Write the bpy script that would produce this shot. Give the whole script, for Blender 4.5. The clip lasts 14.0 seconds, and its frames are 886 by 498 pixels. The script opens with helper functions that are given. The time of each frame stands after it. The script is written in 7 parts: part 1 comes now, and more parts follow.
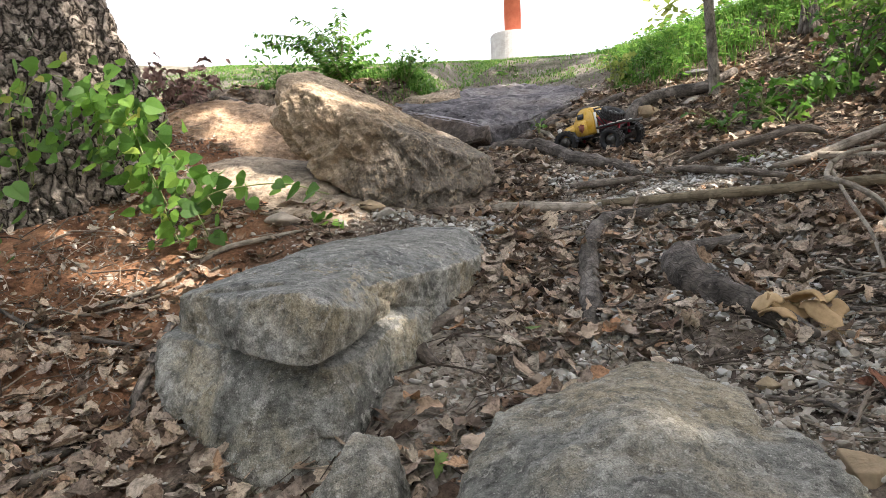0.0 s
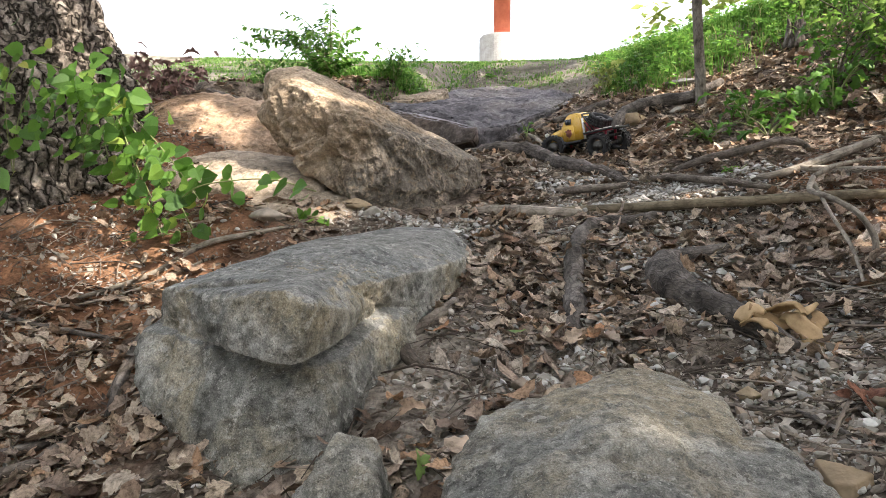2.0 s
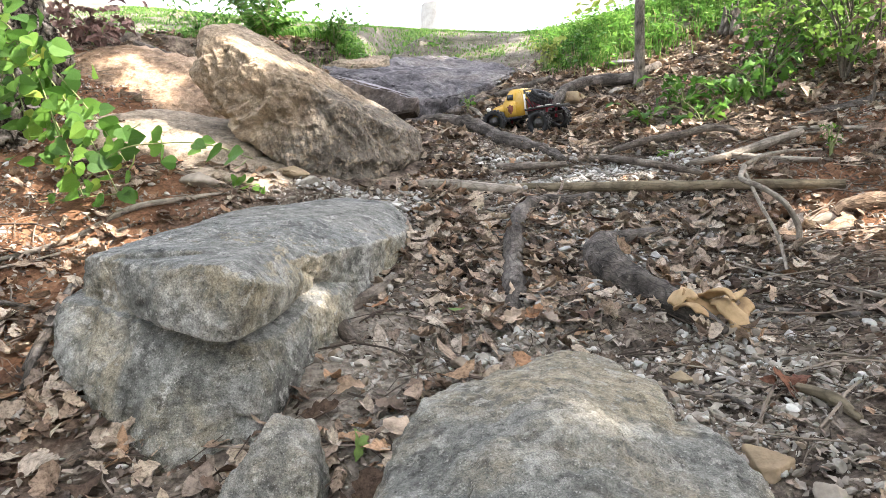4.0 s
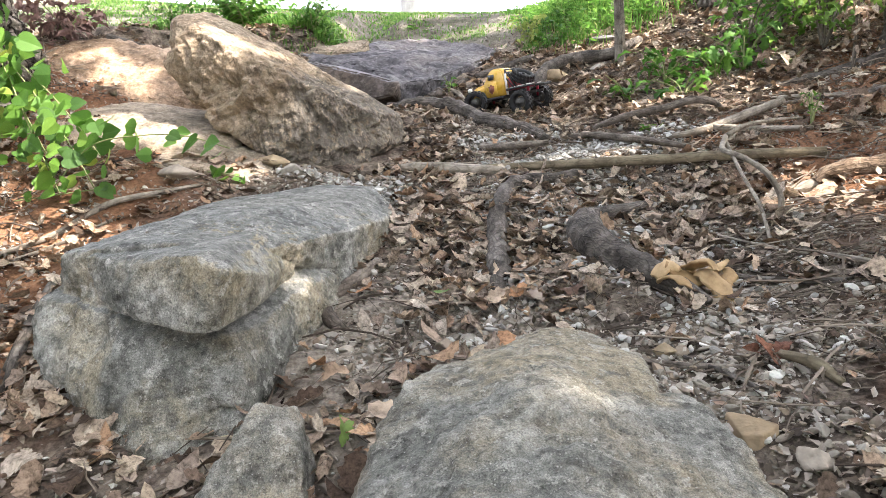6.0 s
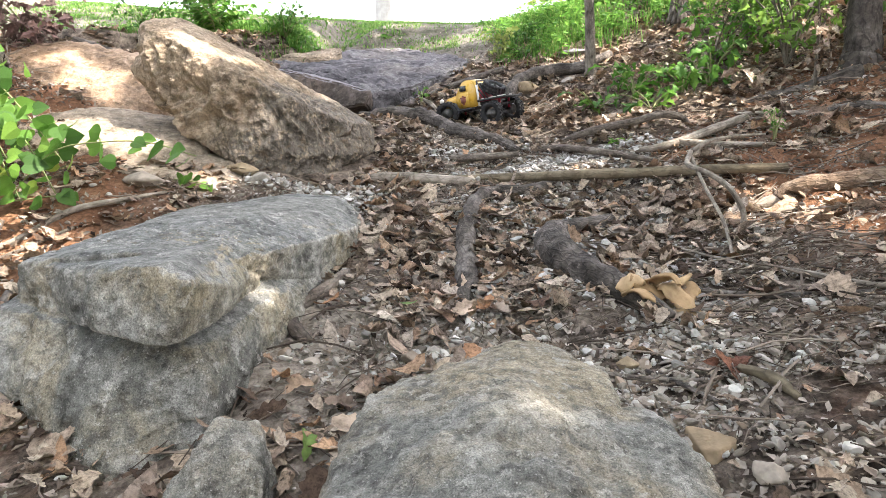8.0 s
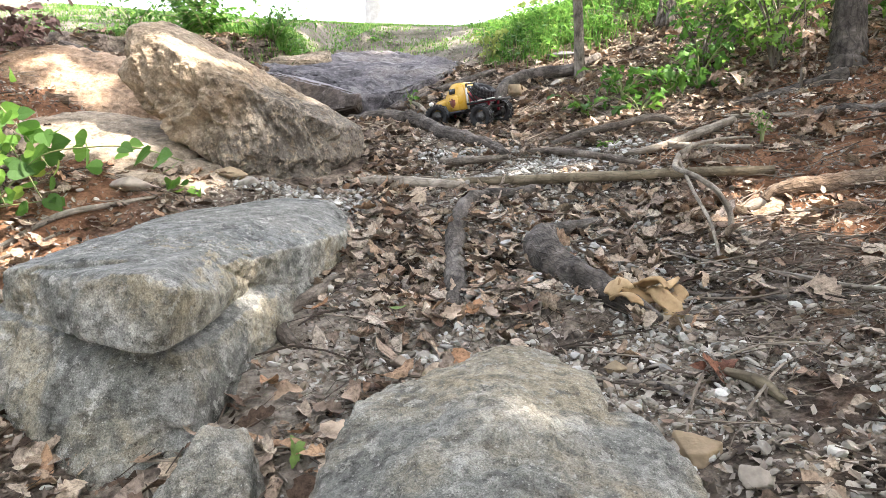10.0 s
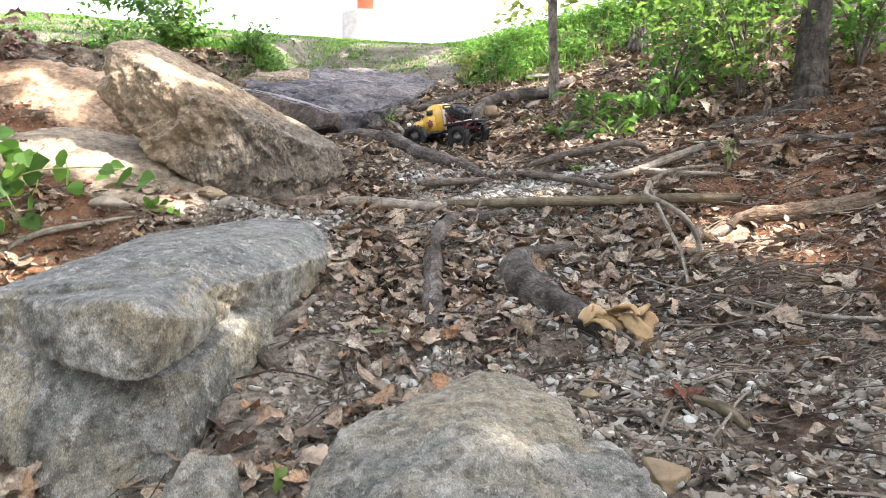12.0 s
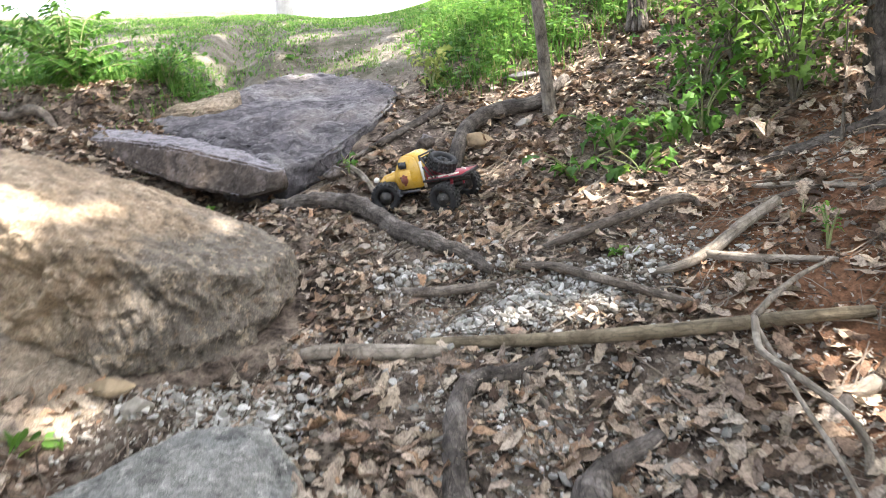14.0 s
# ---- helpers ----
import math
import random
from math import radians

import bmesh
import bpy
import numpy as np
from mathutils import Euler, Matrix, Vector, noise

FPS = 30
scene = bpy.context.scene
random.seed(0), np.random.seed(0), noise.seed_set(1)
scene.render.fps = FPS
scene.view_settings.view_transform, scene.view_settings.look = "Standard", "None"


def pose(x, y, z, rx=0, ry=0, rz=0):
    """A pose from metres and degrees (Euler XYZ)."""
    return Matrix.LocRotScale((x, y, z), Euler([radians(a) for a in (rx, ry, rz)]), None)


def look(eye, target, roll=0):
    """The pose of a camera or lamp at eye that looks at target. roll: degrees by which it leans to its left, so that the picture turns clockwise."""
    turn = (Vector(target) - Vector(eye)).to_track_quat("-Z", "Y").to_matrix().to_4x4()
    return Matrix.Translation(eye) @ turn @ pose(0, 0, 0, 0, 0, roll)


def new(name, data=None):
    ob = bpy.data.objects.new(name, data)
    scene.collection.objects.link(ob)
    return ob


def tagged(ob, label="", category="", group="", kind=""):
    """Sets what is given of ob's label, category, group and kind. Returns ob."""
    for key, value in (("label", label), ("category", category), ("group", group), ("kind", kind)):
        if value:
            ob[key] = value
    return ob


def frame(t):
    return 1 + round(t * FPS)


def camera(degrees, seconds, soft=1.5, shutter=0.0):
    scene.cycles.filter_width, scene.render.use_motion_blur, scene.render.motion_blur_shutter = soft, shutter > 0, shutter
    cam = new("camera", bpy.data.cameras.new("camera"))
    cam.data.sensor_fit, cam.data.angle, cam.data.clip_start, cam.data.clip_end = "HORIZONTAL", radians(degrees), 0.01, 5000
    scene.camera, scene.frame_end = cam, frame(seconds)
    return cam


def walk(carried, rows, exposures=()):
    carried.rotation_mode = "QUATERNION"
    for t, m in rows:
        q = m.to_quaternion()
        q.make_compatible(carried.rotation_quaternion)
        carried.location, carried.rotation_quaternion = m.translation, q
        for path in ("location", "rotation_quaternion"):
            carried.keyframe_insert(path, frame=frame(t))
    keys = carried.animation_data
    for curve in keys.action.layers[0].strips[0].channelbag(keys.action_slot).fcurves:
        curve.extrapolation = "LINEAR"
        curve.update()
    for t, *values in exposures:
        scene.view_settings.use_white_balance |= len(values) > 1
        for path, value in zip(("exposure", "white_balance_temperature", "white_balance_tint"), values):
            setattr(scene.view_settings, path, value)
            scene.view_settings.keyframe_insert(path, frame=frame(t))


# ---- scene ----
cam = camera(66.9, 14.0, soft=0.3, shutter=0.3)
walk(cam, [
    (0.0, look((0.0061, -0.0341, 0.9828), (-0.4586, 2.9133, 0.6715), -2.22)),
    (0.5, look((0.0028, -0.0319, 0.9815), (-0.4489, 2.9170, 0.6658), -1.93)),
    (1.0, look((0.0003, -0.0334, 0.9811), (-0.4469, 2.9163, 0.6664), -1.43)),
    (1.5, look((0.0003, -0.0379, 0.9812), (-0.4478, 2.9116, 0.6658), -0.93)),
    (2.0, look((-0.0052, -0.0345, 0.9872), (-0.3916, 2.9239, 0.6733), -0.36)),
    (2.3, look((-0.0888, -0.0332, 0.9849), (-0.6678, 2.8650, 0.4701), 1.40)),
    (2.5, look((-0.1093, -0.0527, 1.0220), (-0.6266, 2.8552, 0.4959), 1.82)),
    (2.7, look((-0.0943, -0.0361, 1.0361), (-0.3656, 2.9124, 0.5535), 2.35)),
    (3.0, look((-0.0732, -0.0150, 1.0329), (-0.1888, 2.9484, 0.5800), 2.51)),
    (3.2, look((-0.0612, -0.0124, 1.0253), (-0.1417, 2.9534, 0.5812), 2.87)),
    (5.3, look((-0.0140, -0.0080, 0.9964), (-0.1025, 2.9533, 0.5242), 0.38)),
    (5.5, look((-0.0116, -0.0053, 0.9955), (-0.0882, 2.9552, 0.5166), 0.05)),
    (6.0, look((-0.0074, 0.0004, 0.9953), (-0.0509, 2.9558, 0.4822), 0.07)),
    (6.5, look((-0.0030, -0.0015, 0.9989), (-0.0220, 2.9534, 0.4807), -0.15)),
    (7.0, look((0.0001, 0.0000, 1.0000), (0.0001, 2.9545, 0.4790), -0.06)),
    (7.5, look((0.0016, 0.0021, 0.9984), (0.0184, 2.9560, 0.4747), 0.13)),
    (8.0, look((0.0055, 0.0012, 1.0044), (0.0829, 2.9622, 0.5283), 1.00)),
    (8.5, look((0.0071, 0.0025, 1.0028), (0.1050, 2.9633, 0.5293), 0.70)),
    (8.7, look((0.0072, 0.0020, 1.0037), (0.1126, 2.9625, 0.5304), 0.59)),
    (10.8, look((0.0148, 0.0024, 1.0142), (0.1294, 2.9651, 0.5572), 0.98)),
    (11.0, look((0.0130, 0.0044, 1.0124), (0.0885, 2.9702, 0.5666), 0.61)),
    (11.5, look((0.0105, 0.0003, 1.0148), (0.0725, 2.9690, 0.5867), 0.25)),
    (12.0, look((-0.0063, -0.0339, 1.0521), (0.2280, 2.9286, 0.6407), 1.75)),
    (12.2, look((-0.0313, -0.0065, 1.1002), (0.3170, 2.9287, 0.5874), -2.84)),
    (12.5, look((-0.0441, 0.1030, 1.1874), (0.1768, 2.9571, 0.2902), -0.76)),
    (12.7, look((-0.0581, 0.1606, 1.2860), (0.0837, 2.9643, 0.2282), 5.50)),
    (13.0, look((-0.0653, 0.2414, 1.4195), (-0.0713, 3.0679, 0.4141), 2.13)),
    (13.2, look((-0.0970, 0.3423, 1.4689), (-0.0954, 3.2227, 0.6300), -1.46)),
    (13.5, look((-0.1221, 0.5393, 1.5082), (0.0592, 3.4309, 0.7300), -1.89)),
    (13.7, look((-0.0816, 0.6746, 1.5083), (0.2401, 3.5729, 0.8036), -1.30)),
    (14.0, look((-0.0158, 0.8640, 1.5651), (0.3471, 3.7634, 0.8855), -4.55)),
], exposures=[(0.0, 2.65, 6680, 13), (2.0, 2.70, 6680, 13), (3.0, 3.3, 6480, 13), (7.5, 3.34, 6480, 13), (10.0, 3.42, 6480, 13), (11.3, 3.46, 6480, 14), (12.0, 3.34, 6480, 14), (12.5, 3.24, 6480, 14), (14.0, 3.28, 6380, 13)])


# ---- light ----
SUN = Vector((0.62, -0.25, 0.95)).normalized()      # towards the sun
world = bpy.data.worlds.new("sky")
scene.world = world
world.use_nodes = True
wn = world.node_tree
sky = wn.nodes.new("ShaderNodeTexSky")
sky.sky_type, sky.sun_disc = "NISHITA", False
sky.sun_elevation = math.asin(SUN.z)
sky.sun_rotation = math.atan2(SUN.x, SUN.y)
sky.dust_density = 4.0
wn.nodes["Background"].inputs[1].default_value = 0.14
haze = wn.nodes.new("ShaderNodeHueSaturation")      # a bright, hazy noon sky
haze.inputs["Saturation"].default_value = 0.45
wn.links.new(sky.outputs[0], haze.inputs["Color"])
wn.links.new(haze.outputs[0], wn.nodes["Background"].inputs[0])
sun = new("sun", bpy.data.lights.new("sun", "SUN"))
sun.data.energy, sun.data.angle, sun.data.color = 2.4, radians(0.55), (1.0, 0.93, 0.82)
sun.matrix_world = look(SUN * 30, (0, 0, 0))

# ---- materials ----
def material(name, rough=0.9, spec=0.12):
    m = bpy.data.materials.new(name)
    m.use_nodes = True
    n, l = m.node_tree.nodes, m.node_tree.links
    b = n["Principled BSDF"]
    b.inputs["Roughness"].default_value = rough
    b.inputs["Specular IOR Level"].default_value = spec
    return m, n, l, b


def coords(n):
    return n.new("ShaderNodeTexCoord").outputs["Object"]


def noise_tex(n, l, vec, scale, detail=5.0, rough=0.6, stretch=None):
    if stretch:
        mp = n.new("ShaderNodeMapping")
        mp.inputs["Scale"].default_value = stretch
        l.new(vec, mp.inputs["Vector"])
        vec = mp.outputs[0]
    t = n.new("ShaderNodeTexNoise")
    t.inputs["Scale"].default_value, t.inputs["Detail"].default_value, t.inputs["Roughness"].default_value = scale, detail, rough
    l.new(vec, t.inputs["Vector"])
    return t.outputs["Fac"]


def ramp(n, l, fac, stops):
    r = n.new("ShaderNodeValToRGB")
    while len(r.color_ramp.elements) < len(stops):
        r.color_ramp.elements.new(0.5)
    for e, (p, c) in zip(r.color_ramp.elements, stops):
        e.position, e.color = p, (*c, 1) if len(c) == 3 else c
    l.new(fac, r.inputs[0])
    return r.outputs[0]


def blend(n, l, fac, a, b, how="MIX"):
    m = n.new("ShaderNodeMix")
    m.data_type, m.blend_type = "RGBA", how
    for sock, v in ((m.inputs[0], fac), (m.inputs[6], a), (m.inputs[7], b)):
        if isinstance(v, bpy.types.NodeSocket):
            l.new(v, sock)
        elif isinstance(v, (int, float)):
            sock.default_value = v
        else:
            sock.default_value = (*v, 1)
    return m.outputs[2]


def bump(n, l, b, fac, strength, dist, under=None):
    p = n.new("ShaderNodeBump")
    p.inputs["Strength"].default_value, p.inputs["Distance"].default_value = strength, dist
    l.new(fac, p.inputs["Height"])
    if under:
        l.new(under, p.inputs["Normal"])
    l.new(p.outputs[0], b.inputs["Normal"])
    return p.outputs[0]


G = lambda v: (v, v, v)


def rock_material(name, dark, mid, pale, tint, scale=1.0, tint_at=0.52, stain=None, speck=1.0, relief=1.0, streak=(1, 1, 1), top=None):
    """Weathered stone: soft blotches, tinted patches, lichen, pale specks, pits, a few cracks and a fine grain.
    stain: a direction, an offset and a colour for a side that weather has darkened. top: a sky tone painted into the
    colour of faces that look up."""
    m, n, l, b = material(name, 0.95, 0.12)
    c = coords(n)
    col = ramp(n, l, noise_tex(n, l, c, 3.4 * scale, 7, 0.62, streak), [(0.34, dark), (0.5, mid), (0.68, pale)])
    patch = ramp(n, l, noise_tex(n, l, c, 2.6 * scale, 8, 0.66), [(tint_at - 0.07, G(0)), (tint_at + 0.09, G(0.8))])
    col = blend(n, l, patch, col, tint)
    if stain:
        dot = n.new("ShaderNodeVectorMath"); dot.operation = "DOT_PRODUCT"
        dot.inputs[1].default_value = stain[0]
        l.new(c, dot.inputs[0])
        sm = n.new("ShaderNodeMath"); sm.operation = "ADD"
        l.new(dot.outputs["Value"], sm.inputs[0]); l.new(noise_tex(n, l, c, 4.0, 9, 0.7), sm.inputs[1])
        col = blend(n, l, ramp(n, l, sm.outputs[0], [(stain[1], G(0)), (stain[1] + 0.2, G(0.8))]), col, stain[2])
    # skylight on upward faces, painted as a colour by the normal
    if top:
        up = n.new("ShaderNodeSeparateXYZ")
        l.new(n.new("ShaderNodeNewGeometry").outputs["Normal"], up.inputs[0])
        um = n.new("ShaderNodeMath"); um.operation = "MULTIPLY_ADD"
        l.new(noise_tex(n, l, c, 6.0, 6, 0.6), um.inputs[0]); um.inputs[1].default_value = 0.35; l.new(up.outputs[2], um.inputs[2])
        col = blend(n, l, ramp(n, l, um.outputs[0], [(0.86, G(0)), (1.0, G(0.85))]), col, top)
    blot = ramp(n, l, noise_tex(n, l, c, 17 * scale, 7, 0.68, streak), [(0.36, G(0.48)), (0.48, G(0.97)), (0.64, G(1.28))])
    col = blend(n, l, 0.9, col, blot, "MULTIPLY")
    fleck = ramp(n, l, noise_tex(n, l, c, 52 * scale, 8, 0.72, streak), [(0.36, G(0.52)), (0.46, G(0.93)), (0.54, G(1.06)), (0.66, G(1.4))])
    col = blend(n, l, 0.9, col, fleck, "MULTIPLY")
    lichen = ramp(n, l, noise_tex(n, l, c, 23 * scale, 9, 0.74), [(0.56, G(0)), (0.60, G(0.6))])
    col = blend(n, l, lichen, col, pale)
    moss = ramp(n, l, noise_tex(n, l, c, 31 * scale, 9, 0.72), [(0.55, G(0)), (0.60, G(0.65))])
    col = blend(n, l, moss, col, dark)
    for size, edge, pick, tone, amount in ((230, 0.46, 0.90, (0.60, 0.585, 0.53), 0.45), (110, 0.34, 0.965, (0.5, 0.485, 0.44), 0.4), (170, 0.46, 0.84, (0.03, 0.028, 0.024), 0.6)):
        cells = n.new("ShaderNodeTexVoronoi")
        cells.inputs["Scale"].default_value = size * scale
        l.new(c, cells.inputs["Vector"])
        one = n.new("ShaderNodeSeparateColor")
        l.new(cells.outputs["Color"], one.inputs[0])
        spot = n.new("ShaderNodeMath"); spot.operation = "MULTIPLY"
        l.new(ramp(n, l, cells.outputs["Distance"], [(edge * 0.6, G(amount * speck)), (edge, G(0))]), spot.inputs[0])
        l.new(ramp(n, l, one.outputs[0], [(pick, G(0)), (pick + 0.02, G(1))]), spot.inputs[1])
        col = blend(n, l, spot.outputs[0], col, tone)
    # hairline cracks, where the noise crosses its middle
    vein = n.new("ShaderNodeMath"); vein.operation = "SUBTRACT"; vein.inputs[1].default_value = 0.5
    l.new(noise_tex(n, l, c, 3.6 * scale, 6, 0.58), vein.inputs[0])
    va = n.new("ShaderNodeMath"); va.operation = "ABSOLUTE"
    l.new(vein.outputs[0], va.inputs[0])
    crack = ramp(n, l, va.outputs[0], [(0.001, G(0.3)), (0.005, G(1))])
    gate = ramp(n, l, noise_tex(n, l, c, 4.1, 3, 0.5), [(0.53, G(0)), (0.57, G(0.9))])
    col = blend(n, l, gate, col, blend(n, l, 1.0, col, crack, "MULTIPLY"))
    # edges rubbed pale
    worn = ramp(n, l, n.new("ShaderNodeNewGeometry").outputs["Pointiness"], [(0.52, G(0)), (0.60, G(0.55))])
    col = blend(n, l, worn, col, pale)
    grain = ramp(n, l, noise_tex(n, l, c, 330 * scale, 3, 0.7), [(0.36, G(0.6)), (0.5, G(1.0)), (0.64, G(1.38))])
    col = blend(n, l, 0.9, col, grain, "MULTIPLY")
    l.new(col, b.inputs["Base Color"])
    q = bump(n, l, b, noise_tex(n, l, c, 9 * scale, 8, 0.62, streak), 0.7, 0.045 * relief)
    flake = n.new("ShaderNodeTexVoronoi")
    flake.inputs["Scale"].default_value = 26 * scale
    l.new(c, flake.inputs["Vector"])
    q = bump(n, l, b, flake.outputs["Distance"], 0.6, 0.011 * relief, q)
    q = bump(n, l, b, noise_tex(n, l, c, 46 * scale, 7, 0.66), 0.7, 0.007 * relief, q)
    bump(n, l, b, noise_tex(n, l, c, 210 * scale, 4, 0.65), 0.7, 0.0022, q)
    return m


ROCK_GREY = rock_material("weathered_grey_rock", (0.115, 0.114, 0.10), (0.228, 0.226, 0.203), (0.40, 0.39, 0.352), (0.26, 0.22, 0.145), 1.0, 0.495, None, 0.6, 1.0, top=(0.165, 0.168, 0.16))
ROCK_FRONT = rock_material("pale_lichen_rock", (0.115, 0.114, 0.10), (0.215, 0.208, 0.183), (0.37, 0.355, 0.31), (0.25, 0.208, 0.14), 1.25, 0.51, None, 0.7, 1.0)
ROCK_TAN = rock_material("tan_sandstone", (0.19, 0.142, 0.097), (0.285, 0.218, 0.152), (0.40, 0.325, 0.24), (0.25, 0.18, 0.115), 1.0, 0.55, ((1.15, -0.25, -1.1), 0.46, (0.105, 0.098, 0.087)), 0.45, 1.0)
ROCK_BANK = rock_material("sandy_bank_rock", (0.18, 0.115, 0.07), (0.28, 0.195, 0.13), (0.40, 0.30, 0.22), (0.22, 0.14, 0.09), 0.8, 0.56, None, 0.3, 1.2)
ROCK_FLAT = rock_material("worn_tan_rock", (0.19, 0.15, 0.11), (0.27, 0.22, 0.165), (0.38, 0.32, 0.25), (0.235, 0.175, 0.12), 0.9, 0.55, None, 0.4, 0.8)
ROCK_SLAB = rock_material("dark_slab_rock", (0.045, 0.042, 0.046), (0.098, 0.092, 0.098), (0.20, 0.19, 0.19), (0.12, 0.105, 0.095), 0.8, 0.58, None, 0.4, 0.5, (1.0, 1.5, 1.0))
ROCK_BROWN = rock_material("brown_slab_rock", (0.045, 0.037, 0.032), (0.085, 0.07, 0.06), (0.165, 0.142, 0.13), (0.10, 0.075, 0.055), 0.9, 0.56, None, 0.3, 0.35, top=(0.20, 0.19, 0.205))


def ground_material():
    m, n, l, b = material("soil", 0.97, 0.05)
    c = coords(n)
    sep = n.new("ShaderNodeSeparateXYZ")
    l.new(c, sep.inputs[0])
    big = noise_tex(n, l, c, 1.3, 6, 0.65)
    dirt = ramp(n, l, noise_tex(n, l, c, 9, 8, 0.7), [(0.38, (0.03, 0.023, 0.019)), (0.49, (0.14, 0.11, 0.088)), (0.64, (0.32, 0.262, 0.207))])
    red = ramp(n, l, noise_tex(n, l, c, 7, 8, 0.7), [(0.3, (0.075, 0.036, 0.021)), (0.52, (0.20, 0.105, 0.06)), (0.75, (0.33, 0.195, 0.12))])
    # the red clay shows on the banks at both sides
    ab = n.new("ShaderNodeMath"); ab.operation = "MULTIPLY_ADD"
    l.new(sep.outputs[0], ab.inputs[0]); ab.inputs[1].default_value = -0.75; ab.inputs[2].default_value = -0.62
    ac = n.new("ShaderNodeMath"); ac.operation = "MULTIPLY_ADD"
    l.new(sep.outputs[0], ac.inputs[0]); ac.inputs[1].default_value = 0.8; ac.inputs[2].default_value = -0.72
    mx = n.new("ShaderNodeMath"); mx.operation = "MAXIMUM"
    l.new(ab.outputs[0], mx.inputs[0]); l.new(ac.outputs[0], mx.inputs[1])
    ad = n.new("ShaderNodeMath"); ad.operation = "ADD"
    l.new(mx.outputs[0], ad.inputs[0]); l.new(big, ad.inputs[1])
    back = n.new("ShaderNodeMath"); back.operation = "MULTIPLY_ADD"
    l.new(sep.outputs[1], back.inputs[0]); back.inputs[1].default_value = -1.5; back.inputs[2].default_value = 4.5
    bk = n.new("ShaderNodeMath"); bk.operation = "MINIMUM"
    l.new(back.outputs[0], bk.inputs[0]); bk.inputs[1].default_value = 0.0
    a2 = n.new("ShaderNodeMath"); a2.operation = "ADD"
    l.new(ad.outputs[0], a2.inputs[0]); l.new(bk.outputs[0], a2.inputs[1])
    ax = n.new("ShaderNodeMath"); ax.operation = "ABSOLUTE"
    l.new(sep.outputs[0], ax.inputs[0])
    fade = n.new("ShaderNodeMath"); fade.operation = "MULTIPLY_ADD"
    l.new(ax.outputs[0], fade.inputs[0]); fade.inputs[1].default_value = -1.1; fade.inputs[2].default_value = 2.4
    near_y = n.new("ShaderNodeMath"); near_y.operation = "MULTIPLY_ADD"
    l.new(sep.outputs[1], near_y.inputs[0]); near_y.inputs[1].default_value = 0.8; near_y.inputs[2].default_value = -0.5
    f2 = n.new("ShaderNodeMath"); f2.operation = "MINIMUM"
    l.new(fade.outputs[0], f2.inputs[0]); l.new(near_y.outputs[0], f2.inputs[1])
    f3 = n.new("ShaderNodeMath"); f3.operation = "MINIMUM"
    l.new(f2.outputs[0], f3.inputs[0]); f3.inputs[1].default_value = 0.0
    a3 = n.new("ShaderNodeMath"); a3.operation = "ADD"
    l.new(a2.outputs[0], a3.inputs[0]); l.new(f3.outputs[0], a3.inputs[1])
    ad = a3
    col = blend(n, l, ramp(n, l, ad.outputs[0], [(0.42, G(0)), (0.68, G(1))]), dirt, red)
    # pale silt washed into the foot of the gully
    spot = n.new("ShaderNodeVectorMath"); spot.operation = "DISTANCE"
    spot.inputs[1].default_value = (-0.12, 1.5, 0.5)
    l.new(c, spot.inputs[0])
    sp = n.new("ShaderNodeMath"); sp.operation = "MULTIPLY_ADD"
    l.new(big, sp.inputs[0]); sp.inputs[1].default_value = -0.5; l.new(spot.outputs["Value"], sp.inputs[2])
    silt = ramp(n, l, noise_tex(n, l, c, 22, 8, 0.7), [(0.34, (0.17, 0.14, 0.112)), (0.5, (0.30, 0.258, 0.212)), (0.66, (0.42, 0.37, 0.31))])
    col = blend(n, l, ramp(n, l, sp.outputs[0], [(0.0, G(0.9)), (0.28, G(0))]), col, silt)
    grit = ramp(n, l, noise_tex(n, l, c, 75, 5, 0.7), [(0.35, G(0.45)), (0.6, G(1.2))])
    col = blend(n, l, 0.8, col, grit, "MULTIPLY")
    # pale dry ground and grass on the far rise
    far = n.new("ShaderNodeMath"); far.operation = "MULTIPLY_ADD"
    l.new(sep.outputs[1], far.inputs[0]); far.inputs[1].default_value = 0.8; far.inputs[2].default_value = -4.1
    fa = n.new("ShaderNodeMath"); fa.operation = "ADD"
    l.new(far.outputs[0], fa.inputs[0]); l.new(big, fa.inputs[1])
    dry = ramp(n, l, noise_tex(n, l, c, 4.0, 12, 0.78), [(0.36, (0.05, 0.055, 0.03)), (0.5, (0.11, 0.10, 0.078)), (0.66, (0.20, 0.18, 0.153))])
    col = blend(n, l, ramp(n, l, fa.outputs[0], [(0.45, G(0)), (0.8, G(1))]), col, dry)
    l.new(col, b.inputs["Base Color"])
    p = bump(n, l, b, noise_tex(n, l, c, 30, 8, 0.75), 0.9, 0.02)
    bump(n, l, b, noise_tex(n, l, c, 160, 5, 0.7), 0.6, 0.004, p)
    return m


SOIL = ground_material()


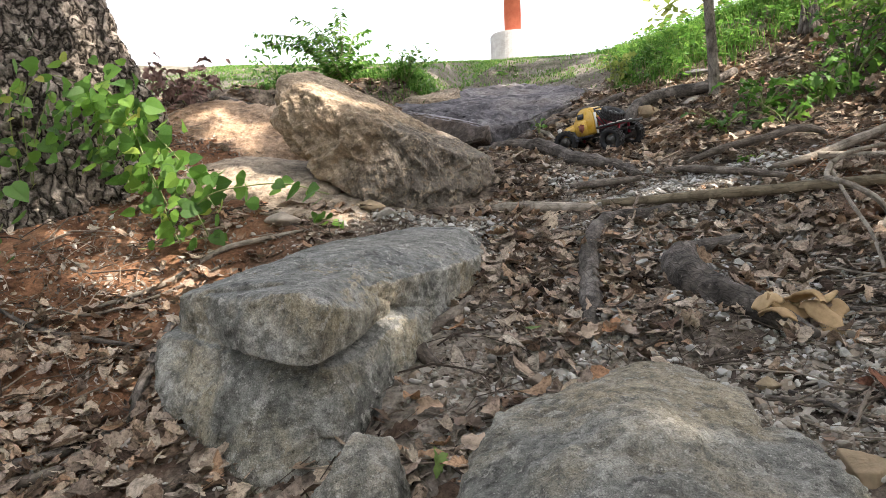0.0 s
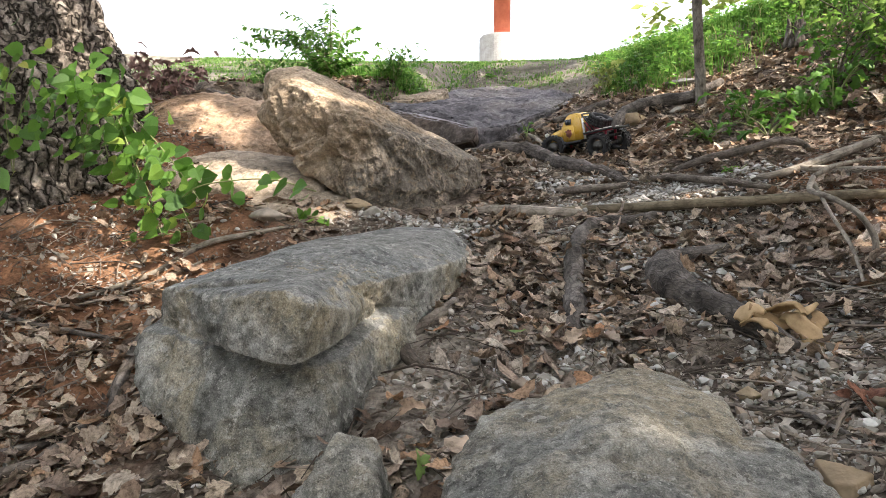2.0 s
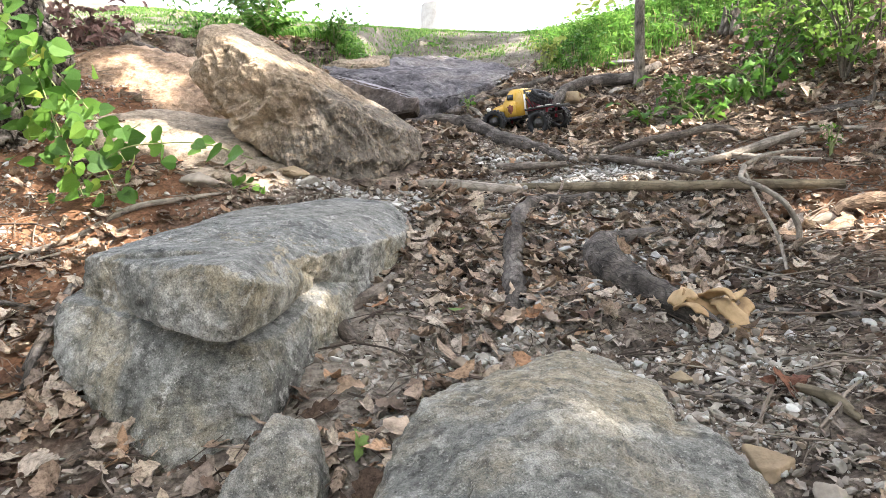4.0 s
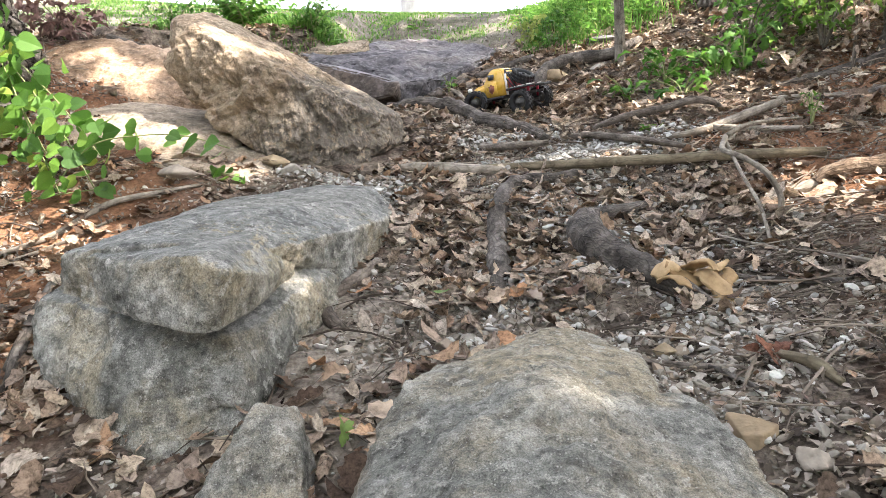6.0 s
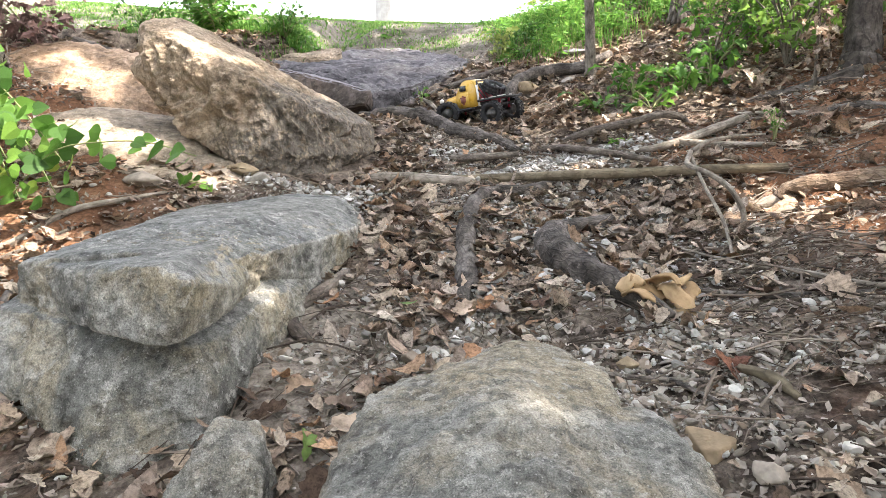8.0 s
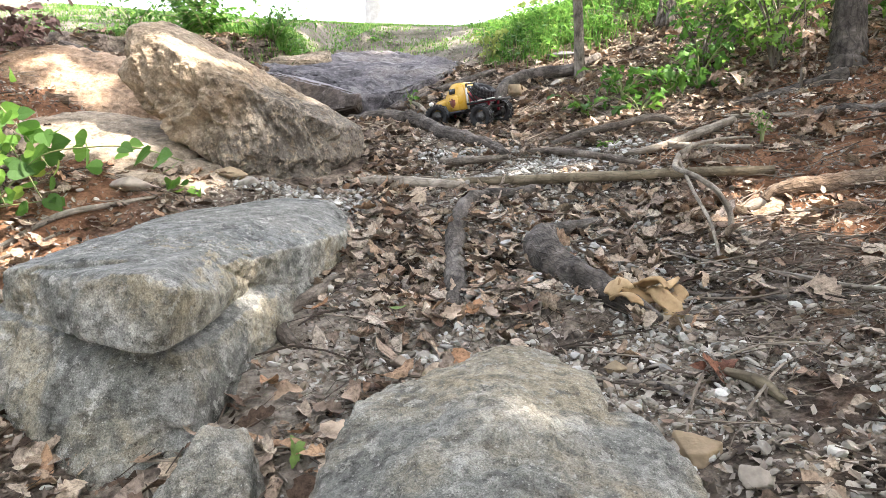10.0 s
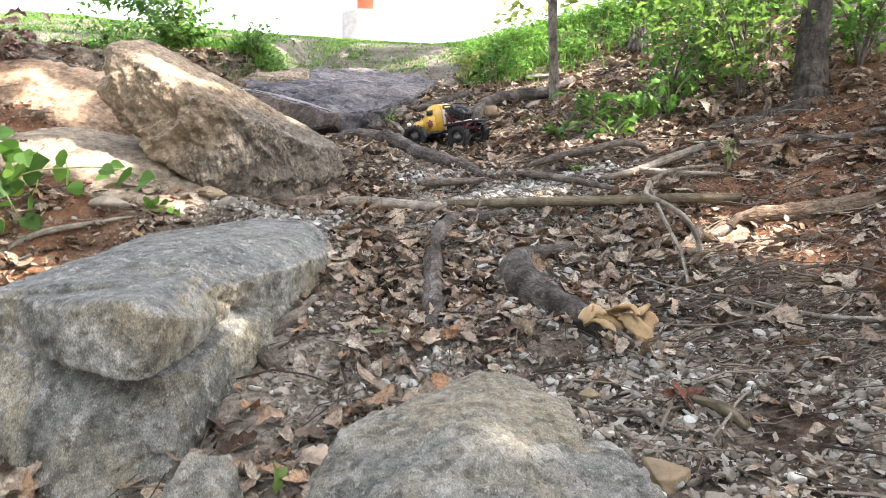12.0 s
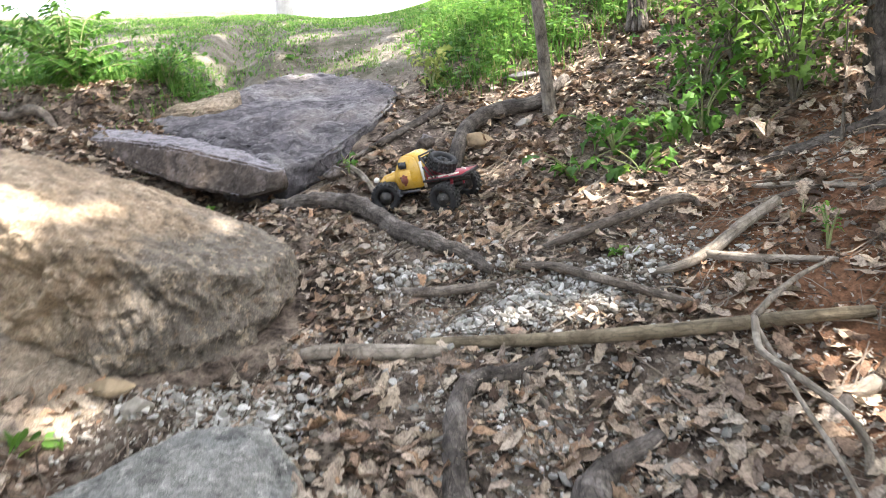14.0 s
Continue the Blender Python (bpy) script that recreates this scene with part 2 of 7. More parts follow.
def varied(name, stops, rough=0.8, scale=30, bump_scale=80, bump_dist=0.002, island=True, translucent=0.0, spec=0.08, blotch=0.0):
    """A material whose colour differs from piece to piece."""
    m, n, l, b = material(name, rough, spec)
    if island:
        rnd = n.new("ShaderNodeNewGeometry").outputs["Random Per Island"]
    else:
        rnd = n.new("ShaderNodeObjectInfo").outputs["Random"]
    c = coords(n)
    col = ramp(n, l, rnd, stops)
    tone = ramp(n, l, noise_tex(n, l, c, scale, 5, 0.65), [(0.3, G(0.62)), (0.7, G(1.25))])
    col = blend(n, l, 0.8, col, tone, "MULTIPLY")
    if blotch:
        spots = ramp(n, l, noise_tex(n, l, c, scale * 2.2, 7, 0.75), [(0.38, G(0.45)), (0.5, G(1.0)), (0.62, G(1.3))])
        col = blend(n, l, blotch, col, spots, "MULTIPLY")
    l.new(col, b.inputs["Base Color"])
    bump(n, l, b, noise_tex(n, l, c, bump_scale, 5, 0.7), 0.6, bump_dist)
    if translucent:
        tr = n.new("ShaderNodeBsdfTranslucent")
        l.new(col, tr.inputs[0])
        mix = n.new("ShaderNodeMixShader")
        mix.inputs[0].default_value = translucent
        l.new(b.outputs[0], mix.inputs[1]); l.new(tr.outputs[0], mix.inputs[2])
        l.new(mix.outputs[0], n["Material Output"].inputs[0])
    return m


LEAF_STOPS = [(0.0, (0.056, 0.038, 0.028)), (0.12, (0.12, 0.083, 0.06)), (0.26, (0.27, 0.205, 0.155)), (0.4, (0.355, 0.288, 0.22)), (0.5, (0.20, 0.125, 0.083)), (0.62, (0.415, 0.335, 0.25)), (0.72, (0.33, 0.205, 0.125)), (0.82, (0.275, 0.21, 0.155)), (0.94, (0.47, 0.395, 0.305)), (1.0, (0.10, 0.06, 0.044))]
DEAD_LEAF = varied("dead_leaves", LEAF_STOPS, 0.8, 60, 160, 0.003, True, 0.05, 0.05, 0.9)
DEAD_LEAF_ONE = varied("dead_leaf", [(0.0, (0.20, 0.15, 0.115)), (0.2, (0.33, 0.262, 0.21)), (0.4, (0.42, 0.345, 0.27)), (0.55, (0.28, 0.18, 0.12)), (0.7, (0.47, 0.395, 0.32)), (0.85, (0.37, 0.24, 0.15)), (1.0, (0.50, 0.43, 0.35))], 0.8, 4, 12, 0.04, False, 0.05, 0.05, 0.9)
GRAVEL_STOPS = [(0.0, (0.16, 0.135, 0.108)), (0.25, (0.255, 0.225, 0.188)), (0.5, (0.34, 0.312, 0.27)), (0.68, (0.27, 0.21, 0.155)), (0.85, (0.43, 0.405, 0.36)), (0.95, (0.56, 0.54, 0.49)), (1.0, (0.29, 0.262, 0.225))]
GRAVEL_PALE = varied("pale_gravel", [(0.0, (0.17, 0.158, 0.138)), (0.4, (0.30, 0.288, 0.262)), (0.75, (0.41, 0.398, 0.37)), (0.9, (0.53, 0.515, 0.485)), (1.0, (0.27, 0.225, 0.17))], 0.9, 40, 120, 0.003)
GRAVEL = varied("gravel", GRAVEL_STOPS, 0.9, 40, 120, 0.003)
STONE_ONE = varied("loose_stone", GRAVEL_STOPS, 0.9, 30, 90, 0.004, False)
STONE_TAN = varied("tan_stone", [(0, (0.24, 0.17, 0.105)), (1, (0.30, 0.235, 0.155))], 0.9, 22, 80, 0.004, False)
TWIG = varied("twigs", [(0, (0.05, 0.038, 0.03)), (0.5, (0.14, 0.11, 0.085)), (1, (0.27, 0.225, 0.18))], 0.85, 40, 120, 0.002)


def bark_material(name, dark, mid, pale, scale=40, dist=0.01, along=0.2):
    """Bark whose grain runs along the branch: its u goes round and its v along, both in metres."""
    m, n, l, b = material(name, 0.9, 0.15)
    c = n.new("ShaderNodeTexCoord").outputs["UV"]
    o = coords(n)
    grain = noise_tex(n, l, c, scale, 5, 0.6, (1, along, 1))
    col = ramp(n, l, noise_tex(n, l, o, 11, 8, 0.7), [(0.34, dark), (0.5, mid), (0.66, pale)])
    fine = ramp(n, l, grain, [(0.36, G(0.5)), (0.47, G(0.95)), (0.62, G(1.2))])
    col = blend(n, l, 0.9, col, fine, "MULTIPLY")
    # scales of bark that part across the grain
    mp = n.new("ShaderNodeMapping"); mp.inputs["Scale"].default_value = (1.0, 0.45, 1)
    l.new(c, mp.inputs["Vector"])
    v = n.new("ShaderNodeTexVoronoi"); v.feature = "DISTANCE_TO_EDGE"; v.inputs["Scale"].default_value = scale * 0.8
    l.new(mp.outputs[0], v.inputs["Vector"])
    gap = ramp(n, l, v.outputs["Distance"], [(0.0, G(0.45)), (0.10, G(1.0))])
    col = blend(n, l, 0.55, col, gap, "MULTIPLY")
    spots = ramp(n, l, noise_tex(n, l, o, 90, 4, 0.7), [(0.60, G(0)), (0.68, G(0.6))])
    col = blend(n, l, spots, col, pale)
    l.new(col, b.inputs["Base Color"])
    p = bump(n, l, b, grain, 0.7, dist)
    p = bump(n, l, b, ramp(n, l, v.outputs["Distance"], [(0.0, G(0)), (0.15, G(1))]), 0.5, dist * 0.5, p)
    bump(n, l, b, noise_tex(n, l, o, 160, 5, 0.7), 0.5, dist * 0.3, p)
    return m


def plate_bark(name, dark, mid, pale, scale=21, depth=0.03):
    """Bark broken into small rough plates by deep furrows; dark bark colour stands in for their shade."""
    m, n, l, b = material(name, 0.95, 0.1)
    c = coords(n)
    mp = n.new("ShaderNodeMapping"); mp.inputs["Scale"].default_value = (1, 1, 0.5)
    l.new(c, mp.inputs["Vector"])
    warp = n.new("ShaderNodeMix"); warp.data_type = "VECTOR"; warp.inputs[0].default_value = 0.08
    nz = n.new("ShaderNodeTexNoise"); nz.inputs["Scale"].default_value, nz.inputs["Detail"].default_value = 14, 7
    l.new(mp.outputs[0], nz.inputs["Vector"]); l.new(mp.outputs[0], warp.inputs[4]); l.new(nz.outputs["Color"], warp.inputs[5])
    v = n.new("ShaderNodeTexVoronoi"); v.feature = "DISTANCE_TO_EDGE"; v.inputs["Scale"].default_value = scale
    l.new(warp.outputs[1], v.inputs["Vector"])
    col = ramp(n, l, noise_tex(n, l, c, 18, 9, 0.75), [(0.36, mid), (0.62, pale)])
    # furrow shade put into the colour, along the plate edges
    furrow = ramp(n, l, v.outputs["Distance"], [(0.02, G(1)), (0.16, G(0))])
    col = blend(n, l, furrow, col, dark)
    grain = ramp(n, l, noise_tex(n, l, c, 90, 6, 0.8), [(0.36, G(0.5)), (0.6, G(1.25))])
    col = blend(n, l, 0.85, col, grain, "MULTIPLY")
    l.new(col, b.inputs["Base Color"])
    p = bump(n, l, b, ramp(n, l, v.outputs["Distance"], [(0.0, G(0)), (0.22, G(1))]), 1.0, depth)
    bump(n, l, b, noise_tex(n, l, c, 60, 8, 0.8), 1.0, depth * 0.4, p)
    return m


BARK_DARK = bark_material("dark_root_bark", (0.028, 0.024, 0.02), (0.088, 0.075, 0.064), (0.19, 0.168, 0.147), 95, 0.007, 0.22)
BARK_GREY = bark_material("grey_root_bark", (0.055, 0.044, 0.036), (0.125, 0.104, 0.085), (0.235, 0.20, 0.165), 95, 0.005, 0.18)
BARK_LOG = bark_material("ridged_log_bark", (0.075, 0.05, 0.034), (0.15, 0.105, 0.072), (0.25, 0.19, 0.138), 120, 0.010, 0.14)
TRUNK_DARK = bark_material("dark_trunk_bark", (0.03, 0.025, 0.021), (0.075, 0.063, 0.053), (0.14, 0.122, 0.105), 45, 0.012, 0.3)
WOOD_TAN = bark_material("bare_tan_wood", (0.075, 0.06, 0.04), (0.15, 0.122, 0.082), (0.23, 0.19, 0.13), 50, 0.003, 0.06)
WOOD_PALE = bark_material("bleached_wood", (0.10, 0.082, 0.064), (0.22, 0.188, 0.15), (0.36, 0.315, 0.26), 60, 0.003, 0.06)
TREE_BARK = plate_bark("plated_tree_bark", (0.035, 0.028, 0.022), (0.17, 0.142, 0.118), (0.40, 0.345, 0.29))
SAP_BARK = bark_material("sapling_bark", (0.07, 0.06, 0.048), (0.145, 0.125, 0.10), (0.22, 0.195, 0.165), 60, 0.005, 0.3)
GREEN_STOPS = [(0.0, (0.045, 0.11, 0.02)), (0.4, (0.08, 0.19, 0.03)), (0.75, (0.12, 0.26, 0.042)), (1.0, (0.19, 0.33, 0.06))]
VINE_LEAF = varied("vine_leaf", [(0.0, (0.05, 0.12, 0.022)), (0.35, (0.085, 0.19, 0.032)), (0.7, (0.13, 0.27, 0.042)), (0.92, (0.21, 0.36, 0.06)), (1.0, (0.38, 0.38, 0.08))], 0.45, 40, 60, 0.002, False, 0.5, 0.35)
PLANT_LEAF = varied("plant_leaf", GREEN_STOPS, 0.55, 30, 60, 0.001, True, 0.5, 0.3)
SHRUB_LEAF = varied("shrub_leaf", [(0, (0.09, 0.17, 0.03)), (0.5, (0.15, 0.27, 0.05)), (1, (0.24, 0.36, 0.08))], 0.55, 30, 60, 0.001, True, 0.5, 0.3)
GRASS = varied("grass_blades", [(0, (0.06, 0.135, 0.028)), (0.45, (0.10, 0.215, 0.042)), (0.8, (0.15, 0.275, 0.06)), (0.92, (0.21, 0.30, 0.08)), (1, (0.30, 0.27, 0.14))], 0.6, 3, 60, 0.001, True, 0.5)
CANOPY = varied("canopy_leaf", [(0, (0.04, 0.09, 0.02)), (1, (0.09, 0.17, 0.04))], 0.6, 3, 60, 0.001, True, 0.25)
FAR_LEAF = varied("far_leaf", [(0, (0.16, 0.22, 0.05)), (0.6, (0.28, 0.33, 0.09)), (1, (0.36, 0.37, 0.14))], 0.6, 3, 60, 0.001, True, 0.5)
STEM = varied("green_stem", [(0, (0.15, 0.19, 0.07)), (1, (0.25, 0.26, 0.13))], 0.7)
DRY_PLANT = varied("dry_red_leaves", [(0, (0.10, 0.065, 0.055)), (0.5, (0.20, 0.125, 0.11)), (1, (0.33, 0.22, 0.19))], 0.8, 30, 80, 0.001, True, 0.15)
FUNGUS = varied("tan_curled_bark", [(0, (0.28, 0.18, 0.09)), (1, (0.44, 0.31, 0.175))], 0.8, 30, 90, 0.003, False)
DEBRIS = varied("leaf_crumbs", [(0, (0.04, 0.03, 0.025)), (0.3, (0.13, 0.102, 0.082)), (0.6, (0.27, 0.225, 0.185)), (0.85, (0.42, 0.37, 0.315)), (1, (0.21, 0.125, 0.08))], 0.9, 60, 120, 0.002)

# ---- builders ----
def part(name, bm, mat, parent=None, label="", smooth=True):
    me = bpy.data.meshes.new(name)
    bm.normal_update()
    bm.to_mesh(me)
    bm.free()
    return part_mesh(name, me, mat, parent, label, smooth)


def part_mesh(name, me, mat, parent=None, label="", smooth=True):
    if mat and not me.materials:
        me.materials.append(mat)
    if smooth:
        me.polygons.foreach_set("use_smooth", [True] * len(me.polygons))
    ob = new(name, me)
    if parent:
        ob.parent = parent
    return tagged(ob, label) if label else ob


def raw_mesh(name, verts, faces):
    me = bpy.data.meshes.new(name)
    me.from_pydata([tuple(v) for v in verts], [], [tuple(f) for f in faces])
    me.update()
    return me


def many(name, pieces, mat, label, category, smooth=False):
    """One object of kind stuff from many (verts, faces) pieces."""
    vs, fs, base = [], [], 0
    for v, f in pieces:
        vs.append(np.asarray(v))
        fs.extend([tuple(i + base for i in q) for q in f])
        base += len(v)
    me = raw_mesh(name, np.concatenate(vs), fs)
    return tagged(part_mesh(name, me, mat, smooth=smooth), label, category, kind="stuff")


def smoothstep(a, b, x):
    t = min(max((x - a) / (b - a), 0.0), 1.0)
    return t * t * (3 - 2 * t)


def spline(pts, per=6):
    """Catmull-Rom through points with any number of columns."""
    p = np.array(pts, float)
    p = np.vstack([2 * p[0] - p[1], p, 2 * p[-1] - p[-2]])
    out = []
    for i in range(1, len(p) - 2):
        for k in range(per):
            t = k / per
            out.append(0.5 * (2 * p[i] + (p[i + 1] - p[i - 1]) * t + (2 * p[i - 1] - 5 * p[i] + 4 * p[i + 1] - p[i + 2]) * t * t
                              + (3 * p[i] - p[i - 1] - 3 * p[i + 1] + p[i + 2]) * t ** 3))
    out.append(p[-2])
    return np.array(out)


def tube_data(path, sides=8, rough=0.0, freq=18.0, closed=True):
    """Verts and faces of a tube along rows of x, y, z, radius."""
    path = np.asarray(path, float)
    d = np.gradient(path[:, :3], axis=0)
    d /= np.linalg.norm(d, axis=1, keepdims=True) + 1e-9
    up = np.array([0.0, 0.0, 1.0]) if abs(d[0, 2]) < 0.9 else np.array([0.0, 1.0, 0.0])
    vs, fs = [], []
    for i, row in enumerate(path):
        a = np.cross(d[i], up); a /= np.linalg.norm(a) + 1e-9
        b = np.cross(a, d[i])
        up = b
        for k in range(sides):
            w = 2 * math.pi * k / sides
            q = a * math.cos(w) + b * math.sin(w)
            r = row[3]
            if rough:
                at = Vector((row[:3] + q * r) * freq)
                r *= 1 + rough * noise.noise(at) + 0.6 * rough * noise.noise(at * 3.1)
            vs.append(row[:3] + q * r)
    n = len(path)
    for i in range(n - 1):
        for k in range(sides):
            k2 = (k + 1) % sides
            fs.append((i * sides + k, i * sides + k2, (i + 1) * sides + k2, (i + 1) * sides + k))
    if closed:
        fs.append(tuple(range(sides))[::-1])
        fs.append(tuple((n - 1) * sides + k for k in range(sides)))
    return np.array(vs), fs


def bark_uv(me, rows, sides):
    """Metres round and along the tube."""
    rows = np.asarray(rows)
    run = np.concatenate([[0], np.cumsum(np.linalg.norm(np.diff(rows[:, :3], axis=0), axis=1))])
    wide = 2 * math.pi * rows[:, 3].mean()
    uv = np.zeros((len(me.loops), 2))
    at = 0
    shift = float(rows[0, 0] * 3.7 + rows[0, 1] * 1.3)
    for i in range(len(rows) - 1):
        for k in range(sides):
            for a, b in ((i, k), (i, k + 1), (i + 1, k + 1), (i + 1, k)):
                uv[at] = (wide * b / sides + shift, run[a])
                at += 1
    me.uv_layers.new(name="bark").data.foreach_set("uv", uv.ravel())
    return me


def tube(name, path, mat, parent=None, label="", sides=10, per=6, rough=0.12, freq=18.0):
    rows = spline(path, per)
    v, f = tube_data(rows, sides, rough, freq)
    v, c = np.array(v), np.mean(v, axis=0)
    ob = part_mesh(name, bark_uv(raw_mesh(name, v - c, f), rows, sides), mat, parent, label)
    ob.location = c
    return ob


def ball_dirs(level):
    bm = bmesh.new()
    bmesh.ops.create_icosphere(bm, subdivisions=level, radius=1.0)
    v = np.array([x.co[:] for x in bm.verts])
    f = [tuple(x.index for x in q.verts) for q in bm.faces]
    bm.free()
    return v / np.linalg.norm(v, axis=1, keepdims=True), f


DIRS = {k: ball_dirs(k) for k in (1, 2, 3, 4, 5, 6, 7, 8)}


def hull_planes(corners):
    bm = bmesh.new()
    for c in corners:
        bm.verts.new(c)
    bmesh.ops.convex_hull(bm, input=bm.verts)
    bm.normal_update()
    planes = []
    for f in bm.faces:
        n, d = np.array(f.normal), float(f.normal.dot(f.verts[0].co))
        if d < 0:
            n, d = -n, -d
        if f.calc_area() > 1e-6 and not any(m @ n > 0.995 and abs(d - e) < 0.01 for m, e in planes):
            planes.append((n, d))
    bm.free()
    return planes


def scallop(at):
    """Shallow dishes that meet in crisp edges, as where flakes have broken off."""
    at = at + Vector((noise.noise(at * 0.8), noise.noise(at * 0.8 + Vector((9, 0, 0))), noise.noise(at * 0.8 + Vector((0, 9, 0))))) * 0.7
    a = min(noise.voronoi(at)[0][0], 0.75)
    b = min(noise.voronoi(at * 2.7)[0][0], 0.75)
    c = min(noise.voronoi(at * 6.1)[0][0], 0.75)
    return a + 0.4 * b + 0.15 * c - 0.62


def rock_shape(corners, level=5, sharp=14.0, rough=0.03, freq=3.0, fine=0.006, seed=0, chips=0.0, chip_freq=5.0):
    """A boulder: the rounded hull of a few corners, worn and chipped by noise."""
    corners = np.array(corners, float)
    mid = corners.mean(0)
    planes = hull_planes(corners - mid)
    dirs, faces = DIRS[level]
    inv = np.zeros(len(dirs))
    for n, d in planes:
        inv += np.clip(dirs @ n / max(d, 1e-3), 0, None) ** sharp
    v = dirs * (inv ** (-1 / sharp))[:, None]
    off = Vector((seed * 7.3, seed * 3.1, seed * 5.7))
    out = []
    for p, q in zip(v, dirs):
        at = Vector(p) * freq + off
        h = rough * (noise.fractal(at, 1.0, 2.0, 4) + 0.5 * abs(noise.noise(at * 2.3)) - 0.2)
        h += fine * noise.fractal(at * 7.0, 0.8, 2.1, 4)
        if chips:
            h += chips * scallop(Vector(p) * chip_freq + off)
        out.append(p + q * h)
    v = np.array(out)
    return mid, v, faces


def rock(name, corners, mat, label, category="rock", group="", **how):
    mid, v, f = rock_shape(corners, **how)
    ob = part_mesh(name, raw_mesh(name, v, f), mat)
    ob.location = mid
    return tagged(ob, label, category, group)


def hull_reach(corners, mid, dirs, sharp):
    """How far a hull with rounded edges reaches from mid along each direction."""
    inv = np.zeros(len(dirs))
    for n, d in hull_planes(np.array(corners, float) - mid):
        inv += np.clip(dirs @ n / max(d, 1e-3), 0, None) ** sharp
    return np.maximum(inv, 1e-9) ** (-1 / sharp)


def massif(name, mid, hulls, mat, label, category="boulder", sharp=40.0, level=7, rough=0.02, freq=4.0, fine=0.005, chips=0.0, chip_freq=5.0, chip_where=None, dents=(), seams=(), seed=0):
    """A boulder out of several rounded hulls that grow from one middle, worn by noise; where one hull stands out over another there is a crisp ledge.
    dents: x, y, z, reach and depth of hollows. seams: the two ends, the width and the depth of cracks."""
    mid = np.array(mid, float)
    dirs, faces = DIRS[level]
    reach = np.max([hull_reach(h, mid, dirs, sharp) for h in hulls], axis=0)
    v = dirs * reach[:, None]
    off = Vector((seed * 7.3, seed * 3.1, seed * 5.7))
    out = []
    for p, q in zip(v, dirs):
        at = Vector(p) * freq + off
        h = rough * (noise.fractal(at, 1.0, 2.0, 4) + 0.4 * abs(noise.noise(at * 2.3)) - 0.15) + fine * noise.fractal(at * 6.0, 0.8, 2.1, 4)
        w = p + mid
        if chips:
            h += chips * scallop(Vector(p) * chip_freq + off) * (chip_where(w) if chip_where else 1.0)
        for x, y, z, r, deep in dents:
            h -= deep * math.exp(-((w[0] - x) ** 2 + (w[1] - y) ** 2 + (w[2] - z) ** 2) / (r * r))
        for a, b, wide, deep in seams:
            a, b = Vector(a), Vector(b)
            at = Vector(w) + Vector((noise.noise(Vector(w) * 14), 0.0, noise.noise(Vector(w) * 14 + Vector((7, 0, 0))))) * 0.014
            t = min(max((at - a).dot(b - a) / (b - a).length_squared, 0.0), 1.0)
            d = (at - a - (b - a) * t).length
            if d < 3 * wide:
                h -= deep * math.exp(-(d / wide) ** 2) * (0.35 + 0.65 * math.sin(math.pi * min(max(t, 0.12), 0.88)))
        out.append(p + q * h)
    ob = part_mesh(name, raw_mesh(name, np.array(out), faces), mat)
    ob.location = mid
    return tagged(ob, label, category)


def slab(name, corners, mat, label, category="rock", cuts=26, rough=0.012, freq=6.0, fine=0.004, chips=0.0, seed=0):
    """A slab with crisp edges: the hull of its corners, cut fine and chipped by noise."""
    bm = bmesh.new()
    mid = Vector(np.mean(np.array(corners), axis=0))
    for c in corners:
        bm.verts.new(Vector(c) - mid)
    bmesh.ops.convex_hull(bm, input=bm.verts)
    for v in [v for v in bm.verts if not v.link_faces]:
        bm.verts.remove(v)
    bmesh.ops.bevel(bm, geom=list(bm.edges), offset=0.009, segments=2, affect="EDGES")
    bmesh.ops.triangulate(bm, faces=bm.faces)
    for limit in (0.30, 0.15, 0.075, 0.038, 0.022):
        long = [e for e in bm.edges if e.calc_length() > limit]
        bmesh.ops.subdivide_edges(bm, edges=long, cuts=1)
        bmesh.ops.triangulate(bm, faces=[f for f in bm.faces if len(f.verts) > 3])
    bm.normal_update()
    off = Vector((seed * 7.3, seed * 3.1, seed * 5.7))
    moves = []
    for v in bm.verts:
        at = v.co * freq + off
        h = rough * (noise.fractal(at, 1.0, 2.0, 4) - 0.2) + fine * noise.fractal(at * 6.0, 0.8, 2.1, 4)
        if chips:
            h += chips * scallop(v.co * 7 + off)
        moves.append(v.normal * h)
    for v, d in zip(bm.verts, moves):
        v.co += d
    ob = part(name, bm, mat)
    ob.location = mid
    return tagged(ob, label, category)


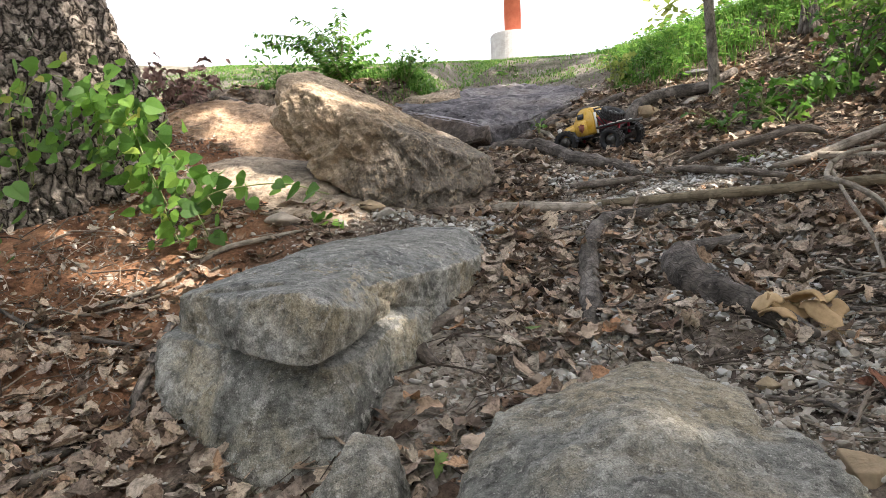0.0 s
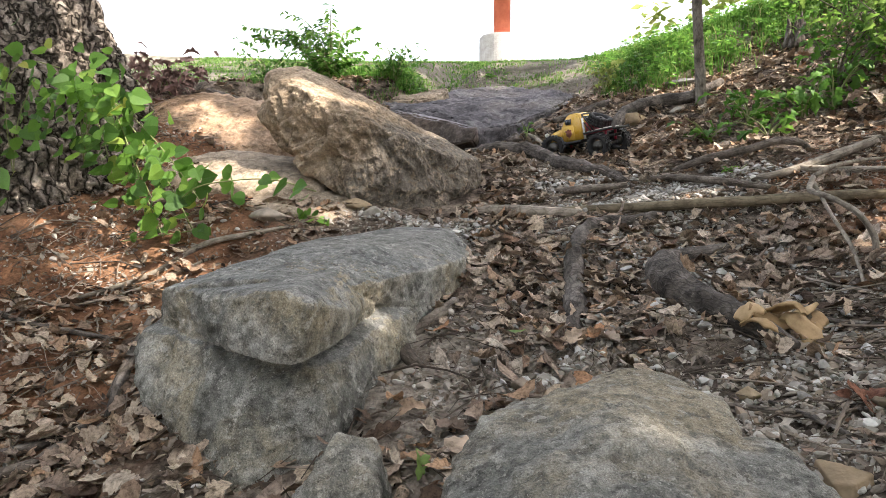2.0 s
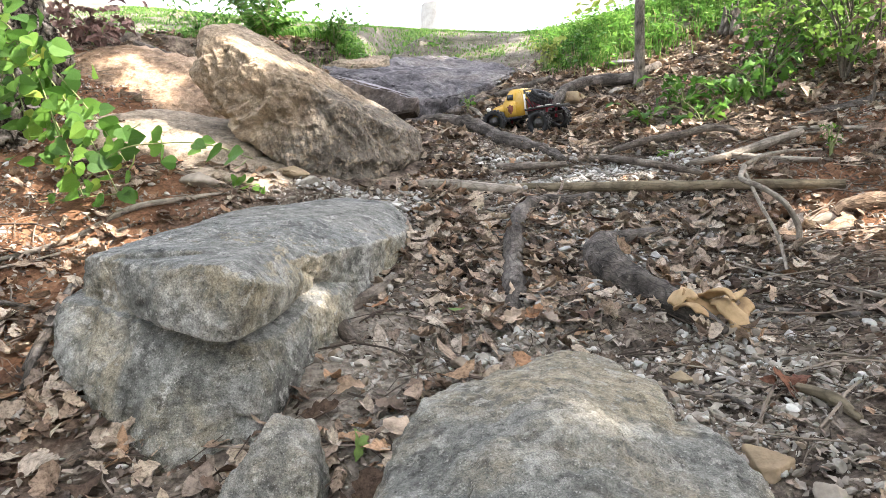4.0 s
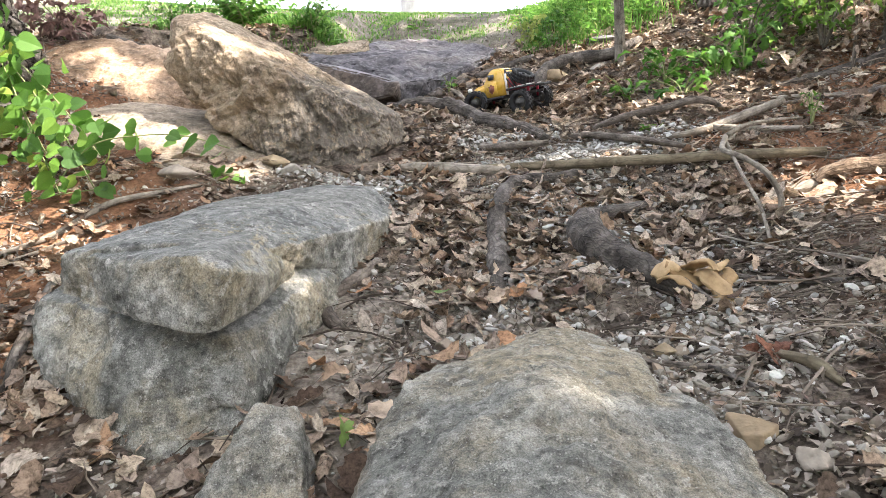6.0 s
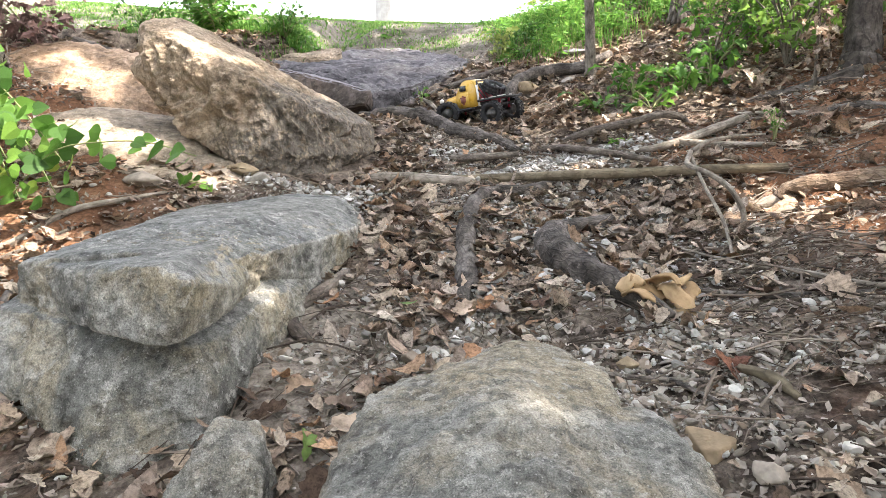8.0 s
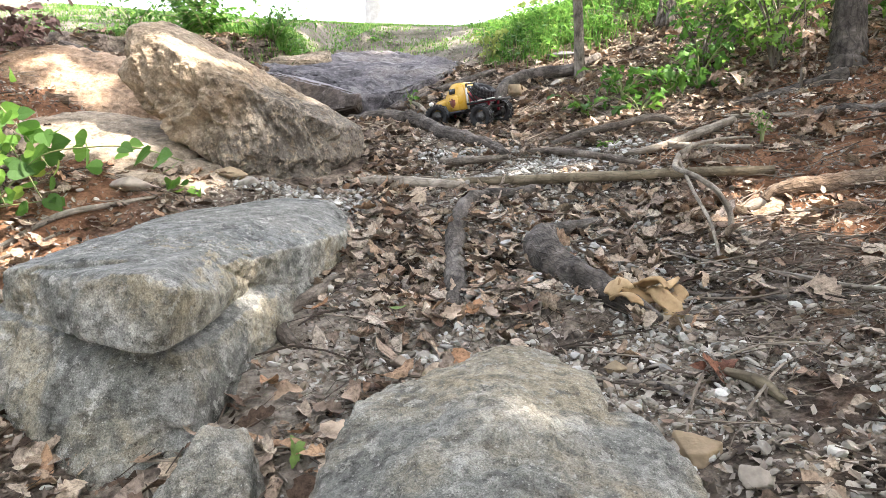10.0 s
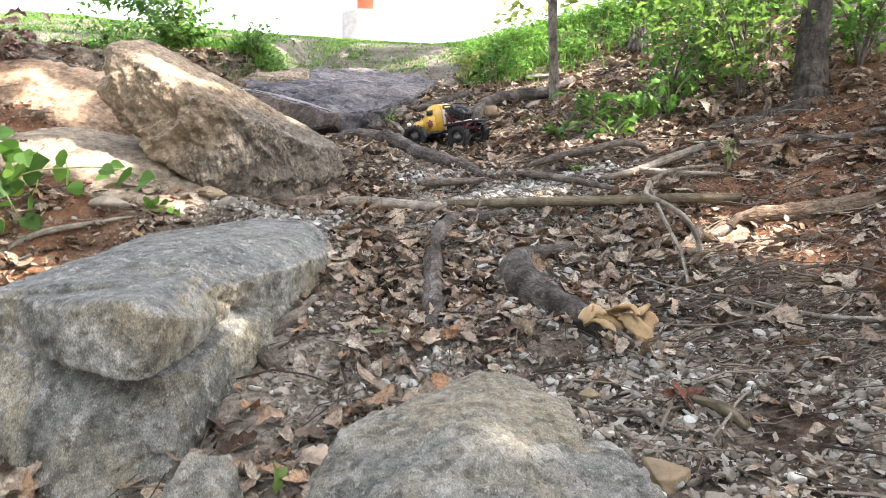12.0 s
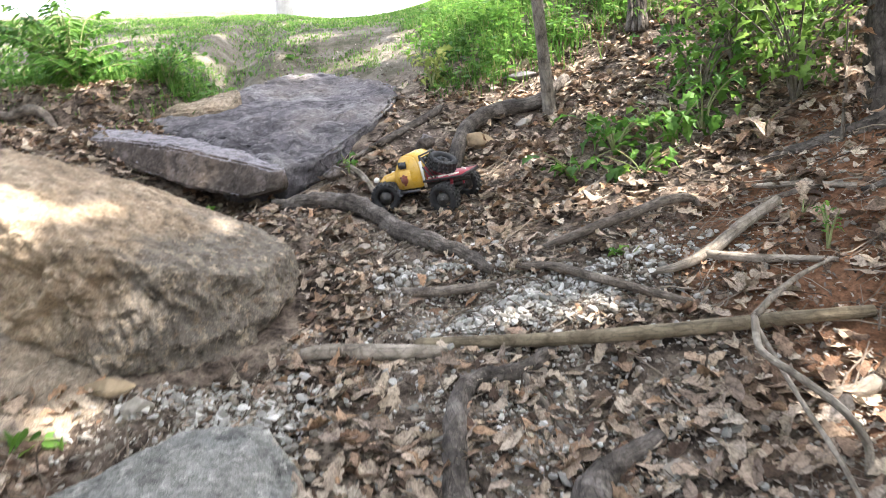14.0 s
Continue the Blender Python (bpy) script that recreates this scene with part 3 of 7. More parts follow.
# ---- ground ----
def slope(x, y):
    """Height of the slope: a gully that climbs to a crest, with a bank at each side."""
    xc, yc = min(max(x, -2.6), 2.4), min(max(y, 0.3), 5.6)
    z = (0.3137 + 0.2799 * xc + 0.1068 * yc + 0.0293 * yc ** 2 - 0.1162 * xc * yc + 0.0067 * xc ** 2
         + 0.0004 * yc ** 3 + 0.0098 * xc * yc ** 2 + 0.0268 * xc ** 2 * yc)
    z += 0.10 * math.exp(-((x + 1.12) ** 2 + (y - 2.46) ** 2) / 0.10)
    z += 0.05 * math.exp(-(((x - 0.75) / 0.5) ** 2 + ((y - 2.95) / 0.3) ** 2)) - 0.03 * math.exp(-(((x - 0.85) / 0.4) ** 2 + ((y - 2.05) / 0.22) ** 2))
    z += 0.045 * math.exp(-(((x + 0.65) / 0.25) ** 2 + ((y - 2.55) / 0.2) ** 2)) - 0.03 * math.exp(-((x / 0.25) ** 2 + ((y - 1.85) / 0.22) ** 2))
    z -= 0.045 * math.exp(-(((x - 0.2) / 0.5) ** 2 + ((y - 3.85) / 0.25) ** 2))
    z -= 0.23 * math.exp(-((x + 0.35) / 1.0) ** 2) * smoothstep(4.4, 5.5, y) * (1 - smoothstep(5.8, 7.0, y))
    if y > 5.6:
        z += 1.0 * (1 - math.exp(-(y - 5.6) / 4.0))
    if y < 0.3:
        z -= 0.8 * (1 - math.exp((y - 0.3) / 3.0))
    over = max(abs(x) - 2.5, 0.0)
    z += 0.9 * (1 - math.exp(-over / 3.0))
    if y > 0:
        # the crest: no ground stands higher than this, seen from the foot of the gully
        top = 1.0 + math.hypot(x, y) * (0.166 + 0.055 * smoothstep(0.05, 0.4, x / (y + 0.5)))
        left = smoothstep(-0.3, -0.9, x)
        low = 1.46 + 0.06 * (y - 3.6) + 0.2 * max(y - 5.5, 0.0) + 0.2 * smoothstep(4.9, 5.12, y + 0.1 * math.sin(x * 7)) * smoothstep(-0.8, -1.1, x)
        top = top * (1 - left) + min(top, low) * left
        k = 0.05
        h = min(max(0.5 + 0.5 * (top - z) / k, 0.0), 1.0)
        z = top * (1 - h) + z * h - k * h * (1 - h)
    z -= 0.20 * math.exp(-(((x + 0.95) / 0.6) ** 2 + ((y - 4.15) / 0.45) ** 2))
    # hollows in which the outcrop and the brown slab lie
    z -= 0.10 * math.exp(-((((x + 0.42) / 0.58) ** 2 + ((y - 5.0) / 0.86) ** 2) ** 2)) + 0.15 * math.exp(-(((x + 0.85) / 0.55) ** 2 + ((y - 4.1) / 0.3) ** 2))
    flat = smoothstep(9.0, 22.0, math.hypot(x, y - 3))
    return z * (1 - flat) + 2.9 * flat if y > 3 else z


def relief(x, y):
    r = math.hypot(x, y - 2.5)
    if r > 14:
        return 0.0
    at = Vector((x, y, 0.0))
    low = 1.0 - 0.75 * smoothstep(5.0, 5.5, y)
    return 0.035 * low * noise.fractal(at * 2.2, 1.0, 2.0, 3) + 0.012 * noise.fractal(at * 11.0, 0.9, 2.0, 3)


def gz(x, y):
    return slope(x, y) + relief(x, y)


def build_ground():
    def axis(lo, hi, step, far):
        core = list(np.arange(lo, hi + step / 2, step))
        a, b, s = [], [], step
        while (b[-1] if b else hi) < far:
            s *= 1.25
            b.append((b[-1] if b else hi) + s)
        s = step
        while (a[-1] if a else lo) > -far:
            s *= 1.25
            a.append((a[-1] if a else lo) - s)
        return a[::-1] + core + b
    xs, ys = axis(-2.8, 2.8, 0.025, 600), axis(0.0, 6.5, 0.025, 600)
    nx = len(xs)
    v = [(x, y, gz(x, y)) for y in ys for x in xs]
    f = [(j * nx + i, j * nx + i + 1, (j + 1) * nx + i + 1, (j + 1) * nx + i) for j in range(len(ys) - 1) for i in range(nx - 1)]
    ob = part_mesh("ground", raw_mesh("ground", v, f), SOIL)
    return tagged(ob, "brown and red clay soil sloping up to a grassy crest", "ground", kind="structure")


ground = build_ground()


# ---- boulders ----
# a flat plate and a blunt nose overhang the worn body
LEDGE_PLATE = [(-0.905, 1.50, 0.715), (-0.87, 1.69, 0.738), (-0.82, 2.0, 0.755), (-0.76, 2.27, 0.775), (-0.50, 2.46, 0.805), (-0.28, 2.43, 0.795), (-0.205, 2.30, 0.735), (-0.235, 2.08, 0.72), (-0.37, 1.66, 0.715), (-0.44, 1.42, 0.735), (-0.60, 1.38, 0.768), (-0.675, 1.36, 0.768),
               (-0.935, 1.53, 0.60), (-0.74, 1.36, 0.62), (-0.18, 2.30, 0.50), (-0.26, 2.0, 0.57), (-0.41, 1.66, 0.63), (-0.5, 2.5, 0.5), (-0.92, 2.0, 0.6)]
LEDGE_NOSE = [(-0.75, 1.345, 0.645), (-0.656, 1.275, 0.65), (-0.57, 1.215, 0.638), (-0.50, 1.175, 0.635), (-0.452, 1.165, 0.632), (-0.405, 1.27, 0.648), (-0.395, 1.37, 0.655), (-0.78, 1.39, 0.735), (-0.61, 1.24, 0.738), (-0.55, 1.225, 0.755), (-0.468, 1.19, 0.778), (-0.42, 1.175, 0.75), (-0.385, 1.33, 0.712), (-0.46, 1.52, 0.77),
              (-0.8, 1.9, 0.64), (-0.4, 1.9, 0.64), (-0.6, 1.9, 0.745)]
LEDGE_BODY = [(-0.96, 1.49, 0.62), (-1.0, 1.53, 0.52), (-0.93, 1.41, 0.52), (-0.78, 1.36, 0.62), (-0.64, 1.29, 0.60), (-0.633, 1.25, 0.53), (-0.44, 1.285, 0.60), (-0.415, 1.235, 0.55), (-0.395, 1.38, 0.60), (-0.395, 1.42, 0.53), (-0.41, 1.55, 0.55), (-0.29, 1.95, 0.60), (-0.22, 2.2, 0.6), (-0.3, 2.45, 0.7),
              (-0.79, 1.33, 0.47), (-0.70, 1.23, 0.42), (-0.565, 1.14, 0.38), (-0.5, 1.10, 0.2), (-0.40, 1.15, 0.30), (-0.39, 1.30, 0.35), (-0.40, 1.5, 0.3), (-0.26, 2.2, 0.3), (-0.9, 2.2, 0.4), (-0.9, 1.6, 0.3), (-0.97, 2.0, 0.6),
              (-0.80, 1.75, 0.725), (-0.72, 2.1, 0.745), (-0.42, 2.2, 0.745), (-0.42, 1.75, 0.70), (-0.55, 1.5, 0.70)]
massif("ledge_boulder", (-0.58, 1.70, 0.655), [LEDGE_PLATE, LEDGE_NOSE, LEDGE_BODY], ROCK_GREY, "large grey lichen-stained boulder with an overhanging flat cap", level=8, sharp=80.0, rough=0.012, freq=6.0, fine=0.006,
       chips=0.022, chip_freq=6.5, seed=1, dents=[(-0.464, 1.19, 0.455, 0.07, 0.035), (-0.545, 1.34, 0.775, 0.05, 0.018), (-0.86, 1.40, 0.58, 0.05, 0.03), (-0.74, 1.32, 0.56, 0.045, 0.02), (-0.37, 1.52, 0.66, 0.05, 0.03), (-0.56, 1.22, 0.50, 0.04, 0.012)],
       seams=[((-0.76, 1.37, 0.632), (-0.61, 1.265, 0.617), 0.010, 0.030), ((-0.63, 1.275, 0.617), (-0.47, 1.215, 0.612), 0.010, 0.034), ((-0.48, 1.215, 0.612), (-0.40, 1.33, 0.632), 0.009, 0.028), ((-0.46, 1.24, 0.537), (-0.39, 1.26, 0.563), 0.010, 0.016), ((-0.50, 1.19, 0.44), (-0.41, 1.21, 0.455), 0.014, 0.022), ((-0.84, 1.42, 0.585), (-0.73, 1.36, 0.545), 0.014, 0.024), ((-0.66, 1.28, 0.57), (-0.51, 1.24, 0.60), 0.010, 0.010), ((-0.75, 1.77, 0.76), (-0.60, 1.85, 0.775), 0.006, 0.008), ((-0.62, 2.2, 0.80), (-0.38, 2.28, 0.80), 0.007, 0.012)])

FRONT_BACK = [(0.195, 1.33, 0.606), (0.25, 1.345, 0.60), (0.30, 1.30, 0.592), (0.34, 1.15, 0.592), (0.335, 1.09, 0.583), (0.29, 1.02, 0.588), (0.27, 0.86, 0.588), (0.22, 0.45, 0.56), (-0.055, 1.14, 0.585), (-0.085, 1.03, 0.575), (-0.12, 0.95, 0.555), (-0.14, 0.86, 0.52), (-0.15, 0.45, 0.48),
              (0.06, 1.15, 0.605), (0.12, 1.22, 0.604), (0.115, 1.02, 0.628), (0.17, 0.93, 0.624), (0.08, 0.72, 0.622), (0.05, 0.40, 0.57), (-0.2, 1.05, 0.25), (0.2, 1.42, 0.3), (0.36, 1.1, 0.3), (0.3, 0.4, 0.3), (-0.22, 0.4, 0.25)]
FRONT_SIDE = [(0.20, 1.0, 0.585), (0.24, 1.03, 0.58), (0.366, 1.05, 0.576), (0.392, 0.98, 0.572), (0.412, 0.91, 0.548), (0.43, 0.80, 0.53), (0.42, 0.45, 0.50), (0.25, 0.85, 0.59), (0.2, 0.5, 0.56), (0.48, 1.0, 0.3), (0.5, 0.4, 0.3), (0.0, 0.4, 0.3), (0.0, 1.0, 0.3), (0.3, 1.1, 0.3)]
massif("foreground_boulder", (0.15, 0.82, 0.44), [FRONT_BACK, FRONT_SIDE], ROCK_FRONT, "broad pale grey boulder with lichen specks half sunk in soil", sharp=60.0, rough=0.012, freq=7.0, fine=0.006,
       chips=0.022, chip_freq=7.5, seed=2, dents=[(0.0, 0.98, 0.60, 0.06, 0.012), (0.30, 1.0, 0.60, 0.05, 0.01)])

rock("wedge_stone", [(-0.335, 1.04, 0.572), (-0.40, 0.95, 0.45), (-0.24, 0.96, 0.49), (-0.27, 1.08, 0.53), (-0.42, 0.8, 0.3), (-0.2, 0.8, 0.3), (-0.22, 1.08, 0.35), (-0.4, 1.08, 0.35)],
     ROCK_FRONT, "small pointed grey stone leaning beside the ledge boulder", "stone", level=6, sharp=40.0, rough=0.012, freq=8.0, fine=0.004, seed=3, chips=0.012, chip_freq=9.0)

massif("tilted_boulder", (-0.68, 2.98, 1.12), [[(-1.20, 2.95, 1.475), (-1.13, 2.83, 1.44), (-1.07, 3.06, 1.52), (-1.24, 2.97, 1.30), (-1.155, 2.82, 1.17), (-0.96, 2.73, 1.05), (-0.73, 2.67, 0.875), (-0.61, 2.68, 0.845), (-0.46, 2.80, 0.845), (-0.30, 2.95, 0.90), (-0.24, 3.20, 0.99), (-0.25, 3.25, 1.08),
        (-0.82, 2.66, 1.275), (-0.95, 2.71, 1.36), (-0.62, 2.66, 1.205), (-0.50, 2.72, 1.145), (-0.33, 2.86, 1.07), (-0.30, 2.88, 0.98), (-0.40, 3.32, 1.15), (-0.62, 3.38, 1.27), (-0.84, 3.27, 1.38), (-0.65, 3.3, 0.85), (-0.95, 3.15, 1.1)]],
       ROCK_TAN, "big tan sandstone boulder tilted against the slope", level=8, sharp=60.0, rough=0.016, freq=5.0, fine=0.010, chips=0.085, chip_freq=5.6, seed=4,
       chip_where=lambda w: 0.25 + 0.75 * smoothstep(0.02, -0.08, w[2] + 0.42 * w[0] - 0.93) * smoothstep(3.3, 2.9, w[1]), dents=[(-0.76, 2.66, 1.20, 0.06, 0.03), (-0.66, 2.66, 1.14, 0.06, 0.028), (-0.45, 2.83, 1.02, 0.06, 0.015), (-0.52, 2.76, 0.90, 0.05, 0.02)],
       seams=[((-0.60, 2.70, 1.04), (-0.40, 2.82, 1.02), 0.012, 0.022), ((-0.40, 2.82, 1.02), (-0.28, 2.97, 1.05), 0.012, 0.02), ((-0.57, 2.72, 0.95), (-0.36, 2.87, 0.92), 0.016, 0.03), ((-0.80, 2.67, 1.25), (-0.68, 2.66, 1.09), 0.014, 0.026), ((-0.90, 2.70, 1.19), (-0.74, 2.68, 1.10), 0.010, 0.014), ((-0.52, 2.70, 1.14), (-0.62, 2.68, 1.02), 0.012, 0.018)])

rock("edge_rock", [(-1.42, 1.05, 0.40), (-1.30, 1.06, 0.42), (-1.25, 1.15, 0.43), (-1.30, 1.27, 0.46), (-1.45, 1.30, 0.47), (-1.24, 1.10, 0.25), (-1.30, 1.3, 0.25), (-1.5, 1.0, 0.25), (-1.55, 1.3, 0.3)],
     ROCK_FLAT, "tan rock among fallen leaves at the edge of the clearing", "rock", level=6, sharp=26.0, rough=0.016, freq=7.0, fine=0.005, seed=12, chips=0.02)

rock("flat_slab", [(-1.66, 2.86, 1.09), (-1.45, 3.10, 1.14), (-1.02, 3.06, 1.09), (-0.86, 2.80, 0.99), (-0.98, 2.64, 0.945), (-1.42, 2.62, 0.965), (-1.62, 2.7, 1.0), (-1.6, 2.62, 0.7), (-0.85, 2.62, 0.7), (-1.2, 3.1, 0.8)],
     ROCK_FLAT, "worn tan rock under the tilted boulder", "rock", level=6, sharp=14.0, rough=0.018, freq=5.0, fine=0.005, seed=5, chips=0.012)

rock("tan_ledge", [(-1.18, 2.84, 0.985), (-0.72, 2.76, 0.915), (-0.64, 2.60, 0.865), (-0.84, 2.44, 0.86), (-1.14, 2.48, 0.885), (-1.2, 2.6, 0.6), (-0.65, 2.55, 0.6), (-0.9, 2.85, 0.6)],
     ROCK_FLAT, "low tan rock ledge at the foot of the boulder", "rock", level=5, sharp=16.0, rough=0.016, freq=6.0, fine=0.005, seed=9, chips=0.012)

rock("sandy_ledge", [(-2.05, 3.36, 1.40), (-1.86, 3.60, 1.49), (-1.30, 3.56, 1.41), (-1.22, 3.22, 1.20), (-1.45, 3.12, 1.15), (-1.95, 3.12, 1.19), (-2.0, 3.0, 0.8), (-1.1, 3.0, 0.8), (-1.2, 3.6, 0.9), (-1.9, 3.6, 0.9)],
     ROCK_BANK, "sandy red-tan rock bank below the crest", "rock", level=6, sharp=26.0, rough=0.026, freq=5.0, fine=0.008, seed=8, chips=0.016)

slab("dark_outcrop", [(-1.10, 4.86, 1.53), (-0.73, 5.53, 1.67), (-0.43, 5.87, 1.765), (-0.04, 5.88, 1.755), (0.34, 5.50, 1.665), (0.28, 4.90, 1.545), (0.06, 4.47, 1.41), (-0.18, 4.14, 1.30), (-0.36, 4.10, 1.29), (-0.54, 4.36, 1.385),
                      (-1.15, 5.0, 1.2), (-0.7, 5.8, 1.3), (0.35, 5.55, 1.3), (0.05, 4.4, 1.0), (-0.35, 4.1, 0.95), (-0.8, 4.4, 1.0)],
     ROCK_SLAB, "wide dark grey rock outcrop bedded in the slope", rough=0.030, freq=3.6, fine=0.007, chips=0.035, seed=6)

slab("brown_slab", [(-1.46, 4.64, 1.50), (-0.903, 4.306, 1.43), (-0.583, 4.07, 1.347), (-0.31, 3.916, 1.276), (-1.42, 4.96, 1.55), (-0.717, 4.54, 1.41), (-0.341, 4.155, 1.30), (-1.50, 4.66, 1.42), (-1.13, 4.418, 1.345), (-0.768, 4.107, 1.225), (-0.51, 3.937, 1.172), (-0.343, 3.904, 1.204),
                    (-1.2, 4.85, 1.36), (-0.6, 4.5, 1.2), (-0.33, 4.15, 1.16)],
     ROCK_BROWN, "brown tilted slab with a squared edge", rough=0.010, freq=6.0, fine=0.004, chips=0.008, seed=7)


# ---- roots, logs and branches ----
def laid(pts, radii, lift=0.35):
    """Rows for a branch that lies along plan points on the ground; lift: how far its middle stands out, in radii."""
    r = np.interp(np.linspace(0, 1, len(pts)), np.linspace(0, 1, len(radii)), radii)
    return [(x, y, gz(x, y) + k * lift, k) for (x, y), k in zip(pts, r)]


slab("crest_slab", [(-1.07, 4.96, 1.575), (-0.70, 4.99, 1.58), (-1.0, 5.10, 1.625), (-0.87, 5.14, 1.655), (-0.64, 5.18, 1.685), (-0.62, 5.08, 1.65), (-1.07, 4.98, 1.44), (-0.66, 5.0, 1.44), (-0.62, 5.2, 1.44), (-1.0, 5.2, 1.44)],
     ROCK_FLAT, "flat grey-tan rock set in the bank beside the outcrop", cuts=12, rough=0.012, seed=63)


def branch(name, pts, radii, mat, label, category="root", lift=0.35, rough=0.14, freq=18.0, group="", sides=12):
    return tagged(tube(name, laid(pts, radii, lift), mat, rough=rough, freq=freq, sides=sides), label, category, group)


def strung(name, rows, mat, label, category="root", rough=0.14, freq=18.0, sides=12):
    """A branch through places in the air: rows of x, y, z, radius."""
    return tagged(tube(name, rows, mat, rough=rough, freq=freq, sides=sides), label, category)


strung("gully_root", [(-0.37, 3.90, 1.13, 0.026), (-0.22, 3.80, 1.15, 0.034), (-0.08, 3.73, 1.145, 0.038), (0.05, 3.60, 1.11, 0.040), (0.13, 3.42, 1.065, 0.036), (0.24, 3.27, 1.035, 0.032), (0.35, 3.13, 1.0, 0.026), (0.41, 3.01, 0.97, 0.015)], BARK_DARK,
       "thick dark winding tree root across the gully", rough=0.45, freq=20, sides=24)
branch("side_root", [(0.374, 2.49), (0.398, 2.39), (0.421, 2.28), (0.446, 2.2)], [0.008, 0.011, 0.010, 0.006], BARK_GREY, "thin grey root beside the bent root", lift=0.9, rough=0.2)
strung("fallen_pole", [(0.12, 2.73, 0.85, 0.015), (0.15, 2.71, 0.855, 0.017), (0.39, 2.60, 0.873, 0.019), (0.61, 2.51, 0.89, 0.02), (0.82, 2.45, 0.905, 0.02), (1.03, 2.40, 0.921, 0.019), (1.27, 2.34, 0.935, 0.016)], WOOD_TAN,
       "long straight bare tan log lying across the gully", "log", rough=0.08)
strung("pale_log", [(-0.22, 2.76, 0.85, 0.018), (-0.13, 2.74, 0.855, 0.024), (0.03, 2.69, 0.85, 0.025), (0.20, 2.65, 0.845, 0.018)], WOOD_PALE, "short bleached log lying on leaves", "log", rough=0.1)
strung("grey_stick", [(0.05, 3.08, 0.92, 0.012), (0.20, 2.96, 0.935, 0.017), (0.40, 2.89, 0.955, 0.012)], BARK_GREY, "thick grey stick on the gravel", "stick")
strung("slope_root", [(0.50, 2.99, 0.98, 0.012), (0.60, 2.92, 0.985, 0.015), (0.73, 2.72, 0.97, 0.015), (0.88, 2.54, 0.945, 0.010)], BARK_GREY, "thin grey root running down the bank")
branch("middle_root", [(0.48, 2.57), (0.38, 2.50), (0.25, 2.50), (0.19, 2.42), (0.14, 2.20), (0.13, 1.98), (0.12, 1.80), (0.11, 1.68)], [0.018, 0.022, 0.026, 0.029, 0.033, 0.036, 0.031, 0.018], BARK_DARK,
       "grey bent tree root half buried in leaves", lift=0.35, rough=0.3, freq=26, sides=20)
branch("thick_root", [(0.62, 2.19), (0.47, 2.13), (0.395, 2.03), (0.385, 1.88), (0.43, 1.73), (0.50, 1.58), (0.56, 1.46)], [0.022, 0.032, 0.047, 0.053, 0.048, 0.036, 0.015], BARK_DARK,
       "thick knuckled dark tree root arching out of soil", lift=0.5, rough=0.2, freq=26, sides=24)
branch("ledge_root", [(-0.23, 1.98), (-0.25, 1.87), (-0.30, 1.78), (-0.345, 1.72), (-0.32, 1.63), (-0.27, 1.56)], [0.012, 0.018, 0.022, 0.022, 0.02, 0.012], BARK_GREY,
       "brown curving root beside the ledge boulder", lift=0.5)
branch("root_stub", [(-0.02, 1.94), (-0.01, 1.86), (0.0, 1.78)], [0.02, 0.019, 0.012], BARK_GREY, "short root stub sticking from the leaves", lift=0.5)
strung("bank_root", [(0.62, 3.09, 1.01, 0.011), (0.72, 3.04, 1.055, 0.016), (0.84, 3.05, 1.085, 0.017), (0.95, 3.06, 1.11, 0.017), (1.05, 3.05, 1.14, 0.018), (1.17, 3.10, 1.13, 0.014), (1.2, 3.08, 1.09, 0.008)], BARK_GREY, "grey arching root on the bank")
strung("bare_branch", [(0.83, 2.765, 0.975, 0.008), (0.94, 2.73, 0.995, 0.014), (1.05, 2.758, 1.022, 0.019), (1.15, 2.81, 1.055, 0.020), (1.26, 2.867, 1.09, 0.020), (1.38, 2.91, 1.13, 0.017)], WOOD_PALE, "pale bare branch lying on the bank", "branch")
strung("bare_branch", [(1.03, 2.75, 1.018, 0.016), (1.14, 2.671, 1.012, 0.014), (1.23, 2.622, 1.012, 0.012), (1.33, 2.55, 1.015, 0.008)], WOOD_PALE, "pale bare branch lying on the bank", "branch")
bank_log = tagged(new("bank_log"), "ridged brown log, its bare tan end in red soil", "log")
bank_log.location = (1.16, 2.12, gz(1.16, 2.12))
tube("barked_stem", [(x - 1.16, y - 2.12, gz(x, y) - gz(1.16, 2.12) + h, r) for x, y, h, r in ((1.15, 2.16, 0.014, 0.024), (1.2, 2.165, 0.018, 0.030), (1.32, 2.15, 0.016, 0.033), (1.5, 2.1, 0.008, 0.034), (1.8, 2.0, 0.0, 0.034))], BARK_LOG, bank_log, "ridged brown bark", sides=20, per=14, rough=0.2, freq=24)
tube("bare_end", [(x - 1.16, y - 2.12, gz(x, y) - gz(1.16, 2.12) + h, r) for x, y, h, r in ((0.97, 2.19, -0.012, 0.010), (1.03, 2.185, -0.004, 0.017), (1.1, 2.17, 0.004, 0.020), (1.17, 2.162, 0.012, 0.021))], WOOD_PALE, bank_log, "bare tan wood", sides=16, per=8, rough=0.16, freq=22)
branch("sapling_root", [(0.44, 3.90), (0.52, 4.12), (0.62, 4.28), (0.78, 4.36), (0.98, 4.34), (1.2, 4.55)], [0.03, 0.038, 0.04, 0.04, 0.036, 0.025], BARK_DARK, "thick dark root at the foot of a sapling", lift=1.1, rough=0.18)
branch("outcrop_root", [(-0.03, 4.20), (0.16, 4.33), (0.43, 4.50), (0.5, 4.6)], [0.012, 0.02, 0.022, 0.015], BARK_DARK, "dark root beside the rock outcrop", lift=1.0)
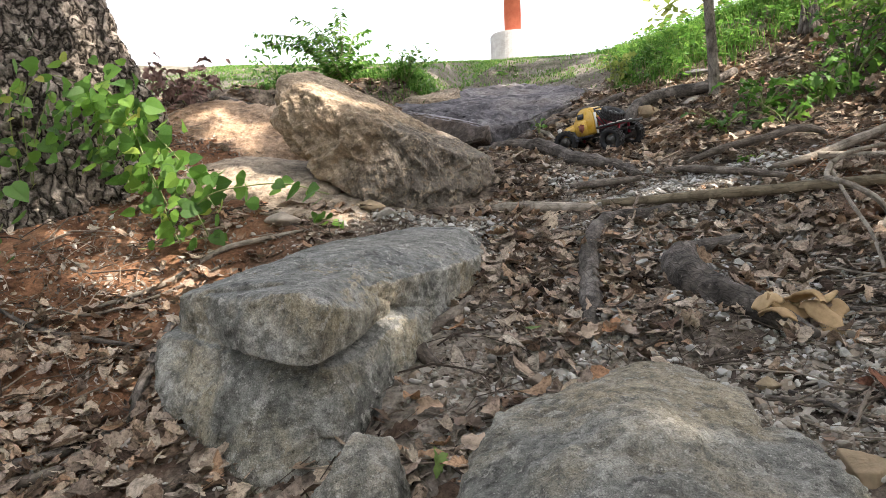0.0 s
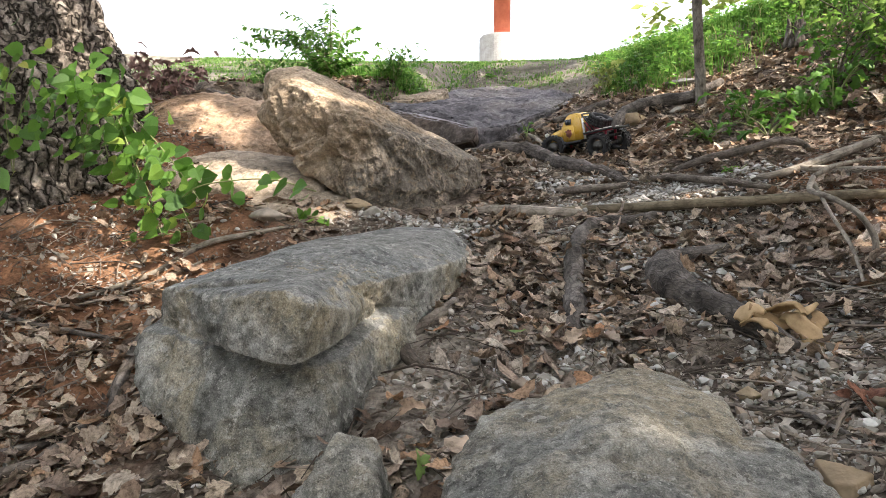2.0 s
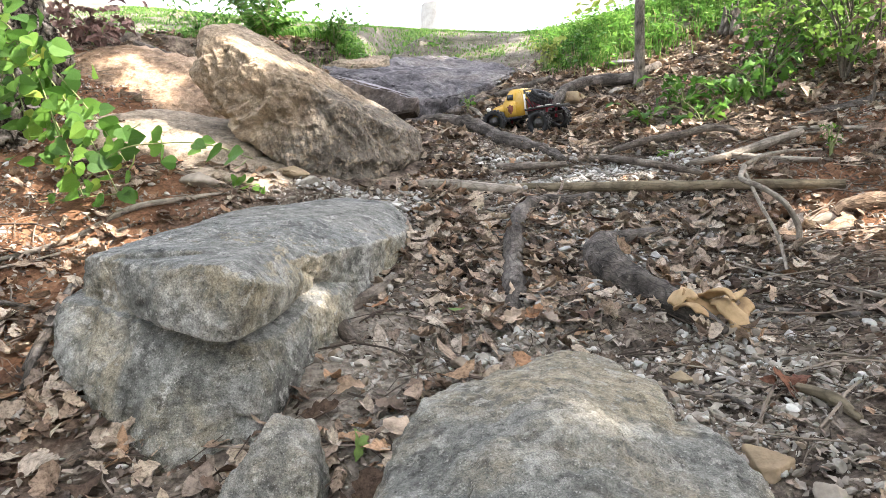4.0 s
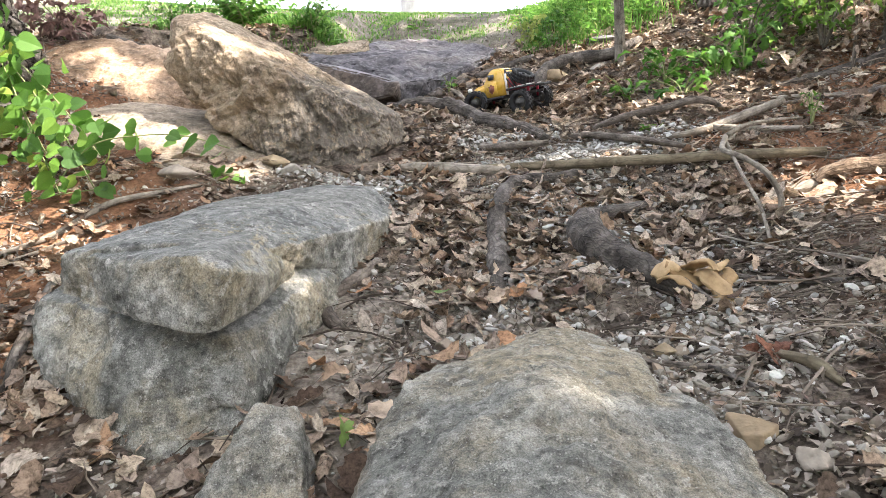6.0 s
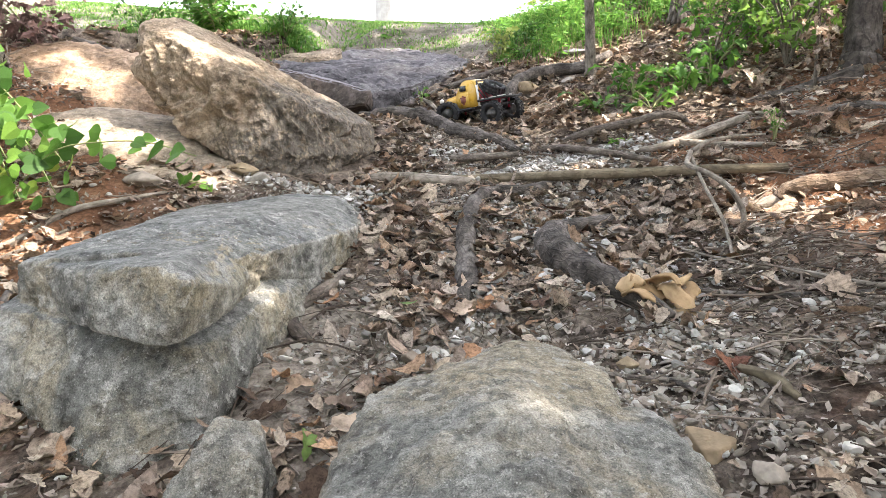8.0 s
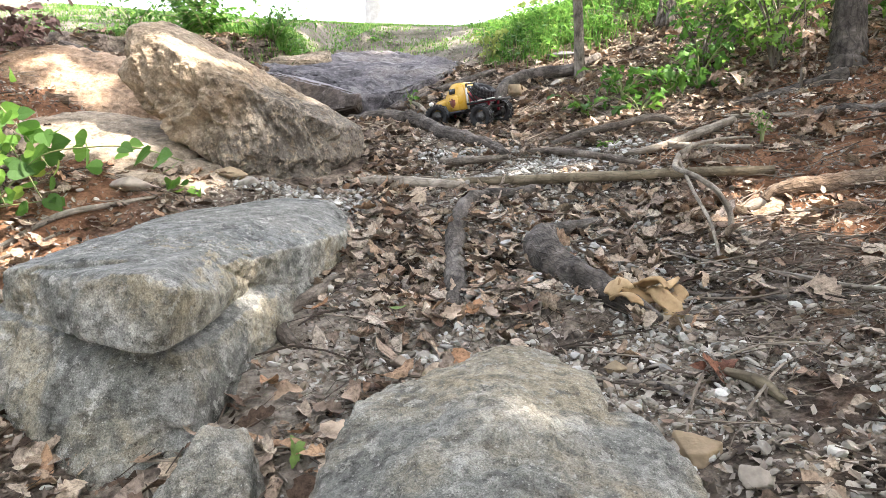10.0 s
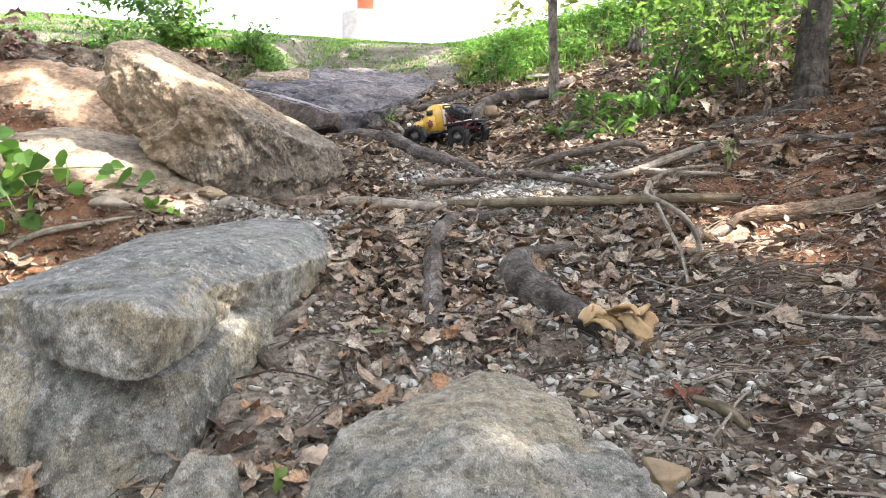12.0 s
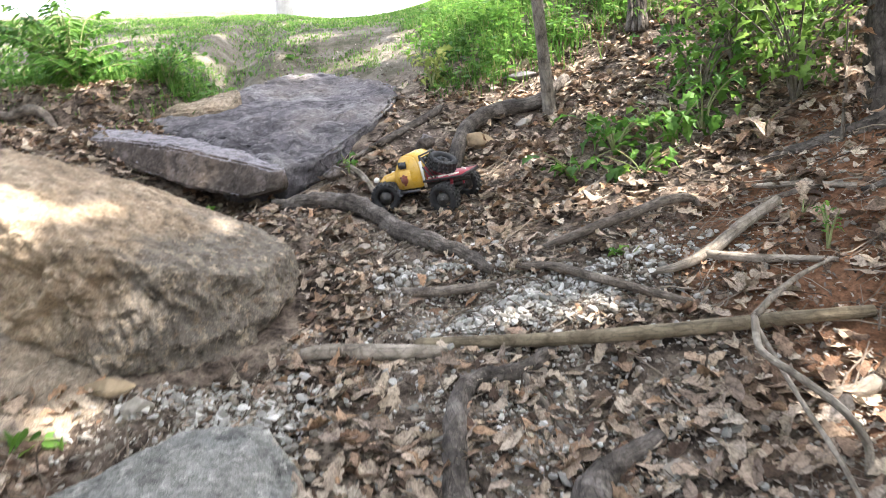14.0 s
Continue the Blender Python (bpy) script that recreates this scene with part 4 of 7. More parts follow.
branch("fallen_stick", [(-0.05, 4.20), (0.03, 4.03), (0.09, 3.84)], [0.012, 0.014, 0.012], WOOD_PALE, "grey fallen stick by the outcrop", "stick", lift=1.2)
branch("tree_root", [(1.35, 3.28), (1.49, 3.25), (1.65, 3.23), (1.82, 3.2), (2.0, 3.12)], [0.008, 0.014, 0.02, 0.026, 0.04], BARK_DARK, "dark surface root of the tree", lift=0.3, rough=0.35)
branch("upper_stick", [(1.41, 3.11), (1.54, 3.02), (1.66, 2.90)], [0.008, 0.012, 0.01], WOOD_PALE, "pale stick on the bank", "stick", lift=1.0)
branch("bank_root", [(-2.05, 5.1), (-1.90, 5.03), (-1.76, 4.97), (-1.66, 4.90), (-1.55, 4.78)], [0.018, 0.026, 0.03, 0.026, 0.012], BARK_GREY, "weathered grey root on the bank under the shrubs", lift=1.4)
branch("bank_root", [(-1.95, 4.82), (-1.75, 4.77), (-1.6, 4.70), (-1.45, 4.72)], [0.010, 0.015, 0.015, 0.008], BARK_GREY, "weathered grey root on the bank under the shrubs", lift=1.4)
branch("plant_root", [(0.76, 3.33), (0.97, 3.48), (1.12, 3.54), (1.33, 3.58)], [0.012, 0.016, 0.016, 0.012], BARK_DARK, "dark root under the seedlings", lift=0.8)
branch("pale_stick", [(-1.46, 1.86), (-1.27, 2.04), (-1.15, 2.2), (-1.0, 2.30), (-0.88, 2.40)], [0.006, 0.01, 0.011, 0.009, 0.005], WOOD_PALE, "long pale stick beside the ledge boulder", "stick", lift=1.0)
branch("dark_stick", [(-1.28, 1.23), (-1.14, 1.29), (-1.04, 1.39)], [0.01, 0.013, 0.01], BARK_DARK, "dark dead stick among fallen leaves", "stick", lift=1.2)
branch("dark_stick", [(-1.05, 1.48), (-1.09, 1.64), (-1.12, 1.80)], [0.008, 0.013, 0.011], BARK_DARK, "dark dead stick among fallen leaves", "stick", lift=1.5)
branch("long_twig", [(-1.75, 1.85), (-1.5, 1.74), (-1.18, 1.72)], [0.006, 0.009, 0.006], BARK_DARK, "long dark twig on fallen leaves", "stick", lift=1.5)
branch("long_twig", [(0.62, 1.61), (0.79, 1.52), (0.98, 1.41)], [0.005, 0.008, 0.007], BARK_DARK, "long dark twig on the ground", "stick", lift=1.4)
branch("long_twig", [(0.34, 1.24), (0.42, 1.185), (0.52, 1.15)], [0.004, 0.006, 0.005], BARK_GREY, "thin twig on gravel", "stick", lift=1.4)
branch("long_twig", [(0.43, 1.22), (0.48, 1.13), (0.53, 1.06)], [0.004, 0.005, 0.003], BARK_DARK, "thin twig on gravel", "stick", lift=2)


branch("lichen_branch", [(-1.16, 0.96), (-1.19, 1.09), (-1.20, 1.16), (-1.17, 1.205), (-1.09, 1.245), (-1.05, 1.295), (-1.01, 1.345)], [0.014, 0.017, 0.016, 0.016, 0.014, 0.012, 0.008], BARK_GREY, "grey lichen-spotted branch lying on fallen leaves", "branch", lift=1.1, rough=0.2, freq=26)
branch("dark_stick", [(-1.02, 1.42), (-1.045, 1.51), (-1.066, 1.585), (-1.10, 1.73)], [0.007, 0.012, 0.012, 0.007], BARK_DARK, "dark dead stick among fallen leaves", "stick", lift=1.6, rough=0.25)
branch("thin_twig", [(-1.67, 1.91), (-1.53, 1.86), (-1.42, 1.84), (-1.31, 1.93), (-1.23, 2.03), (-1.11, 2.14)], [0.003, 0.004, 0.0045, 0.005, 0.006, 0.005], WOOD_PALE, "thin pale twig lying on red soil", "twig", lift=1.2, sides=8)
branch("mossy_log", [(1.66, 2.88), (1.72, 2.83), (1.78, 2.79), (1.89, 2.73), (2.05, 2.66)], [0.008, 0.016, 0.02, 0.02, 0.02], BARK_DARK, "weathered dark log on the bank", "log", lift=0.5, rough=0.3)
branch("thin_root", [(1.32, 3.02), (1.46, 3.0), (1.58, 2.97)], [0.006, 0.010, 0.007], BARK_GREY, "thin grey root on the bank", lift=0.9, rough=0.2)
tagged(tube("root_peg", [(-1.72, 1.78, gz(-1.72, 1.78) - 0.02, 0.017), (-1.72, 1.78, gz(-1.72, 1.78) + 0.06, 0.014), (-1.715, 1.785, gz(-1.72, 1.78) + 0.15, 0.010)], WOOD_PALE, rough=0.1), "pale upright root peg in red soil", "root")


def forked_branch():
    """A dead forked branch propped on the pole and the ground."""
    root = tagged(new("dead_branch"), "forked grey dead branch propped on the fallen pole", "branch")
    root.location = (0.945, 1.949, gz(0.945, 1.949))
    o = np.array([*root.location, 0])
    def limb(name, rows, label=""):
        return tube(name, [tuple(np.array(r) - o) for r in rows], WOOD_PALE, root, label, sides=8, rough=0.16, freq=30)
    limb("limb", [(1.24, 2.46, 1.05, 0.0040), (1.10, 2.39, 1.04, 0.0064), (0.98, 2.32, 1.02, 0.0088), (0.90, 2.28, 0.985, 0.0104)])
    limb("limb", [(0.90, 2.28, 0.985, 0.0085), (0.855, 2.182, 0.944, 0.0088), (0.868, 2.07, 0.925, 0.0085), (0.905, 1.985, 0.885, 0.0085), (0.938, 1.95, 0.82, 0.0085), (0.945, 1.949, gz(0.945, 1.949) + 0.004, 0.009)])
    limb("twig", [(0.895, 2.275, 0.975, 0.0064), (0.88, 2.08, 0.87, 0.0056), (0.87, 1.92, 0.79, 0.0056), (0.83, 1.75, gz(0.83, 1.75) + 0.01, 0.0048)])
    limb("twig", [(0.74, 1.90, gz(0.74, 1.9) + 0.012, 0.0032), (0.82, 1.72, gz(0.82, 1.72) + 0.012, 0.0056), (0.90, 1.56, gz(0.9, 1.56) + 0.015, 0.0064), (1.0, 1.42, gz(1, 1.42) + 0.015, 0.0064), (1.12, 1.3, gz(1.12, 1.3) + 0.015, 0.0056)])


forked_branch()


# ---- trees ----
def leaf_quads(centers, size, seed, droop=0.5):
    """Pointed leaves, two triangles folded on the midrib, at the given places."""
    rng = random.Random(seed)
    out = []
    for c in centers:
        s = size * rng.uniform(0.6, 1.3)
        a, tip = rng.uniform(0, 2 * math.pi), rng.uniform(-droop, droop)
        u = np.array([math.cos(a) * math.cos(tip), math.sin(a) * math.cos(tip), math.sin(tip)])
        w = np.cross(u, (0, 0, 1)); w /= np.linalg.norm(w) + 1e-6
        w = w * 0.9 + np.array([0, 0, rng.uniform(-0.5, 0.5)])
        c = np.asarray(c)
        out.append((np.array([c, c + u * s * 0.5 + w * s * 0.33, c + u * s, c + u * s * 0.5 - w * s * 0.33]), [(0, 1, 2), (0, 2, 3)]))
    return out


# sunlit spots, cleared of crown leaves towards the sun: x, y, z and reach
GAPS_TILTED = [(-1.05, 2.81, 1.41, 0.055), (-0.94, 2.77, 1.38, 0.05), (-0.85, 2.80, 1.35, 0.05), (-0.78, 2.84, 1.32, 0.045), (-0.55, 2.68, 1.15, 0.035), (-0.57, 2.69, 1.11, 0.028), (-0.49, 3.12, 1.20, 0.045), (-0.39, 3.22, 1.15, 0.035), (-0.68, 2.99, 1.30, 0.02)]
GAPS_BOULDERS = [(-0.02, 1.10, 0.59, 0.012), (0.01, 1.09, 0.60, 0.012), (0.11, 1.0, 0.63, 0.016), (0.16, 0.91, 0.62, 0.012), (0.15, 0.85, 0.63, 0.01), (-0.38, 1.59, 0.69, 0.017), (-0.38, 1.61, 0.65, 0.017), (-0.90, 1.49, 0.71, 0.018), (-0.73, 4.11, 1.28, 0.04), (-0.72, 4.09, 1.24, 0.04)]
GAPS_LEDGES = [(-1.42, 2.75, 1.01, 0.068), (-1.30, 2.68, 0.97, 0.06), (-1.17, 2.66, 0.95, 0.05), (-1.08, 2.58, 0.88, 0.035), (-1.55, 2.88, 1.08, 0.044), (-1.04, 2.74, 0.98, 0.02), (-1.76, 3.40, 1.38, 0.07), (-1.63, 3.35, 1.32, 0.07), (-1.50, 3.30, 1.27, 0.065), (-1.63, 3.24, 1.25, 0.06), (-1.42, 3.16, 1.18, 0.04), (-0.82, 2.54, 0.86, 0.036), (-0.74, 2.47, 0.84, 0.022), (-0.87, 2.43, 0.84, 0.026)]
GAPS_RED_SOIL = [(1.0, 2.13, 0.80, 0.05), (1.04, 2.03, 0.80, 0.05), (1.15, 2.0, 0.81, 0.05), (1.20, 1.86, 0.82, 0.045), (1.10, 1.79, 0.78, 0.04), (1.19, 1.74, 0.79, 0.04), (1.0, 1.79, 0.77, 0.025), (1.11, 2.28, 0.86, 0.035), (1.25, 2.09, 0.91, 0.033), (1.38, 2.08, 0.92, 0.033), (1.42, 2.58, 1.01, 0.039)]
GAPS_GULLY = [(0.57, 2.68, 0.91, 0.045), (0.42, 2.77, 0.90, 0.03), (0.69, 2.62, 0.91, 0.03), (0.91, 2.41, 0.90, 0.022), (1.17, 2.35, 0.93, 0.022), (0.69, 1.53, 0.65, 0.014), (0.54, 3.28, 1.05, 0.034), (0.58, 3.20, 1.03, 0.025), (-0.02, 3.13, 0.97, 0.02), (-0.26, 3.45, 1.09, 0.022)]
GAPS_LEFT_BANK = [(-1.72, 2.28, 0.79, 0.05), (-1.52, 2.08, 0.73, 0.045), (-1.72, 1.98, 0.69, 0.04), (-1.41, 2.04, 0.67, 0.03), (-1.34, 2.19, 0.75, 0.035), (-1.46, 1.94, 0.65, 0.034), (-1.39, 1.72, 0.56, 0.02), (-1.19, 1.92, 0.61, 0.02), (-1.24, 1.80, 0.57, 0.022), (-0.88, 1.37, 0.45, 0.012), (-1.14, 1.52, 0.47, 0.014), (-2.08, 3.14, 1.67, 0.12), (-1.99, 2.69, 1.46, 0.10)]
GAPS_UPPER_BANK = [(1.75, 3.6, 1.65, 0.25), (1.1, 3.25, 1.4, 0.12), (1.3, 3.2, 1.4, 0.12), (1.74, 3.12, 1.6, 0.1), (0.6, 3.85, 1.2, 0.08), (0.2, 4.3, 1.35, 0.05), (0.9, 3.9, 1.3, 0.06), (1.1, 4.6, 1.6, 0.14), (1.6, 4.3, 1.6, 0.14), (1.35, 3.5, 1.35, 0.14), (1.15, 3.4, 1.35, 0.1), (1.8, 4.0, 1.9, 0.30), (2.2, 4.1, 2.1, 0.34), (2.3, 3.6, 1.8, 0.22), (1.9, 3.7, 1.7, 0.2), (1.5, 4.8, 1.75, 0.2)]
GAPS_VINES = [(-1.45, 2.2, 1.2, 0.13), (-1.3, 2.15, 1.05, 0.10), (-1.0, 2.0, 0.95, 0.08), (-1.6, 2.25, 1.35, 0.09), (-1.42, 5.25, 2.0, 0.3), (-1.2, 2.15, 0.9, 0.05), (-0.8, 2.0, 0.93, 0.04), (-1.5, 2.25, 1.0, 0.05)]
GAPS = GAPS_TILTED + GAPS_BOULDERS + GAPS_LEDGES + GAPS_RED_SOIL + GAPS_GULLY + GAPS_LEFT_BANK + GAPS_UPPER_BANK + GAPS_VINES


# unseen leaves added overhead to cast shade, with gaps shaped for the sun spots
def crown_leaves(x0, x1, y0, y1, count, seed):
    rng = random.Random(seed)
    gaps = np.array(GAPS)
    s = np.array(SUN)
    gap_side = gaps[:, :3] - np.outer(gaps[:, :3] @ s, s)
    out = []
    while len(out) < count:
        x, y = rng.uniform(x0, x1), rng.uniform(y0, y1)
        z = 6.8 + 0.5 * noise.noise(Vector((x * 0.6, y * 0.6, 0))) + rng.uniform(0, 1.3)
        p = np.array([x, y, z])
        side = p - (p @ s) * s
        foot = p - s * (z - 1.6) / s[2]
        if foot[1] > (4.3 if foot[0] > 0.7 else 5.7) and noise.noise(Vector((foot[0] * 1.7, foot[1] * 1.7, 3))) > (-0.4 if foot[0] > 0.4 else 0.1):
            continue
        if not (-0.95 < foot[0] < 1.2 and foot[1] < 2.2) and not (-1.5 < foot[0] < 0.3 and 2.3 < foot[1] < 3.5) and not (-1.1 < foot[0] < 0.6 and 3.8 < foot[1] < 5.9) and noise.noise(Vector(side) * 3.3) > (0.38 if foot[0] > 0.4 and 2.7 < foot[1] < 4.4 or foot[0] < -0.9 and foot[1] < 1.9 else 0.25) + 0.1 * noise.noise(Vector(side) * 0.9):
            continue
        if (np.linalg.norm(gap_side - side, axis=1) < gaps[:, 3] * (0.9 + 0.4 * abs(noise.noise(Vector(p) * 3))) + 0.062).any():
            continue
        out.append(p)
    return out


def plated_trunk(rows, mat, root):
    """A trunk whose bark stands out in long broken plates between dark furrows."""
    v, f = tube_data(spline(rows, 70), 220, 0.10, 4.0)
    path = spline(rows, 70)
    mid = np.repeat(path[:, :3], 220, axis=0)
    out = []
    for p, c in zip(v, mid):
        d = (p - c) / (np.linalg.norm(p - c) + 1e-9)
        at = Vector((p[0] * 24, p[1] * 24, p[2] * 11))
        cell = noise.voronoi(at + Vector((noise.noise(at * 0.7), noise.noise(at * 0.7 + Vector((5, 0, 0))), 0)) * 0.8)[0]
        ridge = min((cell[1] - cell[0]) * 4.0, 1.0)
        out.append(p + d * (0.026 * ridge + 0.008 * noise.fractal(at * 4, 0.9, 2.0, 3) - 0.02))
    part_mesh("trunk", bark_uv(raw_mesh("trunk", np.array(out), f), path, 220), mat, root)


def big_tree(name, rows, mat, label, crown, crown_label, limbs):
    root = tagged(new(name), label, "tree")
    root.location = rows[0][:3]
    o = np.array([*rows[0][:3], 0])
    if rows[0][3] > 0.3:
        plated_trunk([tuple(np.array(r) - o) for r in rows], mat, root)
    else:
        tube("trunk", [tuple(np.array(r) - o) for r in rows], mat, root, sides=28, per=8, rough=0.22, freq=7.0)
    for l in limbs:
        tube("limb", [tuple(np.array(r) - o) for r in l], mat, root, sides=8, rough=0.1)
    vs, fs, base = [], [], 0
    for v, f in leaf_quads(crown, 0.13, 5):
        vs.append(v - o[:3]); fs += [tuple(i + base for i in q) for q in f]; base += len(v)
    c = part_mesh("crown", raw_mesh("crown", np.concatenate(vs), fs), CANOPY, root, crown_label, smooth=False)
    tagged(c, kind="stuff")
    return root


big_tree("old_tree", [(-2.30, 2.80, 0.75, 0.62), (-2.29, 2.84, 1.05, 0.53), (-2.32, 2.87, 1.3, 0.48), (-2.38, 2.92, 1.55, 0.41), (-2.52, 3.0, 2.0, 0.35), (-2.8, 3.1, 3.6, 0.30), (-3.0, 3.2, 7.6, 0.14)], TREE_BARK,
         "thick old tree with rough plated bark, overhung with vines", crown_leaves(-5.0, 0.6, -3.0, 6.0, 6500, 11), "unseen green leafy crown shaped to cast dappled shade",
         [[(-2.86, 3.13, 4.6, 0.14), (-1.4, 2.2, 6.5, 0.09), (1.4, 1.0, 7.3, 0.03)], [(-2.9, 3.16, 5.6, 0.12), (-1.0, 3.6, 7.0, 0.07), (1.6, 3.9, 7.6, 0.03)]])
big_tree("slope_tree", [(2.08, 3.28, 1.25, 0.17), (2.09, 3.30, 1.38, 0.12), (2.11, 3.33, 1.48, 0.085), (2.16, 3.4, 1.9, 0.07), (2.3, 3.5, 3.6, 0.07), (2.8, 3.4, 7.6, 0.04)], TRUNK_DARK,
         "slim dark tree on the bank with rooted foot", crown_leaves(1.8, 9.6, -4.8, 5.2, 18000, 12) + crown_leaves(1.0, 7.8, -2.2, 4.0, 44000, 13) + crown_leaves(0.5, 8.0, 4.0, 8.2, 12000, 14), "unseen green leafy crown shaped to cast dappled shade",
         [[(2.5, 3.46, 5.0, 0.04), (4.0, 2.5, 6.7, 0.03), (6.2, 1.0, 7.3, 0.02)]])


def sapling():
    root = tagged(new("sapling"), "slim straight sapling with smooth grey-brown bark", "tree")
    root.location = (1.0, 4.26, gz(1.0, 4.26) - 0.03)
    tube("trunk", [(0.03, 0, 0, 0.05), (0.015, 0, 0.06, 0.036), (0.0, 0.01, 0.3, 0.031), (-0.03, 0.02, 0.8, 0.029), (-0.02, 0.05, 1.6, 0.026), (0.02, 0.05, 3.0, 0.02)], SAP_BARK, root, sides=14, rough=0.06)


sapling()


# ---- red pylon on the crest ----
def pylon():
    root = tagged(new("pylon"), "red painted steel post on a round concrete footing", "post")
    x, y = -0.53, 12.34
    root.location = (x, y, 3.16)
    mc, n, l, b = material("rough_concrete", 0.9)
    c = coords(n)
    l.new(ramp(n, l, noise_tex(n, l, c, 9, 8, 0.7), [(0.3, (0.30, 0.29, 0.27)), (0.7, (0.46, 0.45, 0.42))]), b.inputs[0])
    bump(n, l, b, noise_tex(n, l, c, 40, 5, 0.7), 0.5, 0.01)
    mr, n, l, b = material("red_paint", 0.55)
    c = coords(n)
    l.new(ramp(n, l, noise_tex(n, l, c, 6, 7, 0.7), [(0.35, (0.40, 0.10, 0.06)), (0.7, (0.55, 0.17, 0.10))]), b.inputs[0])
    bm = bmesh.new()
    bmesh.ops.create_cone(bm, cap_ends=True, segments=40, radius1=0.42, radius2=0.41, depth=1.0, matrix=Matrix.Translation((0, 0, -0.15)))
    bmesh.ops.bevel(bm, geom=[e for e in bm.edges if abs(e.verts[0].co.z - e.verts[1].co.z) < 0.01], offset=0.04, segments=2, affect="EDGES")
    part("footing", bm, mc, root, "round grey concrete footing", smooth=False)
    bm = bmesh.new()
    bmesh.ops.create_cone(bm, cap_ends=True, segments=32, radius1=0.15, radius2=0.15, depth=5.0, matrix=Matrix.Translation((0, 0, 2.85)))
    part("post", bm, mr, root, "red painted steel post", smooth=True)


pylon()


strung("bank_log", [(-1.82, 3.62, gz(-1.82, 3.62) + 0.03, 0.03), (-1.6, 3.66, gz(-1.6, 3.66) + 0.03, 0.034), (-1.38, 3.72, gz(-1.38, 3.72) + 0.03, 0.025)], BARK_DARK, "dark mossy log along the top of the bank", "log")


# ---- plants ----
def heart_leaf():
    """A heart-shaped leaf, one unit long, folded a little on its midrib."""
    half = [(0.0, 0.0), (-0.08, 0.22), (0.05, 0.43), (0.30, 0.50), (0.58, 0.38), (0.82, 0.17), (1.0, 0.0)]
    v, f = [], []
    for x, y in half:
        v.append((max(x, 0), 0, 0.0))
    for s in (1, -1):
        b = len(v)
        for x, y in half:
            v.append((x, s * y, 0.16 * y - 0.12 * x * x))
        for i in range(len(half) - 1):
            q = (i, i + 1, b + i + 1, b + i)
            f.append(q if s > 0 else q[::-1])
    for i in range(len(half)):
        v[i] = (v[i][0], 0, -0.12 * v[i][0] ** 2)
    return np.array(v), f


def lobed_leaf(lobes, curl=0.0, bend=0.0, twist=0.0, width=1.0):
    """A lobed oak-like leaf, one unit long."""
    v, f = [], []
    n = len(lobes)
    for i, w in enumerate(lobes):
        t = i / (n - 1)
        lift = bend * (t - 0.4) ** 2 * 2.0
        for side in (-1, 0, 1):
            y = side * w * width
            a = curl * abs(y) * 2.5
            yy = side * abs(y) * math.cos(a) if side else 0.0
            z = abs(y) * math.sin(a) + lift + twist * y * (t - 0.5)
            v.append((t + 0.18 * abs(y), yy, z + 0.05 * math.sin(9 * t + 4 * side) * abs(side) * (0.4 + curl * 0.3)))
    for i in range(n - 1):
        a, b = 3 * i, 3 * i + 3
        f += [(a, a + 1, b + 1, b), (a + 1, a + 2, b + 2, b + 1)]
    return np.array(v), f


def turned(v, scale, rot, place):
    m = np.array(rot.to_matrix())
    return (np.asarray(v) * scale) @ m.T + np.asarray(place)


def place_leaf(mesh, parent, at, size, rx, ry, rz, name="leaf"):
    ob = new(name, mesh)
    ob.parent = parent
    ob.matrix_basis = pose(*at, rx, ry, rz) @ Matrix.Scale(size, 4)
    return ob


HEART = raw_mesh("vine_leaf", *heart_leaf())
HEART.materials.append(VINE_LEAF)


def vine(base, stems, label, leaf=0.055, per_stem=16, seed=1, spread=0.035):
    """A vine of trailing stems, each with heart-shaped leaves along it."""
    rng = random.Random(seed)
    root = tagged(new("vine"), label, "vine")
    root.location = base
    o = np.array(base)
    for s in stems:
        rows = [(*(np.array(p) - o), 0.0022) for p in s]
        path = spline(rows, 8)
        tube("stem", rows, STEM, root, sides=5, per=8, rough=0.0)
        for k in range(per_stem):
            p = path[min(2 + int((k + rng.random()) / per_stem * (len(path) - 2)), len(path) - 1)][:3] + np.array([rng.gauss(0, spread), rng.gauss(0, spread), rng.gauss(0, spread)])
            place_leaf(HEART, root, p, leaf * rng.uniform(0.6, 1.2), rng.uniform(20, 100), rng.uniform(-25, 45), rng.uniform(-140, 20))
    return root


vine((-1.72, 2.38, 1.05), [[(-1.72, 2.38, 1.05), (-1.62, 2.28, 1.36), (-1.46, 2.20, 1.22), (-1.36, 2.16, 1.0), (-1.28, 2.15, 0.80)],
                           [(-1.70, 2.36, 1.1), (-1.55, 2.25, 1.30), (-1.38, 2.18, 1.16), (-1.24, 2.14, 0.98), (-1.16, 2.14, 0.82)],
                           [(-1.72, 2.38, 1.05), (-1.66, 2.30, 1.30), (-1.55, 2.24, 1.18), (-1.48, 2.20, 0.98)],
                           [(-1.70, 2.36, 1.1), (-1.58, 2.26, 1.33), (-1.42, 2.20, 1.10), (-1.32, 2.17, 0.92)],
                           [(-1.60, 2.27, 1.30), (-1.43, 2.2, 1.24), (-1.25, 2.15, 1.08), (-1.12, 2.12, 0.92)]],
     "green vine with heart-shaped leaves cascading down the bank", 0.058, 50, 3, 0.055)
vine((-1.30, 2.12, 0.76), [[(-1.30, 2.12, 0.80), (-1.12, 2.06, 0.95), (-0.95, 2.03, 0.985), (-0.80, 2.0, 0.985), (-0.66, 1.97, 0.95)]],
     "trailing vine shoot with pale green heart-shaped leaves", 0.064, 17, 8, 0.026)
